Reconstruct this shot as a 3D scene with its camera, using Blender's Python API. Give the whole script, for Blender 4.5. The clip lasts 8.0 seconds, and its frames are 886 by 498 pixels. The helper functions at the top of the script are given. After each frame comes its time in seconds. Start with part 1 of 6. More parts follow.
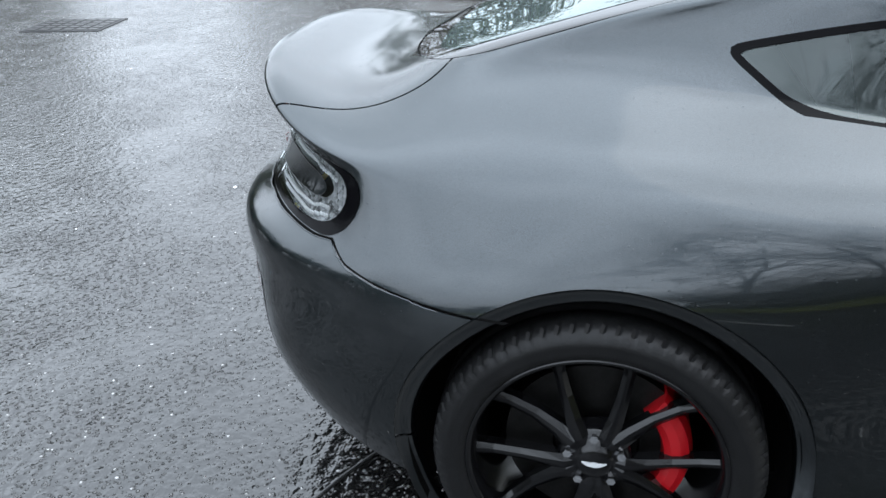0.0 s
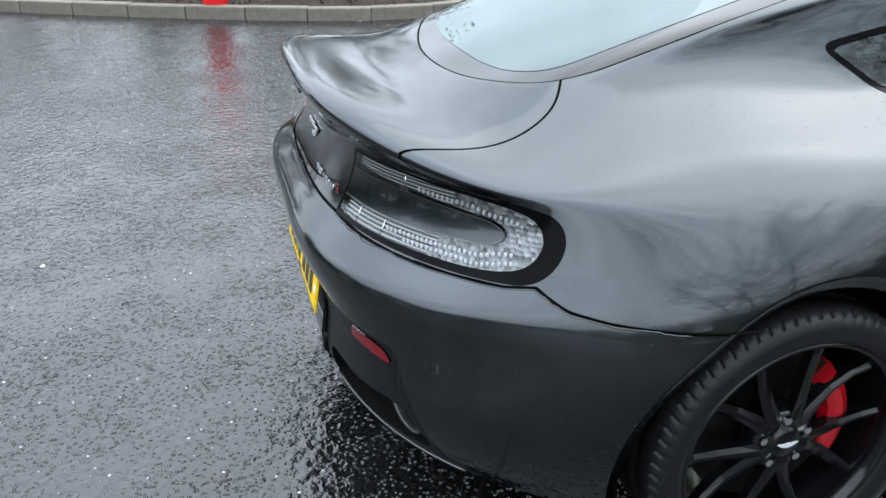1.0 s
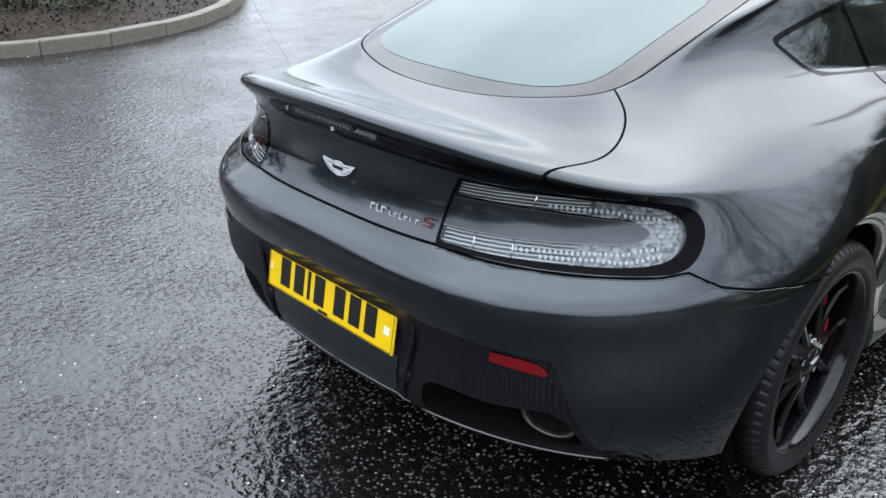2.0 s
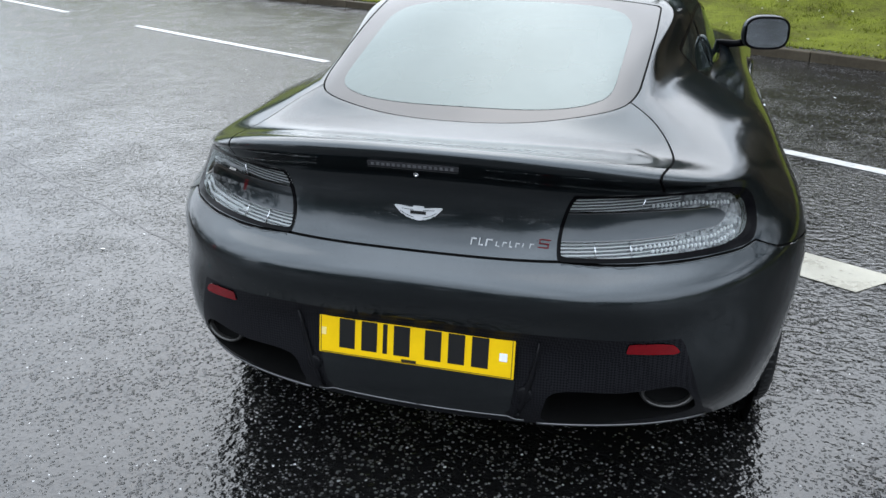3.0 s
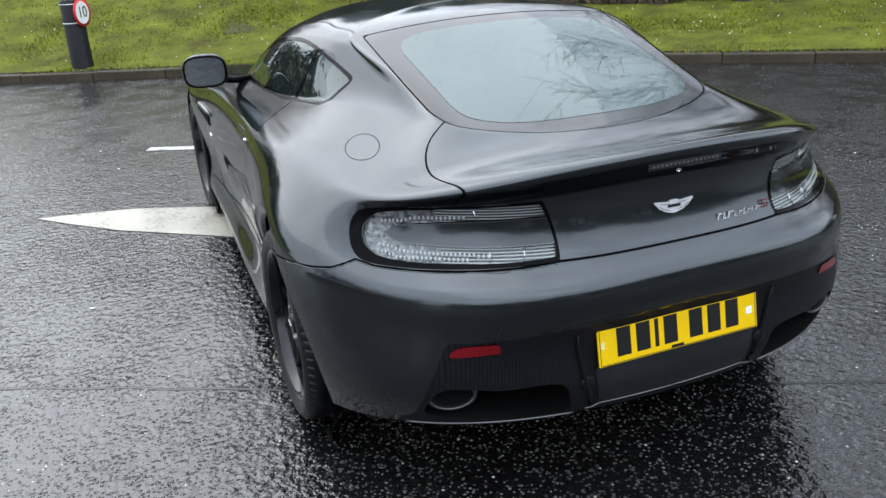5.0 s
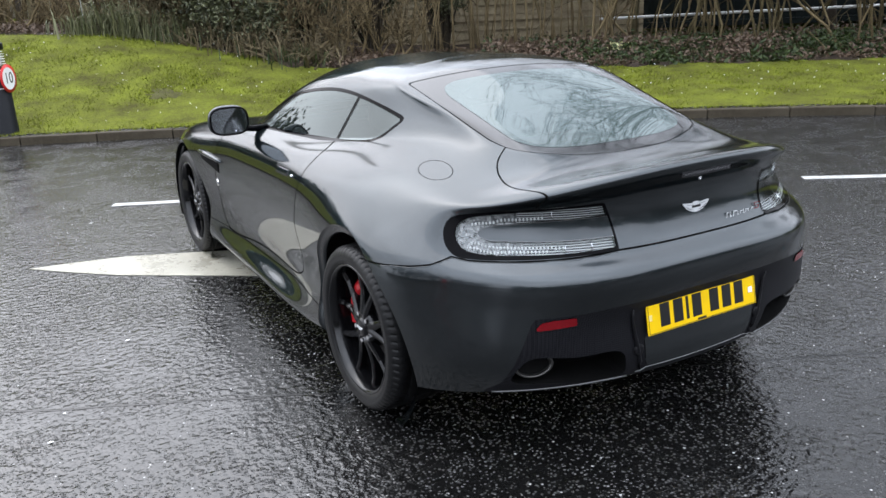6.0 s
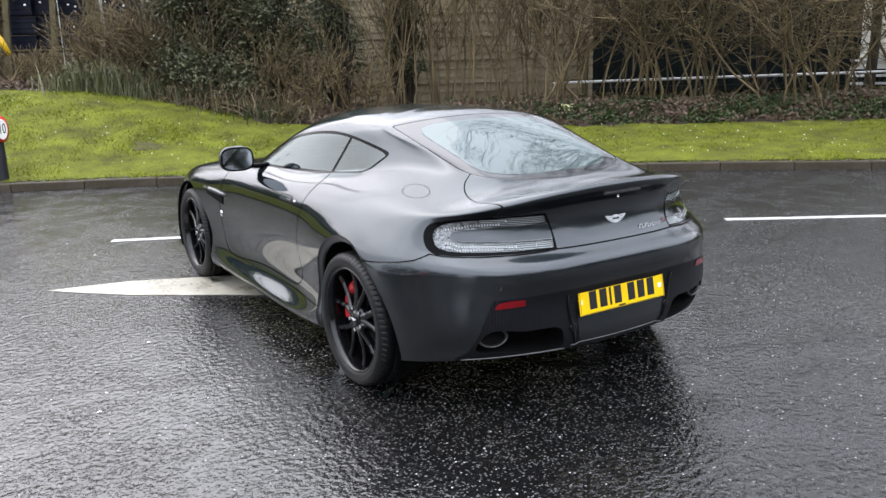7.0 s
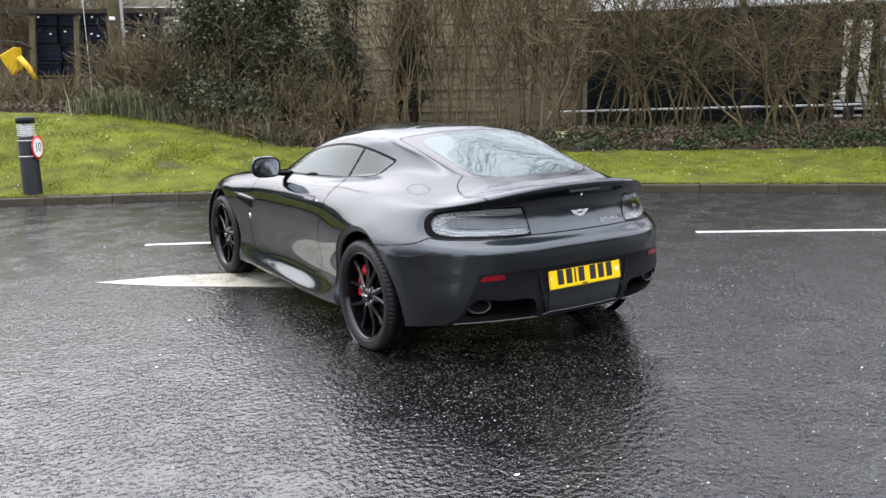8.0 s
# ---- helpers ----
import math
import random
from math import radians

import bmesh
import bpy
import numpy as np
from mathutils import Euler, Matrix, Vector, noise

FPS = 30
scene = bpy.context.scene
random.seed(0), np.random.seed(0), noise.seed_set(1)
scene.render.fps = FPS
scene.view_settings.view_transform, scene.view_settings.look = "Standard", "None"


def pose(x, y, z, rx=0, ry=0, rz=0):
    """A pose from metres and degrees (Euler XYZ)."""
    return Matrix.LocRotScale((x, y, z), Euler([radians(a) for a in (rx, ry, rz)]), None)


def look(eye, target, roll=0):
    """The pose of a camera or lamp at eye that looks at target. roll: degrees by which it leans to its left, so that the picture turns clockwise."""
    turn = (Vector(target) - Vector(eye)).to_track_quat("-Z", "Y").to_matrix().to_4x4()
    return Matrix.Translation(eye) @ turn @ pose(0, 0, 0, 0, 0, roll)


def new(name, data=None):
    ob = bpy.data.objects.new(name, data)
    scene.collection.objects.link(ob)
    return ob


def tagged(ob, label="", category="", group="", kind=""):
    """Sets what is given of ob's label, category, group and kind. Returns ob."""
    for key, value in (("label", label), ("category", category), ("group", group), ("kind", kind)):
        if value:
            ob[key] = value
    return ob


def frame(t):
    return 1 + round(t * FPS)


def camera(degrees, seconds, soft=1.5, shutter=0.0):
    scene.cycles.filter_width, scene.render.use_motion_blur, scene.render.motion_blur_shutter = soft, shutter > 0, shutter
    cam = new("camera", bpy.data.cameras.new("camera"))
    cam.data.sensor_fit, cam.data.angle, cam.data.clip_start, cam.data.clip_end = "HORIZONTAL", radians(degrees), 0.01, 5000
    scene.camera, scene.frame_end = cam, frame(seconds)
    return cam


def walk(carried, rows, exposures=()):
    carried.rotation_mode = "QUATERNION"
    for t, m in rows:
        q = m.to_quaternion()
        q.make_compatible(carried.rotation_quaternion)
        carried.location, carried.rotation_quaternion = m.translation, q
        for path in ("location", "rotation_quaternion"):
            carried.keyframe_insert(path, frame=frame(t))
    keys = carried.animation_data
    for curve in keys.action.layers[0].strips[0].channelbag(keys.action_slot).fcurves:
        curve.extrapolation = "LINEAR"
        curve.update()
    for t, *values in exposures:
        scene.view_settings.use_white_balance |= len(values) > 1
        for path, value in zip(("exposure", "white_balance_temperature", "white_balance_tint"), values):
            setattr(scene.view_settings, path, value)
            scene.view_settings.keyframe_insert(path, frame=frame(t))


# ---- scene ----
cam = camera(56.1, 8.0)
PATH = [
    (0, (2.239, -0.018, 1.445), (0.48, -0.397, 0.572), -1.8),
    (0.5, (2.176, -0.599, 1.457), (0.385, -0.511, 0.571), -0.9),
    (1, (2.04, -1.107, 1.472), (0.317, -0.586, 0.599), -0.4),
    (1.5, (1.856, -1.589, 1.502), (0.315, -0.649, 0.642), 0.2),
    (1.7, (1.732, -1.771, 1.508), (0.292, -0.682, 0.648), 0.4),
    (2.8, (0.811, -2.519, 1.512), (0.107, -0.813, 0.728), -0.1),
    (3, (0.586, -2.639, 1.527), (0.07, -0.858, 0.754), -0.3),
    (3.5, (0.073, -2.711, 1.557), (-0.058, -0.872, 0.781), -1.2),
    (4, (-0.396, -2.666, 1.549), (-0.199, -0.832, 0.778), -2.2),
    (4.5, (-0.873, -2.592, 1.552), (-0.401, -0.803, 0.792), -3.0),
    (5, (-1.337, -2.528, 1.559), (-0.648, -0.799, 0.828), -3.3),
    (5.2, (-1.509, -2.496, 1.559), (-0.743, -0.79, 0.851), -3.1),
    (6.3, (-2.288, -2.931, 1.576), (-1.276, -1.297, 1.023), -2.6),
    (6.5, (-2.38, -3.079, 1.595), (-1.346, -1.451, 1.068), -2.5),
    (7, (-2.641, -3.419, 1.563), (-1.564, -1.797, 1.106), -1.7),
    (7.5, (-2.893, -3.801, 1.515), (-1.8, -2.177, 1.105), -1.1),
    (8, (-3.113, -4.171, 1.526), (-2.03, -2.535, 1.14), -1.1),
]
walk(cam, [(t, look(eye, target, roll)) for t, eye, target, roll in PATH], [(0, 1.54, 6500, 10), (1.5, 1.44, 6500, 10), (3, 1.14, 6520, 11), (5, 1.15, 6560, 12), (6.5, 1.50, 6750, 16), (8, 1.58, 6850, 18)])

# ---- world ----
world = bpy.data.worlds.new("overcast_sky")
scene.world = world
world.use_nodes = True
wt = world.node_tree
wt.nodes.clear()
w_out = wt.nodes.new("ShaderNodeOutputWorld")
w_bg = wt.nodes.new("ShaderNodeBackground")
w_sky = wt.nodes.new("ShaderNodeTexSky")
w_sky.sky_type = "NISHITA"
w_sky.sun_disc = False
w_sky.sun_elevation = radians(50)
w_sky.sun_rotation = radians(-15)
w_sky.air_density, w_sky.dust_density, w_sky.ozone_density = 1.0, 4.0, 1.0
w_hsv = wt.nodes.new("ShaderNodeHueSaturation")
w_hsv.inputs["Saturation"].default_value = 0.30
w_co = wt.nodes.new("ShaderNodeTexCoord")
w_no = wt.nodes.new("ShaderNodeTexNoise")
w_no.inputs["Scale"].default_value = 2.2
w_no.inputs["Detail"].default_value = 5
w_ra = wt.nodes.new("ShaderNodeMapRange")
w_ra.inputs["From Min"].default_value, w_ra.inputs["From Max"].default_value = 0.3, 0.7
w_ra.inputs["To Min"].default_value, w_ra.inputs["To Max"].default_value = 0.75, 1.3
w_mul = wt.nodes.new("ShaderNodeVectorMath")
w_mul.operation = "MULTIPLY"
# overcast: twice as bright overhead as at the horizon
w_sep = wt.nodes.new("ShaderNodeSeparateXYZ")
w_ele = wt.nodes.new("ShaderNodeMapRange")
w_ele.inputs["From Min"].default_value, w_ele.inputs["From Max"].default_value = 0.0, 1.0
w_ele.inputs["To Min"].default_value, w_ele.inputs["To Max"].default_value = 0.66, 1.5
w_all = wt.nodes.new("ShaderNodeMath")
w_all.operation = "MULTIPLY"
wt.links.new(w_co.outputs["Generated"], w_sep.inputs["Vector"])
wt.links.new(w_sep.outputs["Z"], w_ele.inputs["Value"])
wt.links.new(w_ra.outputs["Result"], w_all.inputs[0])
wt.links.new(w_ele.outputs["Result"], w_all.inputs[1])
wt.links.new(w_co.outputs["Generated"], w_no.inputs["Vector"])
wt.links.new(w_no.outputs["Fac"], w_ra.inputs["Value"])
wt.links.new(w_sky.outputs["Color"], w_hsv.inputs["Color"])
w_mix = wt.nodes.new("ShaderNodeMix")
w_mix.data_type = "RGBA"
w_mix.inputs["Factor"].default_value = 0.84
w_mix.inputs["B"].default_value = (8.4, 9.5, 10.8, 1)
wt.links.new(w_hsv.outputs["Color"], w_mix.inputs["A"])
wt.links.new(w_mix.outputs["Result"], w_mul.inputs[0])
wt.links.new(w_all.outputs[0], w_mul.inputs[1])
wt.links.new(w_mul.outputs["Vector"], w_bg.inputs["Color"])
w_bg.inputs["Strength"].default_value = 0.12
wt.links.new(w_bg.outputs["Background"], w_out.inputs["Surface"])

sun_data = bpy.data.lights.new("sun", "SUN")
sun_data.energy = 0.5
sun_data.angle = radians(84)
sun_data.color = (1.0, 0.97, 0.92)
sun = new("sun", sun_data)
sun.matrix_world = pose(0, 0, 12, 40, 0, 195)


# ---- materials ----
def material(name, color, rough=0.5, metal=0.0, vary=0.0, scale=8.0, detail=4.0, bump=0.0, bump_scale=60.0, second=None,
             rough_vary=0.0, coat=0.0, alpha=1.0, transmission=0.0, ior=1.45, island=0.0, spec=0.5, distance=0.004):
    """A principled surface whose colour drifts between two tones at two scales, with fine relief."""
    m = bpy.data.materials.new(name)
    m.use_nodes = True
    t = m.node_tree
    b = t.nodes["Principled BSDF"]
    b.inputs["Base Color"].default_value = (*color, 1)
    b.inputs["Roughness"].default_value = rough
    b.inputs["Metallic"].default_value = metal
    b.inputs["Coat Weight"].default_value = coat
    b.inputs["Coat Roughness"].default_value = 0.05
    b.inputs["Transmission Weight"].default_value = transmission
    b.inputs["IOR"].default_value = ior
    b.inputs["Specular IOR Level"].default_value = spec
    co = t.nodes.new("ShaderNodeTexCoord")
    if vary or second or island:
        n1 = t.nodes.new("ShaderNodeTexNoise")
        n1.inputs["Scale"].default_value, n1.inputs["Detail"].default_value = scale, detail
        n2 = t.nodes.new("ShaderNodeTexNoise")
        n2.inputs["Scale"].default_value, n2.inputs["Detail"].default_value = scale * 9, 3
        add = t.nodes.new("ShaderNodeMath")
        add.operation = "ADD"
        t.links.new(co.outputs["Object"], n1.inputs["Vector"])
        t.links.new(co.outputs["Object"], n2.inputs["Vector"])
        half = t.nodes.new("ShaderNodeMath")
        half.operation = "MULTIPLY"
        half.inputs[1].default_value = 0.5
        t.links.new(n2.outputs["Fac"], half.inputs[0])
        t.links.new(n1.outputs["Fac"], add.inputs[0])
        t.links.new(half.outputs[0], add.inputs[1])
        last = add
        if island:
            geo = t.nodes.new("ShaderNodeNewGeometry")
            k = t.nodes.new("ShaderNodeMath")
            k.operation = "MULTIPLY_ADD"
            k.inputs[1].default_value = island
            t.links.new(geo.outputs["Random Per Island"], k.inputs[0])
            t.links.new(add.outputs[0], k.inputs[2])
            last = k
        ramp = t.nodes.new("ShaderNodeMapRange")
        ramp.inputs["From Min"].default_value, ramp.inputs["From Max"].default_value = 0.5, 1.0 + island
        t.links.new(last.outputs[0], ramp.inputs["Value"])
        mix = t.nodes.new("ShaderNodeMix")
        mix.data_type = "RGBA"
        other = second or tuple(c * (1 + vary) for c in color)
        first = color if second else tuple(c * (1 - vary) for c in color)
        mix.inputs["A"].default_value, mix.inputs["B"].default_value = (*first, 1), (*other, 1)
        t.links.new(ramp.outputs["Result"], mix.inputs["Factor"])
        t.links.new(mix.outputs["Result"], b.inputs["Base Color"])
        if rough_vary:
            rr = t.nodes.new("ShaderNodeMapRange")
            rr.inputs["From Min"].default_value, rr.inputs["From Max"].default_value = 0.5, 1.0
            rr.inputs["To Min"].default_value, rr.inputs["To Max"].default_value = max(0.02, rough - rough_vary), rough + rough_vary
            t.links.new(add.outputs[0], rr.inputs["Value"])
            t.links.new(rr.outputs["Result"], b.inputs["Roughness"])
    if bump:
        nb = t.nodes.new("ShaderNodeTexNoise")
        nb.inputs["Scale"].default_value, nb.inputs["Detail"].default_value = bump_scale, 5
        t.links.new(co.outputs["Object"], nb.inputs["Vector"])
        bp = t.nodes.new("ShaderNodeBump")
        bp.inputs["Strength"].default_value, bp.inputs["Distance"].default_value = bump, distance
        t.links.new(nb.outputs["Fac"], bp.inputs["Height"])
        t.links.new(bp.outputs["Normal"], b.inputs["Normal"])
    return m


def car_paint():
    """Dark grey metallic paint: fine flakes under a clear coat with sparse rain beads."""
    m = material("grey_metallic_paint", (0.04, 0.041, 0.045), rough=0.33, metal=1.0, coat=1.0)
    t = m.node_tree
    b = t.nodes["Principled BSDF"]
    co = t.nodes.new("ShaderNodeTexCoord")
    fl = t.nodes.new("ShaderNodeTexVoronoi")
    fl.inputs["Scale"].default_value = 2400
    mix = t.nodes.new("ShaderNodeMix")
    mix.data_type = "RGBA"
    mix.inputs["A"].default_value, mix.inputs["B"].default_value = (0.0140, 0.0172, 0.0194, 1), (0.0372, 0.0458, 0.0512, 1)
    t.links.new(co.outputs["Object"], fl.inputs["Vector"])
    sep = t.nodes.new("ShaderNodeSeparateColor")
    t.links.new(fl.outputs["Color"], sep.inputs["Color"])
    t.links.new(sep.outputs["Red"], mix.inputs["Factor"])
    t.links.new(mix.outputs["Result"], b.inputs["Base Color"])
    b.inputs["Coat IOR"].default_value = 1.50
    b.inputs["Specular Tint"].default_value = (0.28, 0.33, 0.335, 1)
    b.inputs["Coat Roughness"].default_value = 0.035
    # fine drizzle dulls the clear coat on faces that look up
    geo = t.nodes.new("ShaderNodeNewGeometry")
    axes = t.nodes.new("ShaderNodeSeparateXYZ")
    t.links.new(geo.outputs["Normal"], axes.inputs["Vector"])
    drizzle = t.nodes.new("ShaderNodeMapRange")
    for key, val in (("From Min", 0.45), ("From Max", 0.85), ("To Min", 0.035), ("To Max", 0.085)):
        drizzle.inputs[key].default_value = val
    t.links.new(axes.outputs["Z"], drizzle.inputs["Value"])
    t.links.new(drizzle.outputs["Result"], b.inputs["Coat Roughness"])
    # rain beads in the clear coat
    dr = t.nodes.new("ShaderNodeTexVoronoi")
    dr.inputs["Scale"].default_value = 140
    t.links.new(co.outputs["Object"], dr.inputs["Vector"])
    edge = t.nodes.new("ShaderNodeMapRange")
    edge.inputs["From Min"].default_value, edge.inputs["From Max"].default_value = 0.10, 0.32
    edge.inputs["To Min"].default_value, edge.inputs["To Max"].default_value = 1.0, 0.0
    t.links.new(dr.outputs["Distance"], edge.inputs["Value"])
    pick = t.nodes.new("ShaderNodeSeparateColor")
    t.links.new(dr.outputs["Color"], pick.inputs["Color"])
    few = t.nodes.new("ShaderNodeMath")
    few.operation = "GREATER_THAN"
    few.inputs[1].default_value = 0.94
    t.links.new(pick.outputs["Green"], few.inputs[0])
    mul = t.nodes.new("ShaderNodeMath")
    mul.operation = "MULTIPLY"
    t.links.new(edge.outputs["Result"], mul.inputs[0])
    t.links.new(few.outputs[0], mul.inputs[1])
    bp = t.nodes.new("ShaderNodeBump")
    bp.inputs["Strength"].default_value, bp.inputs["Distance"].default_value = 0.3, 0.0015
    t.links.new(mul.outputs[0], bp.inputs["Height"])
    t.links.new(bp.outputs["Normal"], b.inputs["Coat Normal"])
    return m


def wet_asphalt():
    """Worn, wet road: dark binder, pale chips standing out of it, a film of water that thins out in patches."""
    m = material("wet_asphalt", (0.03, 0.03, 0.032), rough=0.3, ior=1.48)
    t = m.node_tree
    b = t.nodes["Principled BSDF"]
    co = t.nodes.new("ShaderNodeTexCoord")

    def tex(kind, scale, detail=3):
        n = t.nodes.new(kind)
        n.inputs["Scale"].default_value = scale
        if kind == "ShaderNodeTexNoise":
            n.inputs["Detail"].default_value = detail
        t.links.new(co.outputs["Object"], n.inputs["Vector"])
        return n

    def rng(src, a, z, lo, hi):
        n = t.nodes.new("ShaderNodeMapRange")
        for key, v in (("From Min", a), ("From Max", z), ("To Min", lo), ("To Max", hi)):
            n.inputs[key].default_value = v
        t.links.new(src, n.inputs["Value"])
        return n.outputs["Result"]

    def math_(op, x, y):
        n = t.nodes.new("ShaderNodeMath")
        n.operation = op
        for i, v in enumerate((x, y)):
            if isinstance(v, float):
                n.inputs[i].default_value = v
            else:
                t.links.new(v, n.inputs[i])
        return n.outputs[0]

    chips = tex("ShaderNodeTexVoronoi", 84.0)
    pick = t.nodes.new("ShaderNodeSeparateColor")
    t.links.new(chips.outputs["Color"], pick.inputs["Color"])
    patch = tex("ShaderNodeTexNoise", 0.7, 4)
    fine = tex("ShaderNodeTexNoise", 240.0, 2)
    film = tex("ShaderNodeTexNoise", 2.6, 6)
    film.inputs["Roughness"].default_value = 0.65
    wet = rng(math_("ADD", math_("MULTIPLY", film.outputs["Fac"], 0.7), math_("MULTIPLY", patch.outputs["Fac"], 0.3)), 0.42, 0.58, 0.0, 1.0)
    # a stone stands in most cells, each of its own size, and fewer of them where the water lies deeper
    size = math_("SUBTRACT", rng(pick.outputs["Blue"], 0.0, 1.0, 0.18, 0.52), math_("MULTIPLY", wet, 0.10))
    ragged = math_("ADD", chips.outputs["Distance"], rng(fine.outputs["Fac"], 0.3, 0.7, -0.06, 0.06))
    inside = math_("SUBTRACT", size, ragged)
    stone = rng(inside, 0.0, 0.05, 0.0, 1.0)
    # tone of the stones over black binder; a few pale ones, brightened to paint sky glints too
    pale = math_("MULTIPLY", rng(pick.outputs["Green"], 0.955, 0.985, 0.0, 1.0), 0.42)
    tone = math_("ADD", rng(pick.outputs["Red"], 0.0, 1.0, 0.014, 0.088), pale)
    tone = math_("ADD", math_("MULTIPLY", tone, stone), 0.004)
    tone = math_("MULTIPLY", tone, rng(patch.outputs["Fac"], 0.3, 0.7, 0.8, 1.25))
    mix = t.nodes.new("ShaderNodeCombineColor")
    t.links.new(tone, mix.inputs["Red"])
    t.links.new(math_("MULTIPLY", tone, 0.99), mix.inputs["Green"])
    t.links.new(math_("MULTIPLY", tone, 0.98), mix.inputs["Blue"])
    t.links.new(mix.outputs["Color"], b.inputs["Base Color"])
    # the film is a smooth mirror between the stones, which stand out of it dull and rough
    dome = math_("MULTIPLY", rng(inside, -0.02, 0.22, 0.0, 1.0), 2.3)
    coarse = tex("ShaderNodeTexNoise", 30.0, 2)
    swell = tex("ShaderNodeTexNoise", 7.0, 3)
    height = math_("ADD", math_("ADD", dome, math_("MULTIPLY", math_("MULTIPLY", fine.outputs["Fac"], stone), 0.5)), math_("MULTIPLY", coarse.outputs["Fac"], 1.8))
    height = math_("ADD", height, math_("MULTIPLY", swell.outputs["Fac"], 0.9))
    bp = t.nodes.new("ShaderNodeBump")
    bp.inputs["Distance"].default_value = 0.0065
    t.links.new(math_("SUBTRACT", 1.0, math_("MULTIPLY", wet, 0.5)), bp.inputs["Strength"])
    t.links.new(height, bp.inputs["Height"])
    t.links.new(bp.outputs["Normal"], b.inputs["Normal"])
    t.links.new(math_("ADD", rng(wet, 0.0, 1.0, 0.22, 0.12), math_("MULTIPLY", stone, 0.10)), b.inputs["Roughness"])
    t.links.new(rng(stone, 0.0, 1.0, 0.72, 0.60), b.inputs["Specular IOR Level"])
    return m


M_PAINT = car_paint()
M_ASPHALT = wet_asphalt()
M_BLACK = material("black_gloss_trim", (0.002, 0.002, 0.0025), rough=0.08, spec=0.05)
M_SATIN = material("satin_black_plastic", (0.004, 0.004, 0.005), rough=0.45, spec=0.2, vary=0.2, bump=0.1, bump_scale=300)
M_VOID = material("dark_cavity", (0.003, 0.003, 0.003), rough=0.9, vary=0.3, spec=0.1)
M_RUBBER = material("tyre_rubber", (0.0075, 0.0075, 0.0078), rough=0.42, spec=0.25, vary=0.25, scale=20, bump=0.15, bump_scale=200)
M_RIM = material("black_rim", (0.003, 0.003, 0.0035), rough=0.15, spec=0.42, coat=0.0, vary=0.15)
M_RED = material("red_caliper_paint", (0.34, 0.004, 0.008), rough=0.3, coat=0.4, vary=0.1)
M_DISC = material("brake_disc_iron", (0.022, 0.0215, 0.021), rough=0.4, metal=0.9, vary=0.3, scale=30)
M_TIP = material("sooty_steel", (0.085, 0.083, 0.080), rough=0.42, metal=0.9, vary=0.25, scale=30)
M_CHROME = material("chrome", (0.72, 0.73, 0.75), rough=0.12, metal=1.0, vary=0.05)
M_BADGE = material("bright_satin_badge", (0.50, 0.51, 0.52), rough=0.25, vary=0.05)
M_LED = material("bright_lamp_prism", (0.62, 0.63, 0.64), rough=0.2, vary=0.06)
M_TAR = material("tar_joint", (0.006, 0.006, 0.006), rough=0.25, vary=0.3, scale=20)
M_BRIGHT = material("satin_silver_edge", (0.15, 0.15, 0.155), rough=0.35, metal=1.0, vary=0.1)
M_REFLECTOR = material("lamp_reflector", (0.16, 0.165, 0.17), rough=0.2, metal=0.25)


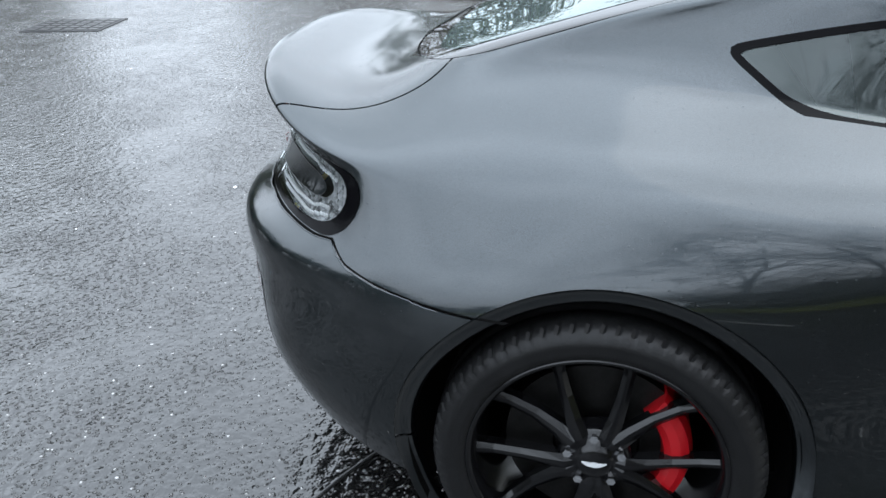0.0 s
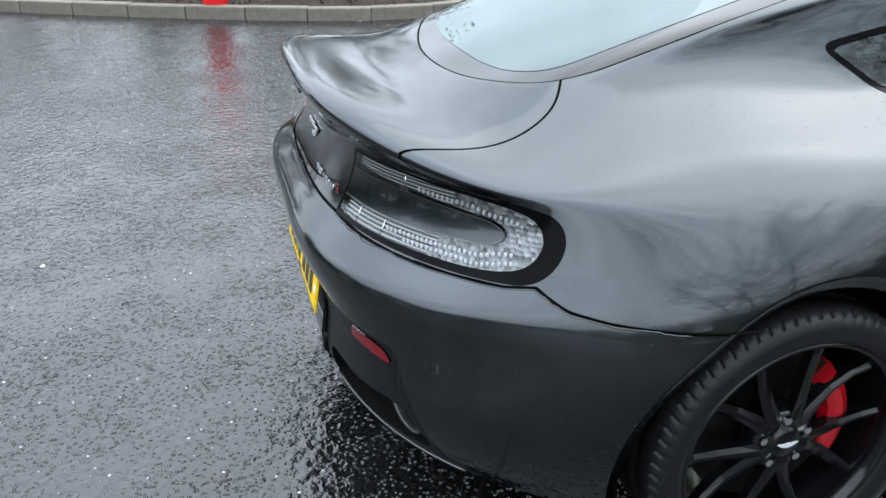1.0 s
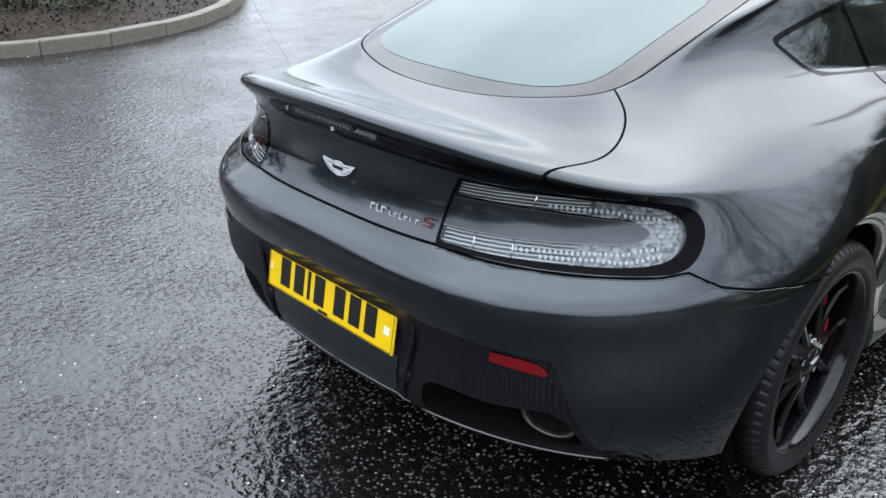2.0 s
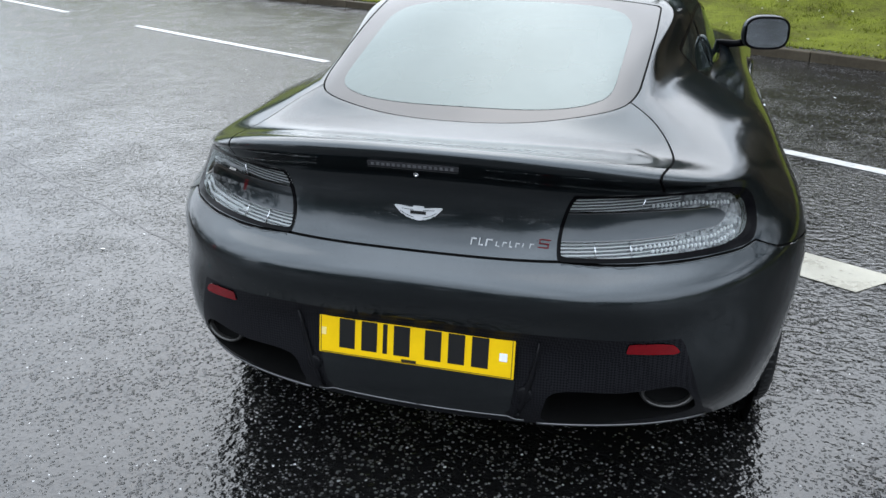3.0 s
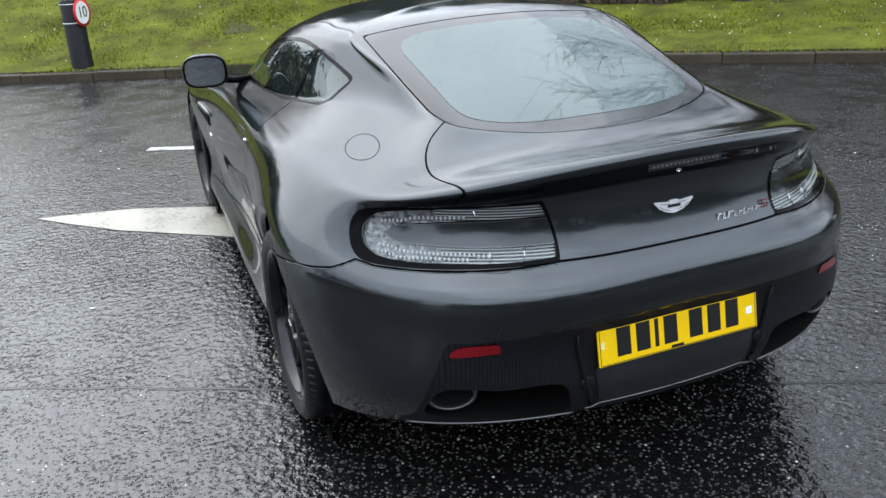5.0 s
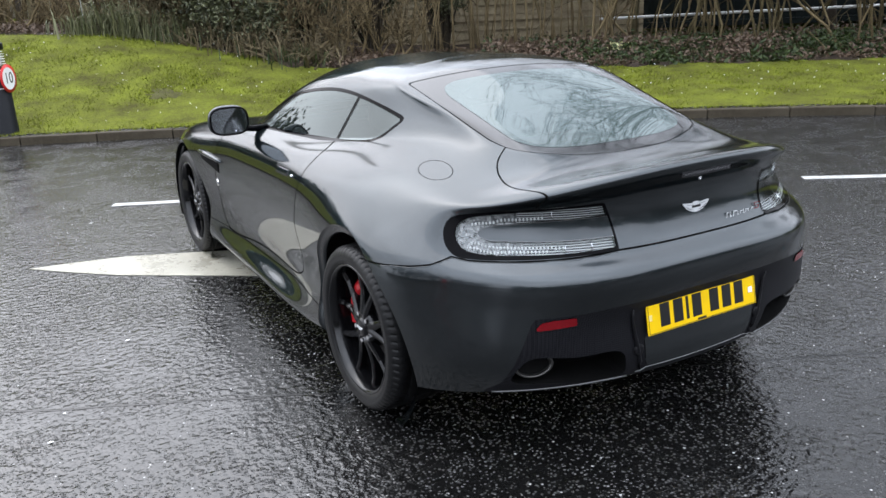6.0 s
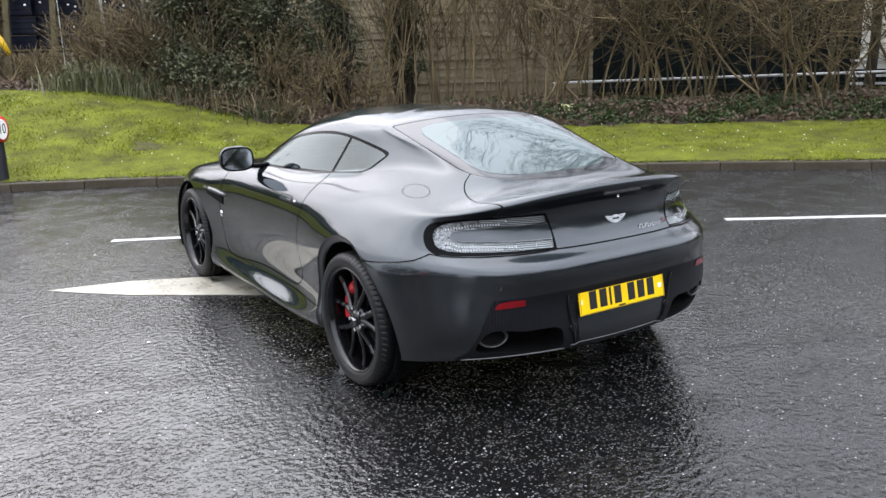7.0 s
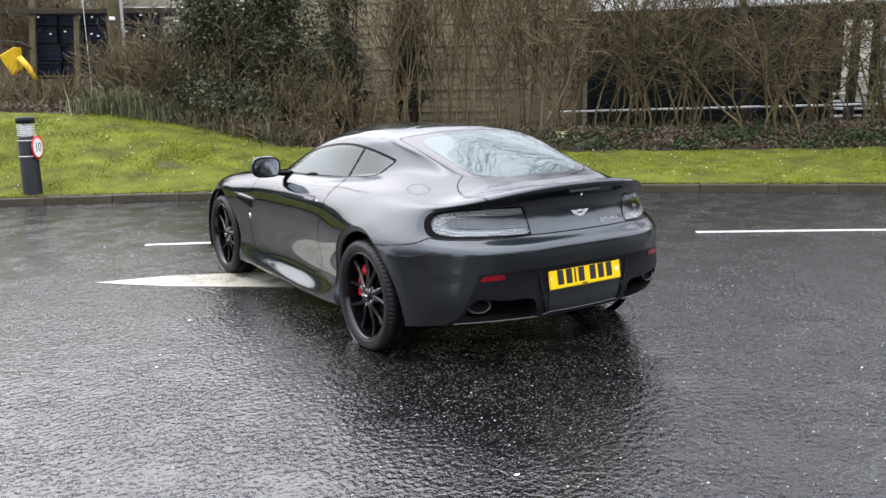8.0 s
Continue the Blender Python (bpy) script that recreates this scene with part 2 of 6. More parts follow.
def ribbed(m):
    """Fine level ribs across a lamp's reflector, their highlights painted bright on dark."""
    t = m.node_tree
    b = t.nodes["Principled BSDF"]
    co = t.nodes.new("ShaderNodeTexCoord")
    wv = t.nodes.new("ShaderNodeTexWave")
    wv.bands_direction = "Z"
    wv.inputs["Scale"].default_value, wv.inputs["Distortion"].default_value = 42, 0.6
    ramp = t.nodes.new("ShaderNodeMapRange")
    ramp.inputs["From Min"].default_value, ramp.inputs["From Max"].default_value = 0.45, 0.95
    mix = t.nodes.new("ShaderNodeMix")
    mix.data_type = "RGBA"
    # unlit and shining ends of the painted rib highlights
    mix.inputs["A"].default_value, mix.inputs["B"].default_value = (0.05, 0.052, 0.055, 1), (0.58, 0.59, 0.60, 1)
    t.links.new(co.outputs["Object"], wv.inputs["Vector"])
    # the outer half is cut into small facets instead, with glints painted per cell
    vo = t.nodes.new("ShaderNodeTexVoronoi")
    vo.inputs["Scale"].default_value = 105
    vo.inputs["Randomness"].default_value = 0.35
    t.links.new(co.outputs["Object"], vo.inputs["Vector"])
    cell = t.nodes.new("ShaderNodeSeparateColor")
    t.links.new(vo.outputs["Color"], cell.inputs["Color"])
    painted_glint = t.nodes.new("ShaderNodeMapRange")
    painted_glint.inputs["To Min"].default_value, painted_glint.inputs["To Max"].default_value = 0.0, 0.5
    t.links.new(cell.outputs["Red"], painted_glint.inputs["Value"])
    xyz = t.nodes.new("ShaderNodeSeparateXYZ")
    t.links.new(co.outputs["Object"], xyz.inputs["Vector"])
    wide = t.nodes.new("ShaderNodeMath")
    wide.operation = "ABSOLUTE"
    t.links.new(xyz.outputs["X"], wide.inputs[0])
    outer = t.nodes.new("ShaderNodeMapRange")
    outer.inputs["From Min"].default_value, outer.inputs["From Max"].default_value = 0.60, 0.61
    t.links.new(wide.outputs[0], outer.inputs["Value"])

    def choose(a, c):
        n = t.nodes.new("ShaderNodeMix")
        t.links.new(outer.outputs["Result"], n.inputs["Factor"])
        t.links.new(a, n.inputs["A"])
        t.links.new(c, n.inputs["B"])
        return n.outputs["Result"]

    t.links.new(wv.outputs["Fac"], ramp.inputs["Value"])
    t.links.new(choose(ramp.outputs["Result"], painted_glint.outputs["Result"]), mix.inputs["Factor"])
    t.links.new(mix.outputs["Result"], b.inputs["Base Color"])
    bp = t.nodes.new("ShaderNodeBump")
    bp.inputs["Strength"].default_value, bp.inputs["Distance"].default_value = 0.8, 0.003
    t.links.new(choose(wv.outputs["Fac"], vo.outputs["Distance"]), bp.inputs["Height"])
    t.links.new(bp.outputs["Normal"], b.inputs["Normal"])


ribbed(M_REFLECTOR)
M_REDLENS = material("red_lens", (0.135, 0.003, 0.006), rough=0.15, coat=0.1, spec=0.3, vary=0.15, scale=60)
M_CARBON = material("carbon_panel", (0.004, 0.004, 0.005), rough=0.4, spec=0.12, coat=0.0, vary=0.3, scale=40)


def weave(m):
    """Fine woven squares, every other one a little lighter."""
    t = m.node_tree
    co = t.nodes.new("ShaderNodeTexCoord")
    turn = t.nodes.new("ShaderNodeMapping")
    turn.inputs["Rotation"].default_value = (0, radians(45), 0)
    ck = t.nodes.new("ShaderNodeTexChecker")
    ck.inputs["Scale"].default_value = 190
    ck.inputs["Color1"].default_value, ck.inputs["Color2"].default_value = (0.003, 0.003, 0.004, 1), (0.013, 0.013, 0.015, 1)
    t.links.new(co.outputs["Object"], turn.inputs["Vector"])
    t.links.new(turn.outputs["Vector"], ck.inputs["Vector"])
    t.links.new(ck.outputs["Color"], t.nodes["Principled BSDF"].inputs["Base Color"])


weave(M_CARBON)
M_PLATE = material("yellow_plate", (0.74, 0.47, 0.004), rough=0.4, vary=0.05, spec=0.2)
M_PLATEBAR = material("plate_black", (0.006, 0.006, 0.006), rough=0.4, vary=0.1)
M_PLATEWHITE = material("plate_sticker", (0.75, 0.76, 0.78), rough=0.4, vary=0.05)
M_LINE = material("road_paint", (0.30, 0.30, 0.29), rough=0.35, second=(0.44, 0.44, 0.42), scale=6, bump=0.5, bump_scale=180, rough_vary=0.12)
M_LINEOLD = material("worn_cream_road_paint", (0.24, 0.225, 0.18), rough=0.32, second=(0.40, 0.385, 0.32), scale=4, bump=0.5, bump_scale=180, rough_vary=0.12)
M_KERB = material("concrete_kerb", (0.105, 0.090, 0.072), rough=0.6, spec=0.3, second=(0.20, 0.180, 0.150), scale=3, bump=0.5, bump_scale=120, rough_vary=0.1)
M_KERBDARK = material("wet_concrete_kerb", (0.032, 0.026, 0.018), rough=0.55, spec=0.1, second=(0.072, 0.060, 0.043), scale=3, bump=0.5, bump_scale=120, rough_vary=0.1)
M_SOILGRASS = material("turf", (0.045, 0.043, 0.014), rough=0.85, spec=0.04, second=(0.125, 0.145, 0.020), scale=2.5, bump=0.8, bump_scale=50, distance=0.02)
M_BLADE = material("grass_blades", (0.040, 0.048, 0.010), rough=0.6, spec=0.06, second=(0.215, 0.250, 0.024), scale=2.2, island=0.6)
M_SOIL = material("bark_mulch", (0.012, 0.008, 0.005), rough=0.75, spec=0.2, second=(0.040, 0.028, 0.019), scale=10, bump=1.0, bump_scale=60, distance=0.02)
M_BARK = material("wet_bark", (0.018, 0.014, 0.010), rough=0.7, spec=0.2, second=(0.05, 0.041, 0.028), scale=12, bump=0.6, bump_scale=60)
M_TWIG = material("brown_twigs", (0.010, 0.007, 0.004), rough=0.75, spec=0.1, second=(0.19, 0.145, 0.080), scale=4, island=1.2)
M_TWIGDARK = material("dark_olive_twigs", (0.007, 0.006, 0.003), rough=0.75, spec=0.1, second=(0.125, 0.100, 0.052), scale=4, island=1.2)
M_DRY = material("dry_stalks", (0.055, 0.044, 0.026), rough=0.75, spec=0.15, second=(0.15, 0.12, 0.07), scale=4, island=0.8)
M_LEAF = material("evergreen_leaves", (0.007, 0.010, 0.004), rough=0.42, spec=0.35, second=(0.105, 0.112, 0.055), scale=5, island=1.0)
M_IVY = material("ivy_leaves", (0.011, 0.020, 0.005), rough=0.45, spec=0.3, second=(0.040, 0.060, 0.016), scale=5, island=0.8)
M_STRAP = material("strap_leaves", (0.022, 0.034, 0.010), rough=0.5, spec=0.25, second=(0.20, 0.195, 0.11), scale=5, island=0.9)
M_WOOD = material("weathered_fence_boards", (0.135, 0.108, 0.070), rough=0.8, spec=0.2, second=(0.30, 0.25, 0.165), scale=3, bump=0.5, bump_scale=40)
M_POST = material("mossy_post", (0.055, 0.045, 0.022), rough=0.8, spec=0.2, second=(0.12, 0.105, 0.058), scale=5, bump=0.6, bump_scale=40)
M_DARKWALL = material("dark_green_steel", (0.005, 0.008, 0.008), rough=0.5, spec=0.15, vary=0.35, scale=3)
M_WHITE = material("white_painted_metal", (0.62, 0.63, 0.62), rough=0.5, vary=0.12, scale=5)
M_NAVY = material("navy_plastic_crate", (0.004, 0.006, 0.013), rough=0.4, spec=0.15, vary=0.3, scale=5)
M_YELLOW = material("yellow_plastic", (0.55, 0.34, 0.01), rough=0.4, vary=0.1)
M_REDPOST = material("red_post_sleeve", (0.62, 0.012, 0.016), rough=0.35, vary=0.1, scale=4)
M_BOLLARD = material("dark_grey_bollard", (0.010, 0.011, 0.013), rough=0.45, spec=0.2, vary=0.2, scale=6)
M_SIGNWHITE = material("sign_white", (0.78, 0.78, 0.77), rough=0.4, vary=0.04)
M_SIGNRED = material("sign_red", (0.55, 0.015, 0.015), rough=0.4, vary=0.05)
M_LEATHER = material("black_leather", (0.012, 0.012, 0.012), rough=0.5, vary=0.2, scale=12, bump=0.2, bump_scale=200)
M_FRIT = material("dark_glass_border", (0.006, 0.007, 0.008), rough=0.05)


def window_glass(name, tint, ior, mist=0.0):
    """A thin pane: tinted, mirror-like at a glance, misted on its inner face."""
    m = bpy.data.materials.new(name)
    m.use_nodes = True
    t = m.node_tree
    t.nodes.clear()
    out = t.nodes.new("ShaderNodeOutputMaterial")
    mixs = t.nodes.new("ShaderNodeMixShader")
    tr = t.nodes.new("ShaderNodeBsdfTransparent")
    tr.inputs["Color"].default_value = (*tint, 1)
    body = tr.outputs["BSDF"]
    if mist:
        df = t.nodes.new("ShaderNodeBsdfDiffuse")
        df.inputs["Color"].default_value = (0.052, 0.070, 0.070, 1)
        co = t.nodes.new("ShaderNodeTexCoord")
        no = t.nodes.new("ShaderNodeTexNoise")
        no.inputs["Scale"].default_value, no.inputs["Detail"].default_value = 3.0, 5
        rr = t.nodes.new("ShaderNodeMapRange")
        rr.inputs["From Min"].default_value, rr.inputs["From Max"].default_value = 0.3, 0.7
        rr.inputs["To Min"].default_value, rr.inputs["To Max"].default_value = mist * 0.8, min(1, mist * 1.15)
        inner = t.nodes.new("ShaderNodeMixShader")
        t.links.new(co.outputs["Object"], no.inputs["Vector"])
        t.links.new(no.outputs["Fac"], rr.inputs["Value"])
        t.links.new(rr.outputs["Result"], inner.inputs["Fac"])
        t.links.new(tr.outputs["BSDF"], inner.inputs[1])
        t.links.new(df.outputs["BSDF"], inner.inputs[2])
        body = inner.outputs["Shader"]
    gl = t.nodes.new("ShaderNodeBsdfGlossy")
    gl.inputs["Roughness"].default_value = 0.02
    gl.inputs["Color"].default_value = (0.90, 0.98, 0.97, 1)
    fr = t.nodes.new("ShaderNodeFresnel")
    fr.inputs["IOR"].default_value = ior
    t.links.new(fr.outputs["Fac"], mixs.inputs["Fac"])
    t.links.new(body, mixs.inputs[1])
    t.links.new(gl.outputs["BSDF"], mixs.inputs[2])
    t.links.new(mixs.outputs["Shader"], out.inputs["Surface"])
    return m


M_GLASS = window_glass("tinted_window_glass", (0.13, 0.17, 0.16), 1.6, 0.14)
M_MISTED = window_glass("misted_rear_glass", (0.30, 0.37, 0.35), 1.45, 0.8)
M_LENS = window_glass("clear_lamp_lens", (0.95, 0.96, 0.96), 1.5)


# ---- mesh helpers ----
def mesh_of(name, verts, faces, mat, smooth=True, normals=None):
    me = bpy.data.meshes.new(name)
    me.from_pydata([tuple(v) for v in verts], [], [tuple(f) for f in faces])
    me.materials.append(mat)
    me.update()
    if smooth:
        me.polygons.foreach_set("use_smooth", [True] * len(me.polygons))
    if normals is not None:
        me.normals_split_custom_set_from_vertices([tuple(n) for n in normals])
    return me


def bm_mesh(name, bm, mat, smooth=False):
    me = bpy.data.meshes.new(name)
    bmesh.ops.recalc_face_normals(bm, faces=bm.faces)
    bm.to_mesh(me)
    bm.free()
    me.materials.append(mat)
    if smooth:
        me.polygons.foreach_set("use_smooth", [True] * len(me.polygons))
    return me


def thing(name, label, category, at=(0, 0, 0), group="", kind="", rz=0.0):
    """An Empty that carries the parts of one thing."""
    ob = new(name)
    ob.empty_display_size = 0.2
    ob.matrix_world = pose(*at, 0, 0, rz)
    return tagged(ob, label, category, group, kind)


def part(name, data, parent, label="", m=None):
    """Links a mesh under a thing, or under a part of it."""
    ob = new(name, data)
    ob.parent = parent
    if m is not None:
        ob.matrix_local = m
    return tagged(ob, label)


def box(bm, cx, cy, cz, sx, sy, sz, bevel=0.0, m=None):
    made = bmesh.ops.create_cube(bm, size=1.0)["verts"]
    for v in made:
        v.co = Vector((cx + v.co.x * sx, cy + v.co.y * sy, cz + v.co.z * sz))
        if m is not None:
            v.co = m @ v.co
    if bevel:
        edges = list({e for v in made for e in v.link_edges})
        bmesh.ops.bevel(bm, geom=edges, offset=bevel, segments=2, affect="EDGES", profile=0.5)


def lathe(profile, n, mat, name, axis="x", arc=2 * math.pi, smooth=True, closed=True):
    """Turns a profile of (along, radius) about an axis."""
    vs, fs = [], []
    k = len(profile)
    steps = n if closed else n + 1
    for i in range(steps):
        a = arc * i / n
        for al, r in profile:
            c, s = r * math.cos(a), r * math.sin(a)
            vs.append((al, c, s) if axis == "x" else (c, s, al) if axis == "z" else (c, al, s))
    for i in range(n):
        j = (i + 1) % steps
        for q in range(k - 1):
            fs.append((i * k + q, i * k + q + 1, j * k + q + 1, j * k + q))
    return mesh_of(name, vs, fs, mat, smooth)


def tube(points, radius, mat, name, sides=8, taper=None, closed=False):
    """A round bar along a line of points."""
    pts = [Vector(p) for p in points]
    vs, fs = [], []
    k = len(pts)
    for i, p in enumerate(pts):
        d = (pts[(i + 1) % k] - pts[i - 1]) if closed else (pts[min(i + 1, k - 1)] - pts[max(i - 1, 0)])
        d.normalize()
        a = d.orthogonal() if abs(d.z) > 0.95 else d.cross(Vector((0, 0, 1)))
        a.normalize()
        b = d.cross(a)
        r = radius if taper is None else radius * taper[i]
        for s in range(sides):
            w = 2 * math.pi * s / sides
            vs.append(p + (a * math.cos(w) + b * math.sin(w)) * r)
    for i in range(k if closed else k - 1):
        j = (i + 1) % k
        for s in range(sides):
            z = (s + 1) % sides
            fs.append((i * sides + s, i * sides + z, j * sides + z, j * sides + s))
    if not closed:
        fs.append(tuple(range(sides))[::-1])
        fs.append(tuple((k - 1) * sides + s for s in range(sides)))
    return mesh_of(name, vs, fs, mat, True)


def natural(knots, pts, q):
    """Natural cubic spline through pts (k, d) at the knots, taken at q."""
    knots, pts, q = np.asarray(knots, float), np.asarray(pts, float), np.asarray(q, float)
    k = len(knots)
    h = np.diff(knots)
    a = np.eye(k)
    r = np.zeros_like(pts)
    for i in range(1, k - 1):
        a[i, i - 1:i + 2] = h[i - 1], 2 * (h[i - 1] + h[i]), h[i]
        r[i] = 6 * ((pts[i + 1] - pts[i]) / h[i] - (pts[i] - pts[i - 1]) / h[i - 1])
    m = np.linalg.solve(a, r)
    i = np.clip(np.searchsorted(knots, q, side="right") - 1, 0, k - 2)
    s, e, w = q - knots[i], knots[i + 1] - q, h[i]
    sh = (slice(None),) + (None,) * (pts.ndim - 1)
    s, e, w = s[sh], e[sh], w[sh]
    return (m[i] * e ** 3 + m[i + 1] * s ** 3) / (6 * w) + (pts[i] / w - m[i] * w / 6) * e + (pts[i + 1] / w - m[i + 1] * w / 6) * s


def smooth_line(pts, n, closed=False):
    """n points along a smooth curve through pts."""
    p = np.asarray(pts, float)
    if closed:
        p = np.vstack([p[-3:], p, p[:4]])
    d = np.r_[0, np.cumsum(np.linalg.norm(np.diff(p, axis=0), axis=1) ** 0.7)]
    if closed:
        return natural(d, p, np.linspace(d[3], d[-4], n, endpoint=False))
    return natural(d, p, np.linspace(0, d[-1], n))

# ---- ground, verge, island ----
KERB_FAR = smooth_line([(-60, 34), (-20, 16.6), (-8.5, 11.7), (-2.3, 8.95), (2.4, 6.30), (5.1, 4.4), (8.05, 1.8), (14, -4.6), (30, -26)], 400)
KERB_LEN = np.r_[0, np.cumsum(np.linalg.norm(np.diff(KERB_FAR, axis=0), axis=1))]
KERB_LEN -= KERB_LEN[np.argmin(np.hypot(KERB_FAR[:, 0] - 2.4, KERB_FAR[:, 1] - 6.3))]
KERB_DIR = np.gradient(KERB_FAR, axis=0)
KERB_DIR /= np.linalg.norm(KERB_DIR, axis=1)[:, None]


def by_kerb(a, d):
    """A place a metres along the far kerb and d metres behind its face."""
    x, y = np.interp(a, KERB_LEN, KERB_FAR[:, 0]), np.interp(a, KERB_LEN, KERB_FAR[:, 1])
    tx, ty = np.interp(a, KERB_LEN, KERB_DIR[:, 0]), np.interp(a, KERB_LEN, KERB_DIR[:, 1])
    return x - ty * d, y + tx * d


def bank(a, d):
    """Height of the verge: a grassy mound that falls away along the kerb."""
    top = np.interp(a, [-12, -6, -4.4, -3, -1.5, 0, 2, 6, 12], [1.25, 1.18, 1.10, .88, .62, .46, .40, .40, .5])
    rise = np.clip((np.asarray(d) - .15) / np.interp(a, [-6, -2, 1], [3.6, 3.6, 4.2]), 0, 1)
    s = rise * rise * (3 - 2 * rise)
    return .115 + (top - .115) * (s * .75 + rise * .25) + np.clip((np.asarray(d) - 5) * .02, 0, .5)


def grass_edge(a):
    """How far the mown grass reaches behind the kerb."""
    return np.interp(a, [-9, -4.6, -3.3, -1.6, 0, 1.2, 12], [4.4, 4.2, 3.9, 3.0, 2.75, 3.1, 3.15])


def ground_sheet():
    vs, fs = [], []
    xs = [-2000, -300, -60, -20, -8, 0, 8, 20, 60, 300, 2000]
    for y in xs:
        for x in xs:
            vs.append((x, y, 0))
    k = len(xs)
    for i in range(k - 1):
        for j in range(k - 1):
            fs.append((i * k + j, i * k + j + 1, (i + 1) * k + j + 1, (i + 1) * k + j))
    return tagged(new("road", mesh_of("road", vs, fs, M_ASPHALT, False)), "wet dark asphalt with pale stone chips", "road", "", "structure")


ground_sheet()


def verge():
    vs, fs = [], []
    aa = np.linspace(-45, 26, 190)
    dd = np.r_[np.linspace(.14, 6, 40), 8, 12, 20, 45]
    for a in aa:
        for d in dd:
            x, y = by_kerb(a, d)
            bumpy = .03 * noise.noise(Vector((x * .9, y * .9, 0))) + .012 * noise.noise(Vector((x * 4, y * 4, 3)))
            vs.append((x, y, float(bank(a, d)) + bumpy * min(1, d)))
    k = len(dd)
    for i in range(len(aa) - 1):
        for j in range(k - 1):
            fs.append((i * k + j, (i + 1) * k + j, (i + 1) * k + j + 1, i * k + j + 1))
    return tagged(new("verge", mesh_of("verge", vs, fs, M_SOILGRASS, True)), "sloping grass verge behind the kerb", "grass", "", "structure")


verge()


def hedge_bed():
    """Dark soil under the hedge, from the edge of the grass to the yard."""
    vs, fs = [], []
    aa = np.linspace(-12, 18, 240)
    for a in aa:
        for k, dd in enumerate((0, .12, .5, 1.0, 1.8, 3.0, 5.0)):
            d = float(grass_edge(a)) + .10 * math.sin(a * 5) + .08 * math.sin(a * 13) + dd
            x, y = by_kerb(a, d)
            bumpy = .03 * noise.noise(Vector((x * .9, y * .9, 0))) + .012 * noise.noise(Vector((x * 4, y * 4, 3)))
            vs.append((x, y, float(bank(a, d)) + bumpy * min(1, d) + (.03 if k else -.01) + .02 * noise.noise(Vector((x * 7, y * 7, 1)))))
    for i in range(len(aa) - 1):
        for j in range(6):
            fs.append((i * 7 + j, i * 7 + 7 + j, i * 7 + 8 + j, i * 7 + j + 1))
    tagged(new("hedge_bed", mesh_of("hedge_bed", vs, fs, M_SOIL, True)), "dark damp soil and leaf mould under the hedge", "soil", "", "structure")


hedge_bed()


def grass_blades():
    rng = np.random.default_rng(4)
    n = 230000
    a = rng.uniform(-9, 11.5, n)
    d = rng.uniform(.05, 4.9, n)
    x, y = by_kerb(a, d)
    # uneven sward: thin and mossy in places, tufted in others
    lush = np.sin(x * 2.1 + 1.3 * np.sin(y * 1.7)) * np.sin(y * 2.7 + np.sin(x * 1.1)) + .7 * np.sin(x * 7.3 + 2 * np.sin(y * 5.1)) * np.sin(y * 8.9 + x) + .5 * np.sin(x * 19 + 3 * np.sin(y * 13)) * np.sin(y * 23)
    keep = (rng.uniform(-1.5, 1.0, n) < lush) & (d < grass_edge(a) + .12 * np.sin(a * 5) + .10 * np.sin(a * 13))
    x, y, a, d, lush = x[keep], y[keep], a[keep], d[keep], lush[keep]
    n = len(x)
    z = bank(a, d) - .01
    h = rng.uniform(.014, .036, n) * (1 + .35 * np.clip(lush, -1, 1.5))
    t = rng.uniform(0, 2 * np.pi, n)
    lean = rng.uniform(.0, .04, n)
    w = rng.uniform(.004, .008, n)
    p0 = np.stack([x - np.cos(t) * w, y - np.sin(t) * w, z], 1)
    p1 = np.stack([x + np.cos(t) * w, y + np.sin(t) * w, z], 1)
    p2 = np.stack([x - np.sin(t) * lean, y + np.cos(t) * lean, z + h], 1)
    vs = np.stack([p0, p1, p2], 1).reshape(-1, 3)
    me = bpy.data.meshes.new("grass")
    me.vertices.add(3 * n)
    me.vertices.foreach_set("co", vs.ravel())
    me.loops.add(3 * n)
    me.loops.foreach_set("vertex_index", np.arange(3 * n, dtype=np.int32))
    me.polygons.add(n)
    me.polygons.foreach_set("loop_start", np.arange(0, 3 * n, 3, dtype=np.int32))
    me.polygons.foreach_set("loop_total", np.full(n, 3, dtype=np.int32))
    me.materials.append(M_BLADE)
    me.update(calc_edges=True)
    tagged(new("grass", me), "short wet green grass on the verge", "grass", "", "stuff")


grass_blades()


# road markings, 4 mm thick
def marking(name, outline, mat, label):
    bm = bmesh.new()
    f = bm.faces.new([bm.verts.new((x, y, .0015)) for x, y in outline])
    if f.normal.z < 0:
        f.normal_flip()
    r = bmesh.ops.extrude_face_region(bm, geom=[f])
    bmesh.ops.translate(bm, vec=(0, 0, .003), verts=[v for v in r["geom"] if isinstance(v, bmesh.types.BMVert)])
    return tagged(new(name, bm_mesh(name, bm, mat)), label, "road marking", "", "structure")


LANE = smooth_line([(-14, 11.4), (-5.8, 6.90), (-2.98, 5.41), (-1.07, 4.37), (2.26, 2.46), (3.68, 1.39), (5.25, .25), (9, -3.3), (14, -9)], 600)
LANE_LEN = np.r_[0, np.cumsum(np.linalg.norm(np.diff(LANE, axis=0), axis=1))]


def lane_at(x):
    return LANE_LEN[np.argmin(np.abs(LANE[:, 0] - x))]


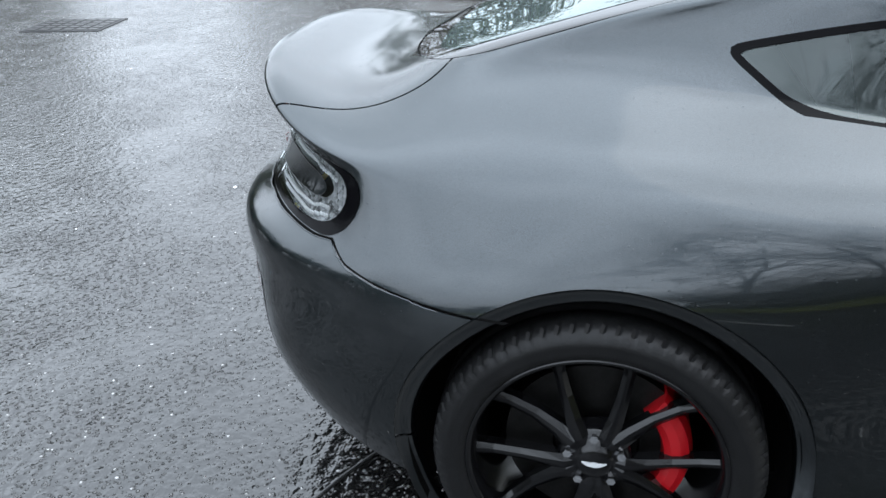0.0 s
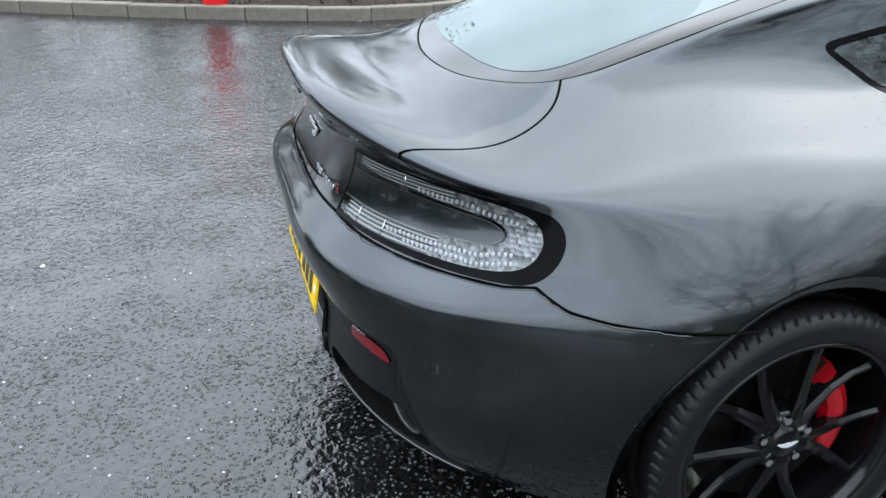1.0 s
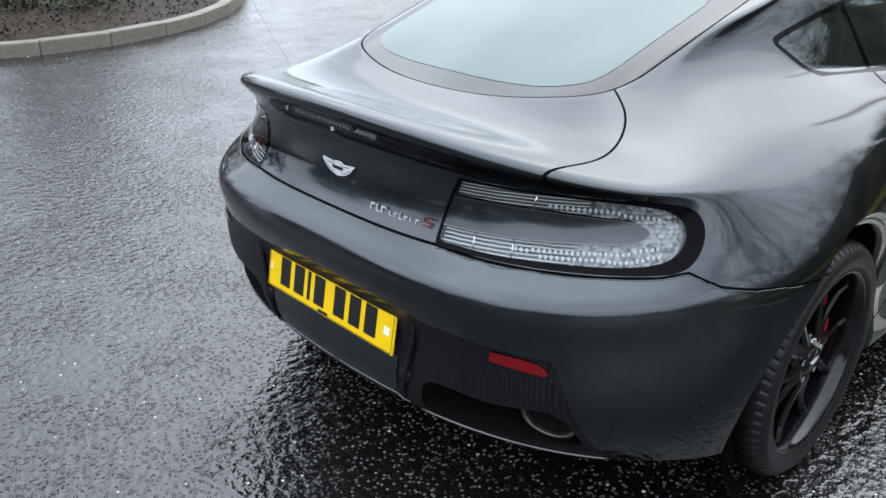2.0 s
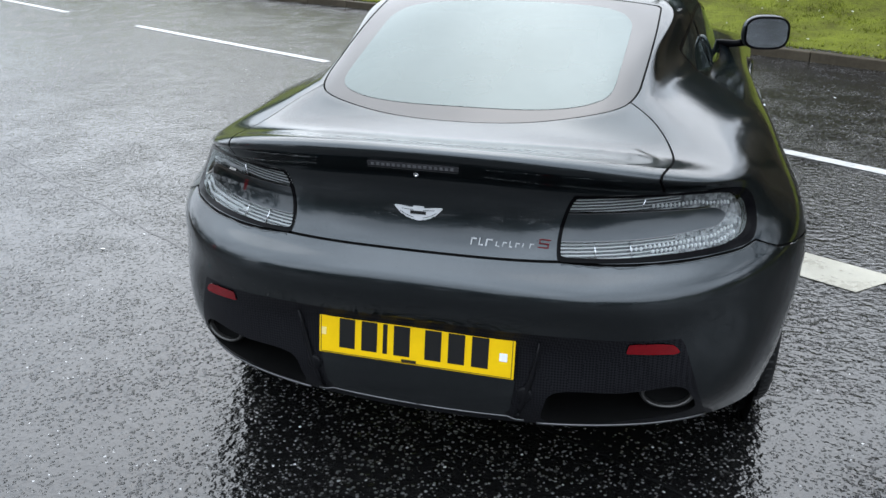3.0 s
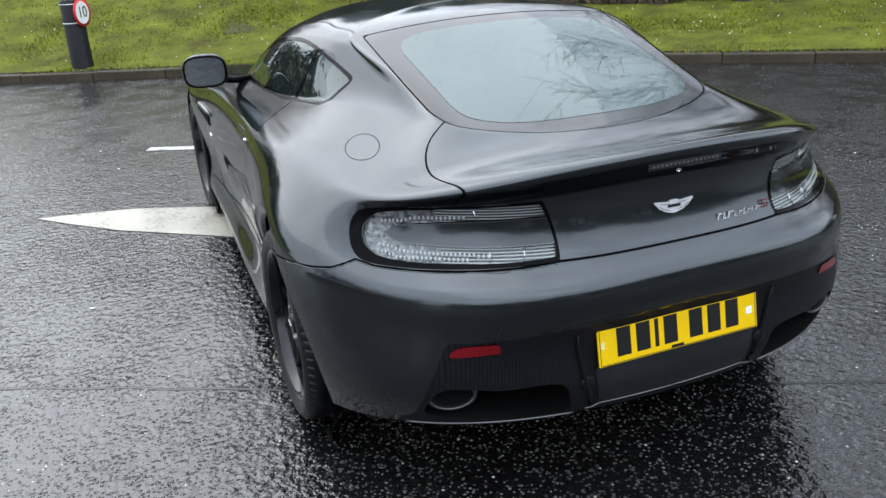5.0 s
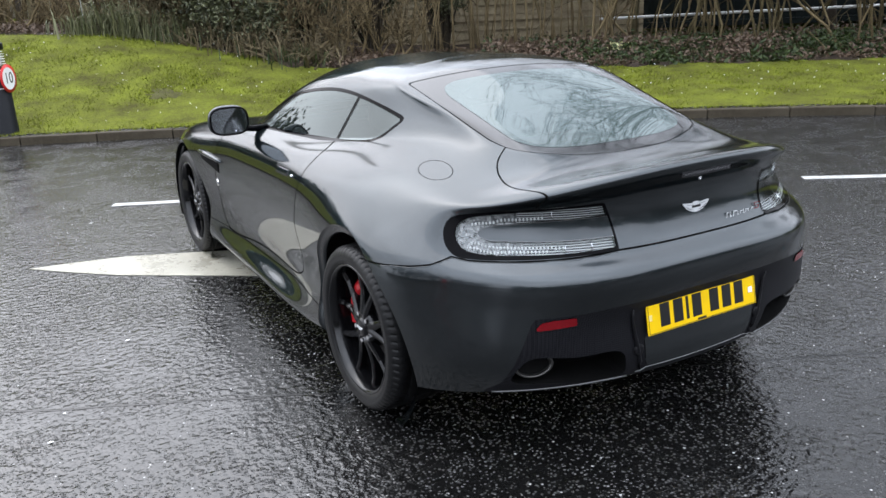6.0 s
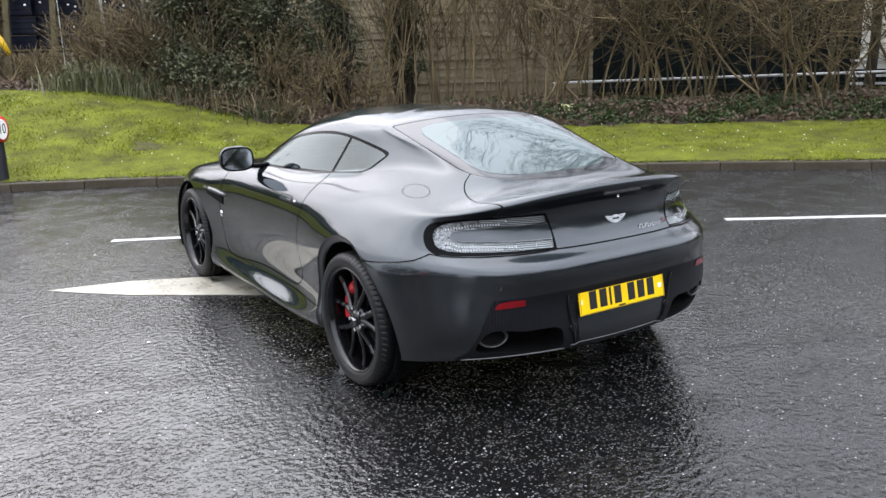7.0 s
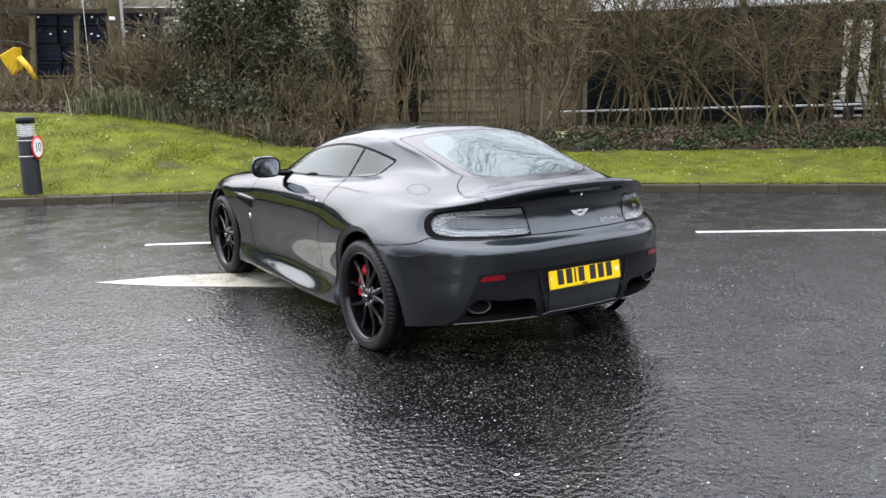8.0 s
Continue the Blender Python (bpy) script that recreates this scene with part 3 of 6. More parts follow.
def dash(x0, x1, w=.10):
    s = np.linspace(lane_at(x0), lane_at(x1), 14)
    px, py = np.interp(s, LANE_LEN, LANE[:, 0]), np.interp(s, LANE_LEN, LANE[:, 1])
    tx, ty = np.gradient(px), np.gradient(py)
    ln = np.hypot(tx, ty)
    nx, ny = -ty / ln, tx / ln
    left = [(a + b * w / 2, c + e * w / 2) for a, b, c, e in zip(px, nx, py, ny)]
    right = [(a - b * w / 2, c - e * w / 2) for a, b, c, e in zip(px, nx, py, ny)]
    marking("lane_dash", left + right[::-1], M_LINE, "white painted dash on wet asphalt")


for x0, x1 in ((-12.2, -8.6), (-6.6, -2.98), (-1.07, 2.26), (3.68, 6.5), (7.9, 10.4)):
    dash(x0, x1)
# lane arrow: its long head shows beside the car, the end of its shaft beyond
arrow_dir = Vector((math.cos(radians(-29.6)), math.sin(radians(-29.6)), 0))
arrow_nrm = Vector((-arrow_dir.y, arrow_dir.x, 0))
tip = Vector((-1.835, 2.90, 0))
ARROW = [(0, 0), (.3, .10), (.55, .165), (1.0, .185), (1.75, .20), (1.75, .09), (3.87, .105), (3.79, -.172), (1.75, -.172), (1.75, -.41), (1.43, -.35), (.65, -.22), (.3, -.11)]
marking("road_arrow", [tuple((tip + arrow_dir * s + arrow_nrm * w).xy) for s, w in ARROW], M_LINEOLD, "long worn cream road arrow under the car")

# raised island with planting, left of the car
ISLAND = smooth_line([(-20, -17), (-12, -9), (-9.1, -5.3), (-7.5, -2.95), (-6.52, -1.25), (-5.9, .10), (-5.72, 1.05), (-6.15, 2.4), (-7.4, 3.6), (-10, 5.2), (-16, 8)], 300)


def island():
    n = len(ISLAND)
    t = np.gradient(ISLAND, axis=0)
    t /= np.linalg.norm(t, axis=1)[:, None]
    vs, fs = [], []
    offs = (.13, .25, .5, .9, 1.4, 2.0)
    for i in range(0, n, 2):
        for d in offs:
            x, y = ISLAND[i, 0] - t[i, 1] * d, ISLAND[i, 1] + t[i, 0] * d
            vs.append((x, y, .09 + .10 * min(1, d) + .03 * noise.noise(Vector((x * 3, y * 3, 0)))))
    k = len(offs)
    m = len(range(0, n, 2))
    for i in range(m - 1):
        for j in range(k - 1):
            fs.append((i * k + j, i * k + j + 1, (i + 1) * k + j + 1, (i + 1) * k + j))
    inner = [i * k + k - 1 for i in range(m)]
    fs.append(tuple(inner))
    me = mesh_of("island_bed", vs, fs, M_SOIL, True)
    tagged(new("island_bed", me), "dark bark mulch bed inside the kerb", "soil", "", "structure")


island()

# ---- the car: one smooth skin, cut along its shut lines into panels ----
# x: half width, y: forward of the rear axle, z: up. Every line runs from the nose's middle round the side to the tail's middle.
def skin_lines():
    return [
        # lower edge
        [(0, 3.40, .20), (.45, 3.36, .20), (.80, 3.08, .20), (.885, 2.6, .19), (.865, 2.0, .165), (.875, 1.4, .162), (.890, .75, .162),
         (.88, .35, .172), (.90, 0, .20), (.893, -.32, .225), (.748, -.628, .272), (.44, -.818, .294), (0, -.862, .290)],
        # sill skirt
        [(0, 3.43, .29), (.45, 3.39, .29), (.81, 3.10, .29), (.895, 2.6, .28), (.882, 2.0, .200), (.894, 1.4, .195), (.912, .75, .195),
         (.918, .35, .225), (.920, 0, .31), (.915, -.32, .32), (.770, -.655, .345), (.45, -.850, .375), (0, -.880, .38)],
        # low
        [(0, 3.46, .42), (.45, 3.41, .42), (.82, 3.11, .42), (.905, 2.6, .42), (.850, 2.0, .325), (.838, 1.4, .305), (.857, .75, .310),
         (.90, .35, .39), (.935, 0, .42), (.936, -.32, .43), (.785, -.668, .46), (.465, -.852, .505), (0, -.874, .525)],
        # waist
        [(0, 3.46, .55), (.45, 3.39, .56), (.80, 3.07, .59), (.912, 2.6, .63), (.872, 2.0, .60), (.862, 1.4, .58), (.882, .75, .58),
         (.925, .35, .61), (.952, 0, .635), (.953, -.30, .63), (.798, -.635, .60), (.48, -.872, .60), (0, -.913, .605)],
        # bumper roll
        [(0, 3.42, .61), (.44, 3.34, .62), (.77, 3.03, .66), (.90, 2.6, .71), (.874, 2.0, .69), (.864, 1.4, .67), (.885, .75, .68),
         (.918, .35, .71), (.942, 0, .735), (.924, -.30, .725), (.808, -.607, .685), (.485, -.876, .685), (0, -.922, .69)],
        # foot of the tail panel
        [(0, 3.36, .65), (.43, 3.28, .66), (.75, 2.99, .70), (.88, 2.6, .76), (.868, 2.0, .75), (.860, 1.4, .745), (.880, .75, .76),
         (.898, .35, .785), (.893, 0, .81), (.865, -.28, .80), (.795, -.53, .755), (.465, -.80, .745), (0, -.866, .742)],
        # top of the tail lamps
        [(0, 3.25, .69), (.42, 3.18, .70), (.71, 2.92, .755), (.83, 2.6, .805), (.850, 2.0, .805), (.845, 1.4, .81), (.858, .75, .83),
         (.858, .35, .86), (.835, 0, .88), (.805, -.25, .875), (.762, -.495, .868), (.44, -.768, .899), (0, -.833, .914)],
        # under the tail's lip
        [(0, 3.05, .735), (.40, 3.0, .745), (.64, 2.80, .80), (.74, 2.5, .845), (.812, 2.0, .85), (.812, 1.4, .86), (.812, .75, .885),
         (.78, .35, .915), (.765, 0, .928), (.735, -.23, .922), (.748, -.502, .890), (.447, -.810, .957), (0, -.884, .991)],
        # top of the lip
        [(0, 2.85, .78), (.38, 2.80, .79), (.58, 2.62, .83), (.67, 2.4, .868), (.765, 1.95, .88), (.770, 1.4, .888), (.756, .75, .913),
         (.715, .35, .95), (.695, 0, .957), (.67, -.22, .952), (.715, -.490, .908), (.438, -.803, .975), (0, -.877, 1.005)],
        # deck
        [(0, 2.5, .85), (.37, 2.45, .85), (.52, 2.3, .87), (.60, 2.15, .885), (.715, 1.85, .897), (.725, 1.4, .908), (.705, .78, .935),
         (.665, .38, .972), (.63, .02, .99), (.60, -.20, .985), (.60, -.45, .950), (.375, -.665, .966), (0, -.715, .974)],
        # foot of the glasshouse
        [(0, 2.06, .93), (.40, 1.98, .925), (.58, 1.86, .91), (.65, 1.77, .905), (.69, 1.62, .912), (.70, 1.3, .922), (.68, .80, .95),
         (.63, .40, .99), (.575, .12, 1.022), (.52, -.12, 1.036), (.458, -.375, 1.020), (.24, -.492, .992), (0, -.520, .985)],
        # halfway up
        [(0, 1.70, 1.091), (.36, 1.64, 1.081), (.52, 1.54, 1.066), (.58, 1.45, 1.066), (.62, 1.33, 1.071), (.632, 1.12, 1.081), (.62, .78, 1.091),
         (.585, .46, 1.106), (.545, .27, 1.121), (.505, .10, 1.128), (.47, -.03, 1.124), (.25, -.075, 1.125), (0, -.085, 1.128)],
        # roof edge
        [(0, 1.38, 1.207), (.31, 1.34, 1.197), (.45, 1.26, 1.182), (.50, 1.18, 1.180), (.535, 1.08, 1.184), (.55, .95, 1.190), (.55, .76, 1.197),
         (.54, .58, 1.200), (.525, .46, 1.204), (.505, .37, 1.207), (.483, .30, 1.207), (.26, .285, 1.232), (0, .28, 1.242)],
        # crown
        [(0, 1.22, 1.249), (.20, 1.19, 1.246), (.29, 1.13, 1.242), (.32, 1.06, 1.242), (.34, .98, 1.244), (.35, .88, 1.247), (.35, .76, 1.251),
         (.345, .64, 1.252), (.335, .56, 1.252), (.325, .49, 1.252), (.31, .45, 1.250), (.17, .43, 1.260), (0, .43, 1.264)],
        # roof's middle
        [(0, 1.02, 1.270), (0, 1.0, 1.270), (0, .97, 1.270), (0, .93, 1.270), (0, .88, 1.271), (0, .82, 1.272), (0, .77, 1.272),
         (0, .71, 1.272), (0, .67, 1.271), (0, .63, 1.271), (0, .61, 1.271), (0, .60, 1.270), (0, .60, 1.270)],
    ]


NU, NV = 300, 190
ARCH_REAR, ARCH_FRONT = .376, .370
FOOT = 10        # index of the line at the foot of the glasshouse


def skin():
    """The right half of the skin: points, normals and (u, v) on a grid; v counts lines from the lower edge."""
    lines = np.array(skin_lines())
    k = lines.shape[1]
    flip = np.array([-1, 1, 1.0])
    ext = np.concatenate([(lines[:, 1:4] * flip)[:, ::-1], lines, (lines[:, -4:-1] * flip)[:, ::-1]], axis=1)
    step = np.linalg.norm(np.diff(ext[:8], axis=1), axis=2).mean(0) ** 0.8
    knots = np.r_[0, np.cumsum(step)]
    # finer towards the tail
    w = np.linspace(0, 1, NU)
    u = knots[3] + (knots[3 + k - 1] - knots[3]) * (w + 0.16 * np.sin(np.pi * w))
    rows = np.stack([natural(knots, ext[i], u) for i in range(len(lines))], axis=1)          # (NU, lines, 3)
    out = np.zeros((NU, NV, 3))
    vv = np.linspace(0, len(lines) - 1, NV)
    for i in range(NU):
        # the foot of the glasshouse is a crease: two curves meet there
        low, high = vv <= FOOT, vv > FOOT
        for pick, p, first in ((low, rows[i, :FOOT + 1], 0), (high, np.concatenate([rows[i, FOOT:], (rows[i, -3:-1] * flip)[::-1]]), FOOT)):
            d = np.maximum(np.linalg.norm(np.diff(p, axis=0), axis=1), 1e-3) ** 0.62
            kn = np.r_[0, np.cumsum(d)]
            q = np.interp(vv[pick] - first, np.arange(len(kn)), kn)
            out[i, pick] = natural(kn, p, q)
    out[0, :, 0] = out[-1, :, 0] = 0
    out[:, -1, 0] = 0
    out[..., 0] = np.maximum(out[..., 0], 0)
    du = np.gradient(out, axis=0)
    dv = np.gradient(out, axis=1)
    nrm = np.cross(du, dv)
    ln = np.linalg.norm(nrm, axis=2, keepdims=True)
    nrm /= np.maximum(ln, 1e-9)
    if nrm[NU // 2, 40, 0] < 0:
        nrm = -nrm
    # the flanks shade as one even sweep; the tail keeps its folds
    even = nrm.copy()
    for _ in range(60):
        even[1:-1] = even[1:-1] * .5 + (even[:-2] + even[2:]) * .25
        q = even.copy()
        q[:, 1:-1] = even[:, 1:-1] * .5 + (even[:, :-2] + even[:, 2:]) * .25
        even = q
    even /= np.maximum(np.linalg.norm(even, axis=2, keepdims=True), 1e-9)
    behind = np.clip((.36 - out[..., 1]) / .15, 0, 1) * np.clip((out[..., 1] + .36) / .1, 0, 1)
    upper = np.clip((FOOT - .8 - vv[None, :]) / 1.2, 0, 1) * (1 - behind) + np.clip((13.4 - vv[None, :]) / .8, 0, 1) * behind
    take = np.clip((out[..., 1] + .58) / .2, 0, 1) * upper * np.clip((vv[None, :] - 2.2) / .8, 0, 1)
    take *= np.clip((out[..., 0] - .36) / .10, 0, 1)
    nrm = nrm * (1 - take[..., None]) + even * take[..., None]
    nrm /= np.maximum(np.linalg.norm(nrm, axis=2, keepdims=True), 1e-9)
    nrm[0, :, 0] = nrm[-1, :, 0] = 0
    nrm[:, -1] = (0, 0, 1)
    uv = np.stack(np.meshgrid(np.linspace(0, k - 1, NU), vv, indexing="ij"), axis=2)
    return out.reshape(-1, 3), nrm.reshape(-1, 3), uv.reshape(-1, 2)


class Cutter:
    """A skin of polygons with a tag each, that can be cut along the zero line of a field."""

    def __init__(self, v, n, uv):
        self.v, self.n, self.uv = v, n, uv
        self.faces = []
        for i in range(NU - 1):
            for j in range(NV - 1):
                a = i * NV + j
                self.faces.append((a, a + 1, a + NV + 1, a + NV))
        self.tags = ["body"] * len(self.faces)

    def copy(self):
        other = Cutter(self.v, self.n, self.uv)
        other.faces, other.tags = list(self.faces), list(self.tags)
        return other

    def cut(self, field, tag, inside=lambda tg: True):
        """Faces where the field is below zero take the tag; those on its border are cut in two."""
        f = field(self.v, self.uv)
        f = np.where(np.abs(f) < 1e-5, 1e-5, f)
        neg = f < 0
        nv, nn, nuv, made = [], [], [], {}
        base = len(self.v)

        def between(a, b):
            key = (a, b) if a < b else (b, a)
            if key not in made:
                w = f[key[0]] / (f[key[0]] - f[key[1]])
                nv.append(self.v[key[0]] * (1 - w) + self.v[key[1]] * w)
                q = self.n[key[0]] * (1 - w) + self.n[key[1]] * w
                nn.append(q / max(np.linalg.norm(q), 1e-9))
                nuv.append(self.uv[key[0]] * (1 - w) + self.uv[key[1]] * w)
                made[key] = base + len(nv) - 1
            return made[key]

        faces, tags = [], []
        neg = neg.tolist()
        for fc, tg in zip(self.faces, self.tags):
            s = [neg[i] for i in fc]
            if True not in s or not inside(tg):
                faces.append(fc)
                tags.append(tg)
            elif False not in s:
                faces.append(fc)
                tags.append(tag or tg)
            else:
                a, b = [], []
                k = len(fc)
                for i in range(k):
                    p, q = fc[i], fc[(i + 1) % k]
                    (a if neg[p] else b).append(p)
                    if neg[p] != neg[q]:
                        m = between(p, q)
                        a.append(m)
                        b.append(m)
                if len(a) > 2:
                    faces.append(tuple(a))
                    tags.append(tag or tg)
                if len(b) > 2:
                    faces.append(tuple(b))
                    tags.append(tg)
        if nv:
            self.v = np.vstack([self.v, nv])
            self.n = np.vstack([self.n, nn])
            self.uv = np.vstack([self.uv, nuv])
        self.faces, self.tags = faces, tags

    def score(self, field):
        """Puts points along the field's zero line and leaves the tags."""
        self.cut(field, None)

    def groove(self, flat, line, where, tag, inside, half=.0028):
        """A narrow gap along a line in a flat view."""
        def signed(v, uv):
            return np.where(where(v, uv), line_side(flat(v), line), FAR)
        self.score(signed)
        self.cut(lambda v, uv: np.where(where(v, uv), line_distance(flat(v), line) - half, FAR), tag, inside)

    def take(self, tag, offset=0.0, side=1):
        """Points, faces and normals of one tag, on the given side of the car."""
        idx, vs, ns, fs = {}, [], [], []
        for fc, tg in zip(self.faces, self.tags):
            if tg == tag:
                new_face = []
                for i in fc:
                    if i not in idx:
                        idx[i] = len(vs)
                        vs.append((self.v[i] + self.n[i] * offset) * (side, 1, 1))
                        ns.append(self.n[i] * (side, 1, 1))
                    new_face.append(idx[i])
                fs.append(new_face if side > 0 else new_face[::-1])
        return vs, fs, ns


def polygon_distance(p, poly):
    """Signed distance of points p (n, 2) to a closed outline; negative inside."""
    poly = np.asarray(poly, float)
    d = np.full(len(p), 1e9)
    odd = np.zeros(len(p), bool)
    for a, b in zip(poly, np.roll(poly, -1, axis=0)):
        e = b - a
        w = p - a
        t = np.clip((w @ e) / max(e @ e, 1e-12), 0, 1)
        d = np.minimum(d, ((w - t[:, None] * e) ** 2).sum(1))
        c = ((a[1] > p[:, 1]) != (b[1] > p[:, 1])) & (p[:, 0] < e[0] * (p[:, 1] - a[1]) / (e[1] if abs(e[1]) > 1e-12 else 1e-12) + a[0])
        odd ^= c
    return np.sqrt(d) * np.where(odd, -1, 1)


def line_distance(p, line):
    line = np.asarray(line, float)
    d = np.full(len(p), 1e9)
    for a, b in zip(line[:-1], line[1:]):
        e = b - a
        w = p - a
        t = np.clip((w @ e) / max(e @ e, 1e-12), 0, 1)
        d = np.minimum(d, ((w - t[:, None] * e) ** 2).sum(1))
    return np.sqrt(d)


def line_side(p, line, reach=.05):
    """Signed distance to an open line, out to its reach."""
    line = np.asarray(line, float)
    d = np.full(len(p), 1e9)
    sg = np.ones(len(p))
    for a, b in zip(line[:-1], line[1:]):
        e = b - a
        w = p - a
        t = np.clip((w @ e) / max(e @ e, 1e-12), 0, 1)
        q = ((w - t[:, None] * e) ** 2).sum(1)
        c = np.sign(e[0] * w[:, 1] - e[1] * w[:, 0])
        near = q < d
        d = np.where(near, q, d)
        sg = np.where(near, np.where(c == 0, 1, c), sg)
    d = np.sqrt(d)
    return np.where(d < reach, d * sg, FAR)


FAR = 9.0
side_view = lambda v: v[:, [1, 2]]
top_view = lambda v: v[:, [0, 1]]


def wrap_view(v):
    """Rear view that goes on round the corner: across, and up."""
    return np.stack([v[:, 0] + np.maximum(v[:, 1] + 0.85, 0), v[:, 2]], axis=1)


SIDE_GLASS = smooth_line([(.20, 1.080), (.245, 1.035), (.315, .988), (.45, .962), (.63, .948), (1.0, .930), (1.4, .915), (1.70, .905),
                          (1.76, .908), (1.60, .985), (1.42, 1.055), (1.2, 1.115), (1.0, 1.148), (.82, 1.163), (.66, 1.162), (.50, 1.146), (.34, 1.118), (.235, 1.095)], 110, True)
REAR_GLASS = np.vstack([smooth_line([(-.47, -.28), (-.435, -.392), (-.30, -.475), (0, -.526), (.30, -.475), (.435, -.392), (.47, -.28)], 50),
                        smooth_line([(.478, -.1), (.483, .1), (.481, .297)], 14), smooth_line([(.26, .282), (0, .275), (-.26, .282)], 14),
                        smooth_line([(-.481, .297), (-.483, .1), (-.478, -.1)], 14)])
WIND_GLASS = [(0, 2.02), (.36, 1.95), (.54, 1.83), (.56, 1.72), (.43, 1.31), (.30, 1.37), (0, 1.41), (-.2, 1.5), (-.2, 2.0)]
BOOT_LINE = smooth_line([(.452, -.362), (.515, -.405), (.565, -.50), (.580, -.60), (.570, -.69), (.556, -.752)], 30)


def lamp_outline(inner, top, end, foot):
    """A lamp's outline with two sharp inner corners: straight inner edge, then top, rounded outer end and foot."""
    return np.vstack([inner, smooth_line([inner[-1]] + top + end + foot + [inner[0]], 84)[1:-1]])


LAMP = lamp_outline([(.356, .745), (.428, .897)], [(.58, .893), (.75, .888), (.95, .879)], [(1.06, .868), (1.128, .850), (1.154, .815), (1.142, .774), (1.100, .746)],
                    [(1.02, .736), (.85, .735), (.65, .738), (.48, .742)])
LENS = lamp_outline([(.371, .754), (.436, .889)], [(.60, .885), (.75, .880), (.93, .870)], [(1.02, .859), (1.076, .840), (1.096, .810), (1.078, .776), (1.03, .757)],
                    [(.93, .748), (.75, .747), (.55, .749)])
TONGUE = lamp_outline([(.364, .787), (.400, .851)], [(.55, .848), (.72, .843), (.88, .835)], [(.965, .825), (.988, .811), (.966, .796)],
                      [(.88, .788), (.72, .785), (.55, .785)])
BUMPER_LINE = [(.0, .7445), (.36, .7455), (.48, .7385), (.65, .7335), (.85, .7305), (1.02, .7315), (1.105, .739), (1.14, .728), (1.20, .712), (1.31, .697), (1.45, .684), (1.62, .672), (1.70, .666)]
REFLECTOR = [(.528, .530), (.62, .525), (.692, .521), (.704, .524), (.694, .538), (.672, .549), (.625, .555), (.53, .558)]
DIFFUSER = [(-.2, .572), (.40, .572), (.52, .566), (.705, .560), (.722, .545), (.76, .47), (.81, .39), (.87, .325), (.96, .285), (1.0, .15), (-.2, .15)]
LOWER_PANEL = [(-.2, .436), (.262, .436), (.250, .345), (.232, .318), (-.2, .310)]
OPENING = smooth_line([(.345, .395), (.50, .413), (.66, .425), (.745, .415), (.80, .37), (.825, .338), (.70, .318), (.52, .303), (.36, .299), (.325, .315), (.33, .35)], 60, True)
DOOR_LINE = smooth_line([(.625, .952), (.578, .905), (.585, .82), (.625, .72), (.665, .58), (.685, .45), (.71, .37), (.79, .328), (1.0, .320), (1.5, .318), (1.95, .325), (2.0, .40),
                         (1.99, .55), (1.93, .75), (1.86, .87)], 70)
SILL_LINE = smooth_line([(.375, .30), (.8, .295), (1.4, .292), (2.2, .31)], 20)


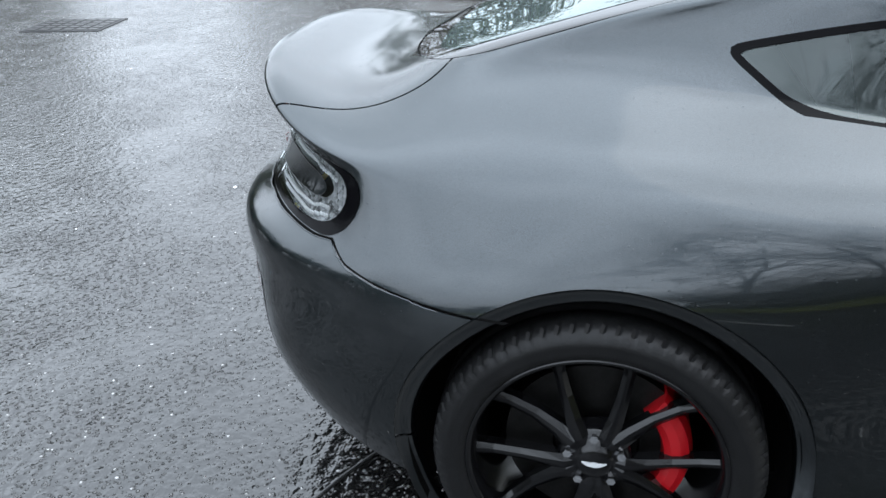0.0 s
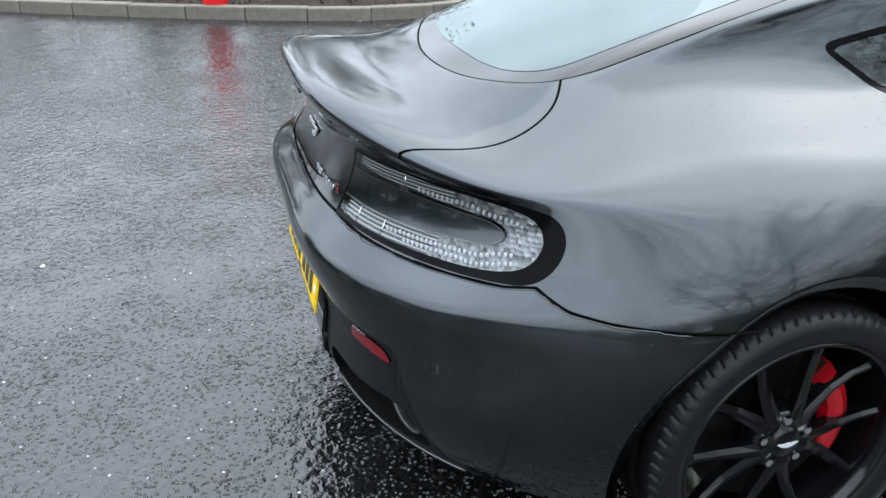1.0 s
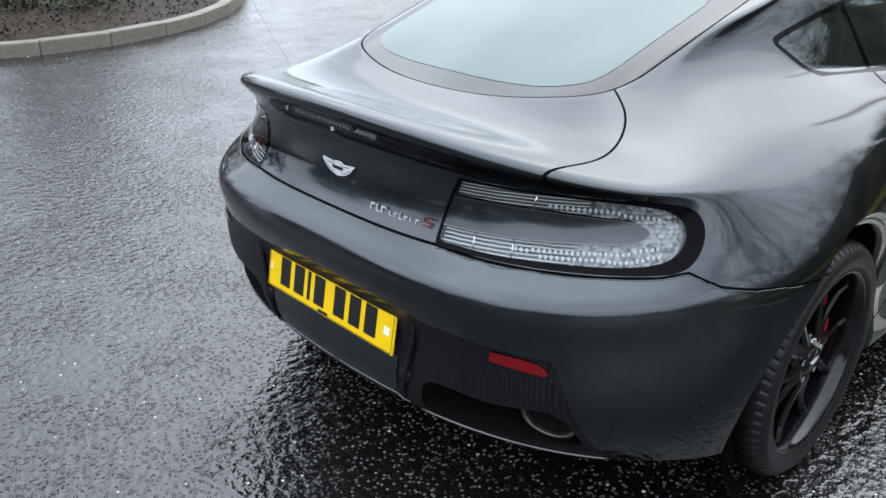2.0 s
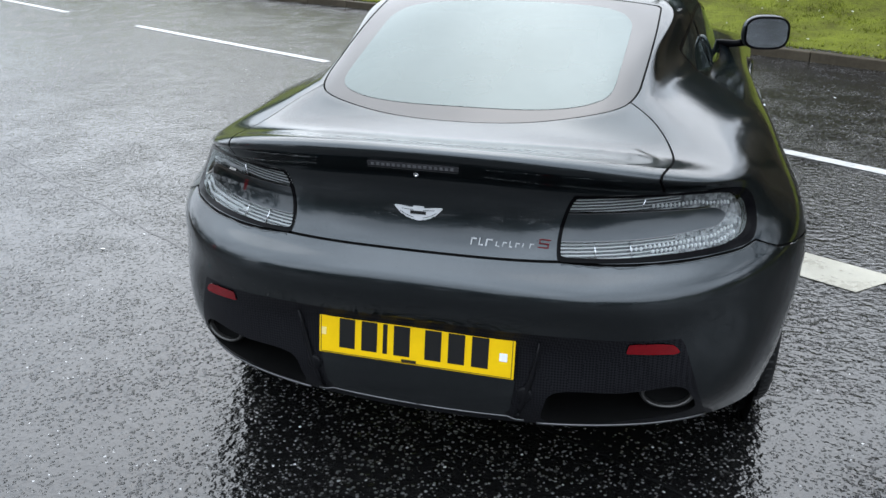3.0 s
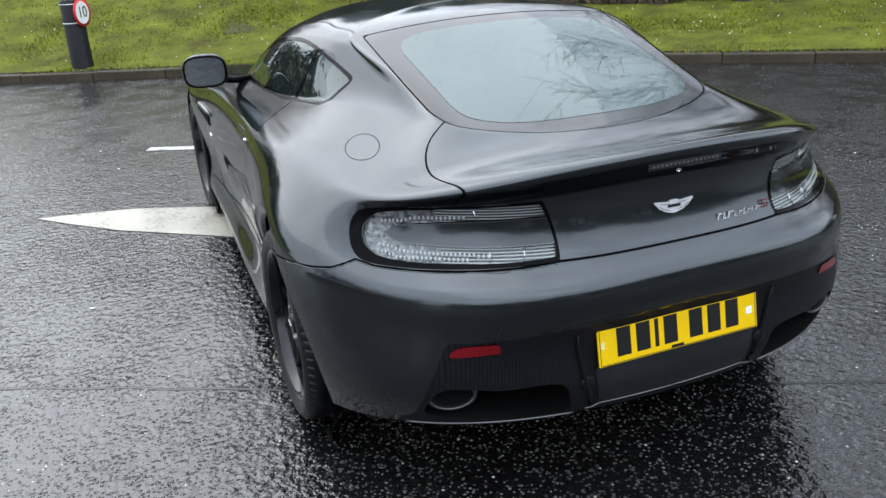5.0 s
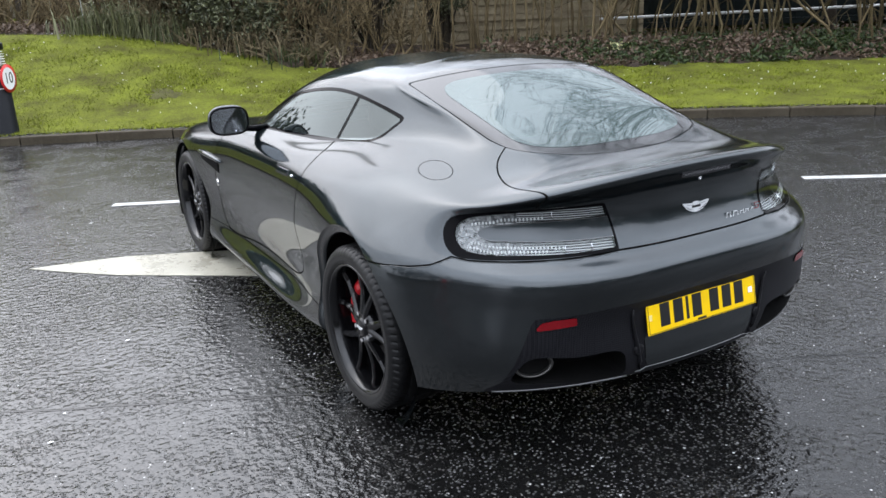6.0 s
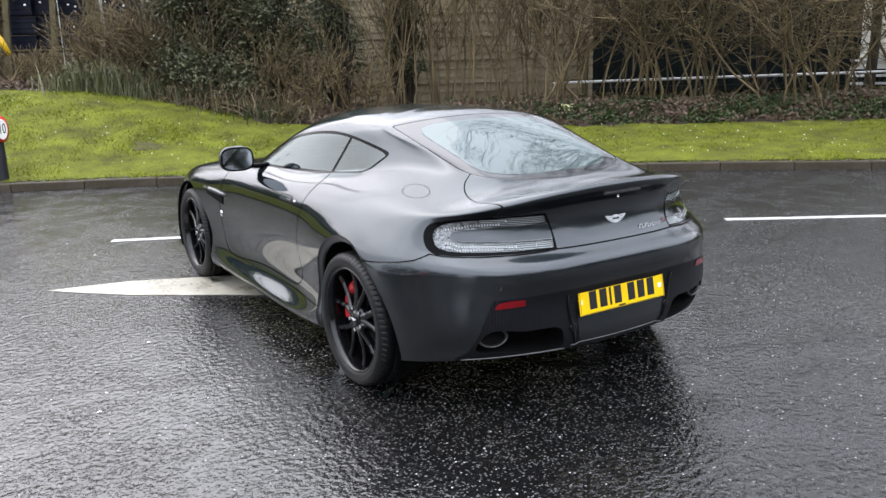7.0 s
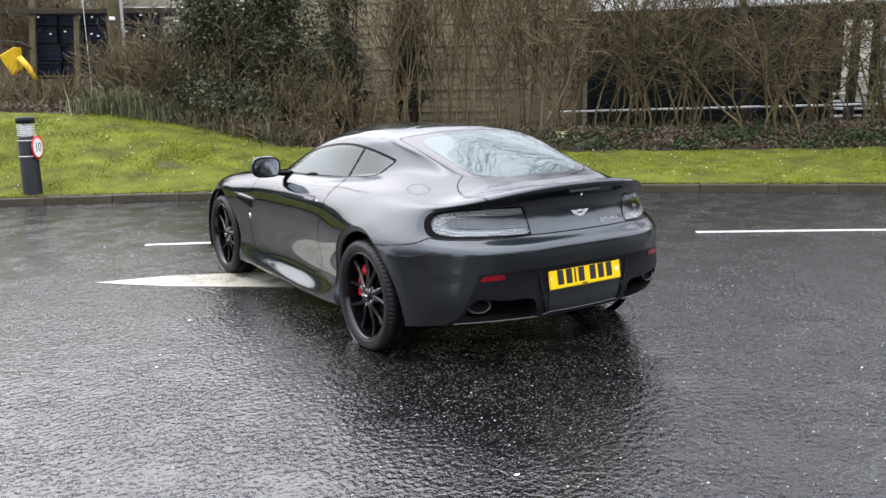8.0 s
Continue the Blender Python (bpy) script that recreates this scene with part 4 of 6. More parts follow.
def build_car():
    car = thing("sports_coupe", "dark grey metallic sports coupe, wet with rain, on the road", "car", (.0107, 0, 0), rz=-.7)
    v0, n0, uv0 = skin()
    parts = {}

    def arch(yc, r):
        def field(v, uv):
            d = np.hypot(v[:, 1] - yc, v[:, 2] - 0.335) - r
            return np.where(v[:, 0] > 0.5, d, FAR)
        return field

    c = Cutter(v0, n0, uv0)
    c.cut(arch(0.0, ARCH_REAR), "hole")
    c.cut(arch(2.6, ARCH_FRONT), "hole")
    whole = lambda tg: tg == "body"
    c.cut(arch(0.0, ARCH_REAR + .034), "band_rear", whole)
    c.cut(arch(2.6, ARCH_FRONT + .030), "band_front", whole)
    # glass
    c.cut(lambda v, uv: np.where((v[:, 0] > .4) & (uv[:, 1] > 9.2), polygon_distance(side_view(v), SIDE_GLASS), FAR), "side_trim", whole)
    c.cut(lambda v, uv: np.where((v[:, 0] > .4) & (uv[:, 1] > 9.2), polygon_distance(side_view(v), SIDE_GLASS) + .014, FAR), "side_glass", lambda tg: tg == "side_trim")
    bline = [(.50, 1.25), (.555, 1.146), (.645, .945), (.69, .85)]
    c.groove(side_view, bline, lambda v, uv: v[:, 0] > .4, "side_trim", lambda tg: tg == "side_glass", .008)
    c.cut(lambda v, uv: np.where(v[:, 0] > .4, v[:, 1] - (.555 + (1.146 - v[:, 2]) * .45), FAR), "quarter_glass", lambda tg: tg == "side_glass")
    c.cut(lambda v, uv: np.where(uv[:, 1] > 9.2, polygon_distance(top_view(v), REAR_GLASS), FAR), "gap_glass", whole)
    c.cut(lambda v, uv: np.where(uv[:, 1] > 9.2, polygon_distance(top_view(v), REAR_GLASS) + .005, FAR), "frit", lambda tg: tg == "gap_glass")

    def clear(v, uv):
        d = polygon_distance(top_view(v), REAR_GLASS)
        q = np.maximum(np.abs(v[:, :2] - (0, -.118)) - (.425 - .16, .352 - .16), 0)
        e, f = d + .034, np.hypot(q[:, 0], q[:, 1]) - .16
        return np.where(uv[:, 1] > 9.2, .5 * (e + f + np.sqrt((e - f) ** 2 + .0036)), FAR)
    c.cut(clear, "rear_glass", lambda tg: tg == "frit")
    c.cut(lambda v, uv: np.where((uv[:, 1] > 9.2), polygon_distance(top_view(v), WIND_GLASS), FAR), "windscreen", whole)
    # tail lamps, bumper, diffuser
    rear = lambda v, uv: (v[:, 1] < .03) & (uv[:, 1] < 7.6)
    c.cut(lambda v, uv: np.where(rear(v, uv), polygon_distance(wrap_view(v), LAMP), FAR), "lamp_housing", whole)
    c.cut(lambda v, uv: np.where(rear(v, uv), polygon_distance(wrap_view(v), LENS), FAR), "lamp_lens", lambda tg: tg == "lamp_housing")
    c.cut(lambda v, uv: np.where(rear(v, uv), polygon_distance(wrap_view(v), TONGUE) - .0013, FAR), "lamp_edge", lambda tg: tg == "lamp_lens")
    c.cut(lambda v, uv: np.where(rear(v, uv), polygon_distance(wrap_view(v), TONGUE), FAR), "lamp_tongue", lambda tg: tg == "lamp_edge")
    c.groove(wrap_view, BUMPER_LINE, rear, "gap_bumper", lambda tg: tg in ("body", "band_rear"), .0027)
    low = lambda v, uv: np.where((v[:, 1] < .03), v[:, 2] - np.interp(wrap_view(v)[:, 0], [p[0] for p in BUMPER_LINE], [p[1] for p in BUMPER_LINE]), FAR)
    c.cut(lambda v, uv: np.where((v[:, 1] < .02), low(v, uv), FAR), "bumper", whole)
    c.cut(lambda v, uv: np.where(rear(v, uv), polygon_distance(wrap_view(v), DIFFUSER), FAR), "diffuser", lambda tg: tg == "bumper")
    c.cut(lambda v, uv: np.where(rear(v, uv), polygon_distance(wrap_view(v), LOWER_PANEL), FAR), "lower_panel", lambda tg: tg == "diffuser")
    c.cut(lambda v, uv: np.where(rear(v, uv), polygon_distance(wrap_view(v), REFLECTOR), FAR), "red_reflector", lambda tg: tg in ("bumper", "diffuser"))
    c.cut(lambda v, uv: np.where(rear(v, uv), polygon_distance(wrap_view(v), OPENING), FAR), "opening", lambda tg: tg in ("bumper", "diffuser"))
    # boot lid
    c.groove(top_view, BOOT_LINE, lambda v, uv: uv[:, 1] > 6.0, "gap_boot", whole)

    def boot(v, uv):
        outline = np.vstack([BOOT_LINE, [(.53, -.80), (.2, -1.0), (-.3, -1.0), (-.3, -.3), (.3, -.3)]])
        d = polygon_distance(top_view(v), outline)
        inner = v[:, 0] - np.interp(v[:, 2], [.745, .893, .905], [.353, .392, .55])
        return np.where(uv[:, 1] > 6.6, d, np.where((uv[:, 0] > 9) & (v[:, 2] > .744), inner, FAR))
    c.cut(boot, "boot_lid", whole)
    # doors
    c.groove(side_view, DOOR_LINE, lambda v, uv: v[:, 0] > .5, "gap_door", whole, .004)
    c.cut(lambda v, uv: np.where(v[:, 0] > .5, polygon_distance(side_view(v), DOOR_LINE), FAR), "door", whole)
    c.groove(side_view, SILL_LINE, lambda v, uv: v[:, 0] > .5, "gap_sill", whole, .002)
    for side in (1, -1):
        if side < 0:
            c = c.copy()
            flap = lambda v: np.hypot((v[:, 0] - .662) / .046, (v[:, 1] + .225) / .098) - 1
            c.cut(lambda v, uv: np.where(uv[:, 1] > 5, flap(v), FAR), "gap_flap", whole)
            c.cut(lambda v, uv: np.where(uv[:, 1] > 5, flap(v) + .045, FAR), "fuel_flap", lambda tg: tg == "gap_flap")
        parts[side] = c

    # panels across both sides
    def both(name, tag, mat, label="", offset=0.0):
        vs, fs, ns, middle = [], [], [], {}
        for side in (1, -1):
            a, b, n = parts[side].take(tag, offset, side)
            at = []
            for p, q in zip(a, n):
                key = (round(float(p[1]), 5), round(float(p[2]), 5)) if abs(p[0]) < 1e-5 else None
                if key is not None and key in middle:
                    at.append(middle[key])
                    continue
                if key is not None:
                    middle[key] = len(vs)
                at.append(len(vs))
                vs.append(p)
                ns.append(q)
            fs += [[at[i] for i in f] for f in b]
        return part(name, mesh_of(name, vs, fs, mat, True, ns), car, label)

    def each(name, tag, mat, label="", offset=0.0, sides=(1, -1)):
        made = []
        for side in sides:
            vs, fs, ns = parts[side].take(tag, offset, side)
            made.append(part(name, mesh_of(name, vs, fs, mat, True, ns), car, label))
        return made

    both("body_shell", "body", M_PAINT)
    both("rear_bumper", "bumper", M_PAINT)
    both("boot_lid", "boot_lid", M_PAINT)
    both("rear_diffuser", "diffuser", M_CARBON, "black carbon lower panel")
    both("lower_panel", "lower_panel", M_PAINT, "smooth dark panel under the plate", .003)
    both("rear_window", "rear_glass", M_MISTED, "pale misted rear window")
    both("rear_window_border", "frit", M_FRIT, "", -.001)
    both("windscreen", "windscreen", M_GLASS)
    for tag in ("gap_bumper", "gap_glass"):
        both("shut_line", tag, M_VOID, "dark shut line", -.006)
    for tag in ("gap_door", "gap_sill", "gap_boot"):
        each("shut_line", tag, M_VOID, "dark shut line", -.006)
    each("shut_line", "gap_flap", M_VOID, "dark shut line", -.006, (-1,))
    each("door", "door", M_PAINT)
    each("door_window", "side_glass", M_GLASS, "", -.002)
    each("quarter_window", "quarter_glass", M_GLASS, "", -.002)
    each("window_trim", "side_trim", M_BLACK, "black gloss window surround")
    each("fuel_flap", "fuel_flap", M_PAINT, "", 0.0, (-1,))
    housings = each("tail_lamp", "lamp_housing", M_BLACK, "clear tail lamp in a black housing", .0015)
    for side, lamp in zip((1, -1), housings):
        vs, fs, ns = parts[side].take("lamp_tongue", .003, side)
        part("lamp_tongue", mesh_of("lamp_tongue", vs, fs, M_PAINT, True, ns), lamp)
        vs, fs, ns = parts[side].take("lamp_edge", .004, side)
        part("bright_edge", mesh_of("bright_edge", vs, fs, M_BRIGHT, True, ns), lamp, "thin bright line round the tongue")
        vs, fs, ns = parts[side].take("lamp_lens", .002, side)
        lens = part("lens", mesh_of("lens", vs, fs, M_LENS, True, ns), lamp)
        lens.visible_shadow = False
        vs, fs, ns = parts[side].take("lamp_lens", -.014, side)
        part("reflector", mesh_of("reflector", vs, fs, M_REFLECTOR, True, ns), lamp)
    each("rear_reflector", "red_reflector", M_REDLENS, "red reflector", .004)
    # exhaust openings: walls and back of a dark pocket
    for side in (1, -1):
        vs, fs, ns = parts[side].take("opening", 0, side)
        k = len(vs)
        rim = {}
        for f in fs:
            for a, b in zip(f, f[1:] + f[:1]):
                rim[(a, b)] = 1
        back = [(p[0] * .97, p[1] + .13, p[2] + .02) for p in vs]
        faces = [[i + k for i in f] for f in fs]
        faces += [(a, b, b + k, a + k) for a, b in rim if (b, a) not in rim]
        part("exhaust_recess", mesh_of("exhaust_recess", list(vs) + back, faces, M_VOID, False), car)
    # flat flanges round the wheel arches
    for side in (1, -1):
        for tag, yc, r in (("band_rear", 0.0, ARCH_REAR), ("band_front", 2.6, ARCH_FRONT - .004)):
            vs, fs, ns = parts[side].take(tag, 0, 1)
            p = np.array(vs)
            rad = np.hypot(p[:, 1] - yc, p[:, 2] - .335)
            ang = np.arctan2(p[:, 2] - .335, p[:, 1] - yc)
            edge = rad > rad.max() - 2e-3
            order = np.argsort(ang[edge])
            # a clean ring that dips inwards from the wing's edge to the opening
            turns = np.linspace(ang[edge].min(), ang[edge].max(), 90)
            steps = ((1.0, -.0015), (.85, -.006), (.5, -.011), (.12, -.014), (0, -.017), (-.1, -.03))
            ring = [(side * (np.interp(a, ang[edge][order], p[edge, 0][order]) + dx), yc + (r + .034 * k) * math.cos(a), .335 + (r + .034 * k) * math.sin(a)) for a in turns for k, dx in steps]
            m = len(steps)
            quads = [(q * m + k, q * m + k + 1, q * m + m + k + 1, q * m + m + k) for q in range(len(turns) - 1) for k in range(m - 1)]
            part("wheel_arch_flange", mesh_of("wheel_arch_flange", ring, quads if side < 0 else [f[::-1] for f in quads], M_PAINT, True), car)
    return car, parts


car, car_skin = build_car()

# ---- the car's fittings ----
def spoke_mesh(sign):
    """One arm of a forked spoke, from the hub out to the rim, with a raised ridge; it lies in the y-z plane, face to +x."""
    vs, fs = [], []
    steps = [(.030, .017, -.010), (.060, .019, -.004), (.10, .0160, -.012), (.15, .0130, -.020), (.205, .0120, -.020), (.250, .0145, -.010)]
    for r, w, x in steps:
        k = (r - .03) / .22
        a = sign * radians(7 + 12.5 * k ** 0.8)
        ca, sa = math.cos(a), math.sin(a)
        ring = [(x - .034, -w * .8), (x - .006, -w), (x, -w * .35), (x - .001, w * .25), (x - .008, w), (x - .034, w * .8)]
        for px, pw in ring:
            vs.append((px, r * sa + pw * ca, r * ca - pw * sa))
    k = 6
    for i in range(len(steps) - 1):
        for j in range(k):
            fs.append((i * k + j, i * k + (j + 1) % k, (i + 1) * k + (j + 1) % k, (i + 1) * k + j))
    fs.append(tuple(range(k)))
    fs.append(tuple(len(vs) - k + j for j in range(k))[::-1])
    me = mesh_of("spoke", vs, fs, M_RIM, False)
    return me


def tyre_mesh():
    """Round tyre with circumferential grooves, notched shoulders and a rounded sidewall."""
    prof = [(-.125, .250), (-.138, .268), (-.140, .292), (-.128, .317), (-.112, .3265), (-.070, .3305), (-.066, .325), (-.056, .325), (-.052, .3305),
            (-.006, .3315), (-.002, .326), (.010, .326), (.014, .3315), (.052, .3305), (.056, .325), (.066, .325), (.070, .3305), (.112, .3265), (.128, .317),
            (.139, .300), (.1405, .290), (.1375, .280), (.1385, .276), (.1345, .266), (.130, .259), (.122, .252)]
    n = 360
    vs, fs = [], []
    k = len(prof)
    for i in range(n):
        notch = i % 5 == 0
        for q, (x, r) in enumerate(prof):
            a = 2 * math.pi * (i + (.9 if q in (15, 16, 17) else 0)) / n
            rr = r - (.004 if notch and q in (3, 4, 17, 18) else 0)
            vs.append((x, rr * math.sin(a), rr * math.cos(a)))
    for i in range(n):
        j = (i + 1) % n
        for q in range(k - 1):
            fs.append((i * k + q, j * k + q, j * k + q + 1, i * k + q + 1))
    me = mesh_of("tyre", vs, fs, M_RUBBER, True)
    # tread blocks keep their edges
    for i, f in enumerate(me.polygons):
        if i % (k - 1) in (3, 17) and i // (k - 1) % 5 in (0, 4):
            f.use_smooth = False
    return me


def caliper_mesh():
    vs, fs = [], []
    angs = [radians(a) for a in np.linspace(-48, 30, 14)]
    ring = [(-.075, .134), (-.02, .130), (.002, .136), (.010, .150), (.010, .168), (.002, .184), (-.02, .192), (-.075, .190)]
    for i, a in enumerate(angs):
        pinch = 1 - .05 * abs(i - 5.5) / 5.5
        for x, r in ring:
            vs.append((x * (1 if x < 0 else pinch), r * math.cos(a), r * math.sin(a)))
    k = len(ring)
    for i in range(len(angs) - 1):
        for j in range(k):
            fs.append((i * k + j, i * k + (j + 1) % k, (i + 1) * k + (j + 1) % k, (i + 1) * k + j))
    fs.append(tuple(range(k)))
    fs.append(tuple(len(vs) - k + j for j in range(k))[::-1])
    return mesh_of("caliper", vs, fs, M_RED, False)


def wing_badge_mesh(name, w, h, t, mat):
    """A flat winged emblem, as a plain shape: face to -y, middle at the origin."""
    half = [(0, -.50), (.10, -.49), (.20, -.43), (.26, -.44), (.42, -.33), (.48, -.33), (.64, -.13), (.70, -.12), (.84, .12), (.95, .30), (1.0, .42), (.97, .48), (.70, .45), (.36, .38), (.24, .38), (.21, .48), (0, .50)]
    out = half + [(-x, z) for x, z in half[::-1][1:-1]]
    bm = bmesh.new()
    f = bm.faces.new([bm.verts.new((x * w / 2, 0, z * h)) for x, z in out])
    r = bmesh.ops.extrude_face_region(bm, geom=[f])
    bmesh.ops.translate(bm, vec=(0, -t, 0), verts=[v for v in r["geom"] if isinstance(v, bmesh.types.BMVert)])
    return bm_mesh(name, bm, mat)


TYRE, SPOKES, CALIPER = tyre_mesh(), (spoke_mesh(-1), spoke_mesh(1)), caliper_mesh()
RIM_PROFILE = [(.126, .259), (.131, .256), (.131, .252), (.122, .244), (.090, .240), (.02, .234), (-.10, .230), (-.13, .25)]
HUB_PROFILE = [(-.06, .074), (-.020, .074), (-.012, .066), (-.008, .040), (-.002, .036), (.002, .030), (.003, .0)]


def bolt_mesh():
    bm = bmesh.new()
    bmesh.ops.create_cone(bm, cap_ends=True, segments=6, radius1=.0105, radius2=.0095, depth=.016, matrix=Matrix.Rotation(math.pi / 2, 4, "Y"))
    return bm_mesh("wheel_bolt", bm, M_CHROME)


BOLT = bolt_mesh()


def build_wheel(x, y, turn, caliper_turn):
    """A wheel as a part of the car, face outwards."""
    sign = 1 if x > 0 else -1
    rim = part("wheel", lathe(RIM_PROFILE, 72, M_RIM, "wheel"), car, "black forged wheel with forked spokes", pose(x, y, .3305, 0, 0, 0 if sign > 0 else 180))
    part("tyre", TYRE, rim)
    for i in range(5):
        for s in (0, 1):
            part("spoke", SPOKES[s], rim, "", pose(.108, 0, 0, turn + 72 * i))
        part("wheel_bolt", BOLT, rim, "bare steel bolt", pose(.097, .056 * math.sin(radians(turn + 72 * i + 36)) * -1, .056 * math.cos(radians(turn + 72 * i + 36))))
    part("hub_cap", lathe(HUB_PROFILE, 32, M_RIM, "hub_cap"), rim, "", pose(.108, 0, 0))
    part("hub_emblem", wing_badge_mesh("hub_emblem", .050, .012, .002, M_BADGE), rim, "", pose(.111, 0, 0, 0, 0, 90))
    part("brake_disc", lathe([(.02, .05), (.030, .06), (.030, .085), (.038, .088), (.038, .186), (.010, .186), (.010, .05)], 64, M_DISC, "brake_disc", smooth=False), rim)
    part("brake_caliper", CALIPER, rim, "red brake caliper", pose(.062, 0, 0, caliper_turn if sign > 0 else 180 - caliper_turn))
    return rim


for wx, wy, turn, cal in ((.792, 0, -33, 17), (-.792, 0, 63, 17), (.75, 2.6, 25, 170), (-.75, 2.6, 5, 170)):
    build_wheel(wx, wy, turn, cal)


def wheel_well(side, yc, r):
    """Inner arch liner and the rolled lip of the wing."""
    vs, fs = [], []
    n = 36
    for i in range(n + 1):
        a = radians(-25 + 230 * i / n)
        for x, k in ((.885, 1.025), (.60, 1.03), (.50, .6)):
            vs.append((side * x, yc + r * k * math.cos(a), max(.335 + r * k * math.sin(a), .17)))
    for i in range(n):
        for j in range(2):
            fs.append((i * 3 + j, i * 3 + j + 1, i * 3 + j + 4, i * 3 + j + 3))
    part("wheel_arch_liner", mesh_of("wheel_arch_liner", vs, fs, M_VOID, True), car)


for side in (1, -1):
    for yc, r in ((0.0, ARCH_REAR), (2.6, ARCH_FRONT)):
        wheel_well(side, yc, r)


def number_plate():
    """Yellow plate with a thin border; its characters are bars."""
    bm = bmesh.new()
    box(bm, 0, 0, 0, .520, .006, .111, .0025)
    plate = part("number_plate", bm_mesh("number_plate", bm, M_PLATE), car, "yellow number plate with black bars", pose(0, -.884, .4955, -10))
    x = -.206
    for w, gap in ((.050, .011), (.050, .011), (.014, .013), (.050, .033), (.050, .011), (.050, .011), (.050, 0)):
        bm = bmesh.new()
        box(bm, x + w / 2, -.0035, .004, w * .86, .0012, .079)
        part("character_bar", bm_mesh("character_bar", bm, M_PLATEBAR), plate)
        x += w + gap
    for cx, cz, sx, sz in ((0, .0515, .508, .0016), (0, -.0515, .508, .0016), (-.254, 0, .0016, .104), (.254, 0, .0016, .104)):
        bm = bmesh.new()
        box(bm, cx, -.0032, cz, sx, .0008, sz)
        part("plate_border", bm_mesh("plate_border", bm, M_PLATEBAR), plate)
    bm = bmesh.new()
    box(bm, .232, -.0035, 0, .020, .001, .021)
    part("fixing_pad", bm_mesh("fixing_pad", bm, M_PLATEWHITE), plate, "white fixing pad")
    bm = bmesh.new()
    box(bm, -.246, -.0035, .004, .013, .001, .020)
    part("fixing_pad", bm_mesh("fixing_pad", bm, material("faded_yellow_pad", (.75, .60, .22), .4, vary=.05)), plate, "pale yellow fixing pad")
    bm = bmesh.new()
    box(bm, -.012, -.0035, -.0465, .040, .001, .007)
    part("maker_line", bm_mesh("maker_line", bm, M_PLATEBAR), plate)
    return plate


number_plate()


def skin_y(x, z, side=1):
    """How far back the tail's skin stands at a place of the rear view."""
    c = car_skin[side]
    m = (c.uv[:, 0] > 8) & (c.uv[:, 1] < 7.5)
    p = c.v[m]
    d = (p[:, 0] - abs(x)) ** 2 + (p[:, 2] - z) ** 2
    near = np.argsort(d)[:4]
    w = 1 / (d[near] + 1e-7)
    return float((p[near, 1] * w).sum() / w.sum())


def skin_side(y, z, side):
    """Half width of the flank at a place of the side view."""
    c = car_skin[side]
    m = (c.uv[:, 1] < 9) & (c.v[:, 0] > .5)
    p = c.v[m]
    d = (p[:, 1] - y) ** 2 + (p[:, 2] - z) ** 2
    near = np.argsort(d)[:4]
    w = 1 / (d[near] + 1e-7)
    return float((p[near, 0] * w).sum() / w.sum())


def skin_wrap(s, z, side, depth):
    """A point under the tail's skin, by its place in the wrapped rear view."""
    c = car_skin[side]
    m = (c.v[:, 1] < .03) & (c.uv[:, 1] < 7.6)
    q = wrap_view(c.v[m])
    d = (q[:, 0] - s) ** 2 + (q[:, 1] - z) ** 2
    near = np.argsort(d)[:4]
    w = (1 / (d[near] + 1e-7))[:, None]
    p = (c.v[m][near] * w).sum(0) / w.sum()
    n = (c.n[m][near] * w).sum(0) / w.sum()
    p = p - n * depth
    return Vector((side * p[0], p[1], p[2]))


# emblem, model strip, high brake lamp, reversing camera
badge = part("tail_emblem", wing_badge_mesh("tail_emblem", .122, .036, .004, M_BADGE), car, "silver winged emblem", pose(0, skin_y(0, .83) - .002, .83, -4))
bm = bmesh.new()
box(bm, 0, -.0048, .002, .040, .001, .008)
part("emblem_bar", bm_mesh("emblem_bar", bm, M_PLATEBAR), badge)
for sx in (-1, 1):
    for fx, fz, ln, tilt in ((.018, -.009, .012, 12), (.030, -.005, .014, 22), (.041, .001, .012, 30), (.027, .009, .030, 4)):
        bm = bmesh.new()
        box(bm, 0, -.0046, 0, ln, .0008, .0011)
        part("feather_line", bm_mesh("feather_line", bm, M_SATIN), badge, "", pose(sx * fx, 0, fz, 0, -sx * tilt, 0))
x = .138
for i, (w, h, dz) in enumerate(((.013, .018, 0), (.011, .018, 0), (.017, .018, 0), (.010, .012, -.003), (.010, .012, -.003), (.008, .016, -.001), (.010, .012, -.003), (.011, .015, -.005), (.010, .012, -.003))):
    bm = bmesh.new()
    slant = Matrix(((1, 0, .18, 0), (0, 1, 0, 0), (0, 0, 1, 0), (0, 0, 0, 1)))
    box(bm, 0, 0, 0, w * .22, .003, h, 0, slant)
    box(bm, w * .5, 0, (-.4 if i % 2 else .4) * h, w * .7, .003, h * .16, 0, slant)
    part("model_stroke", bm_mesh("model_stroke", bm, M_BADGE), car, "chrome stroke of the model badge", pose(x, skin_y(x, .778) - .003, .778 + dz, -4))
    x += w + .0062
bm = bmesh.new()
for z, o in ((.010, .004), (0, 0), (-.010, -.004)):
    box(bm, o, 0, z, .024, .002, .0022)
box(bm, -.010, 0, .005, .0025, .002, .010)
box(bm, .010, 0, -.005, .0025, .002, .010)
part("model_stroke", bm_mesh("model_stroke", bm, M_REDLENS), car, "red stroke of the model badge", pose(x + .016, skin_y(x, .782) - .003, .783, -4))
bm = bmesh.new()
box(bm, 0, 0, 0, .225, .014, .014, .002)
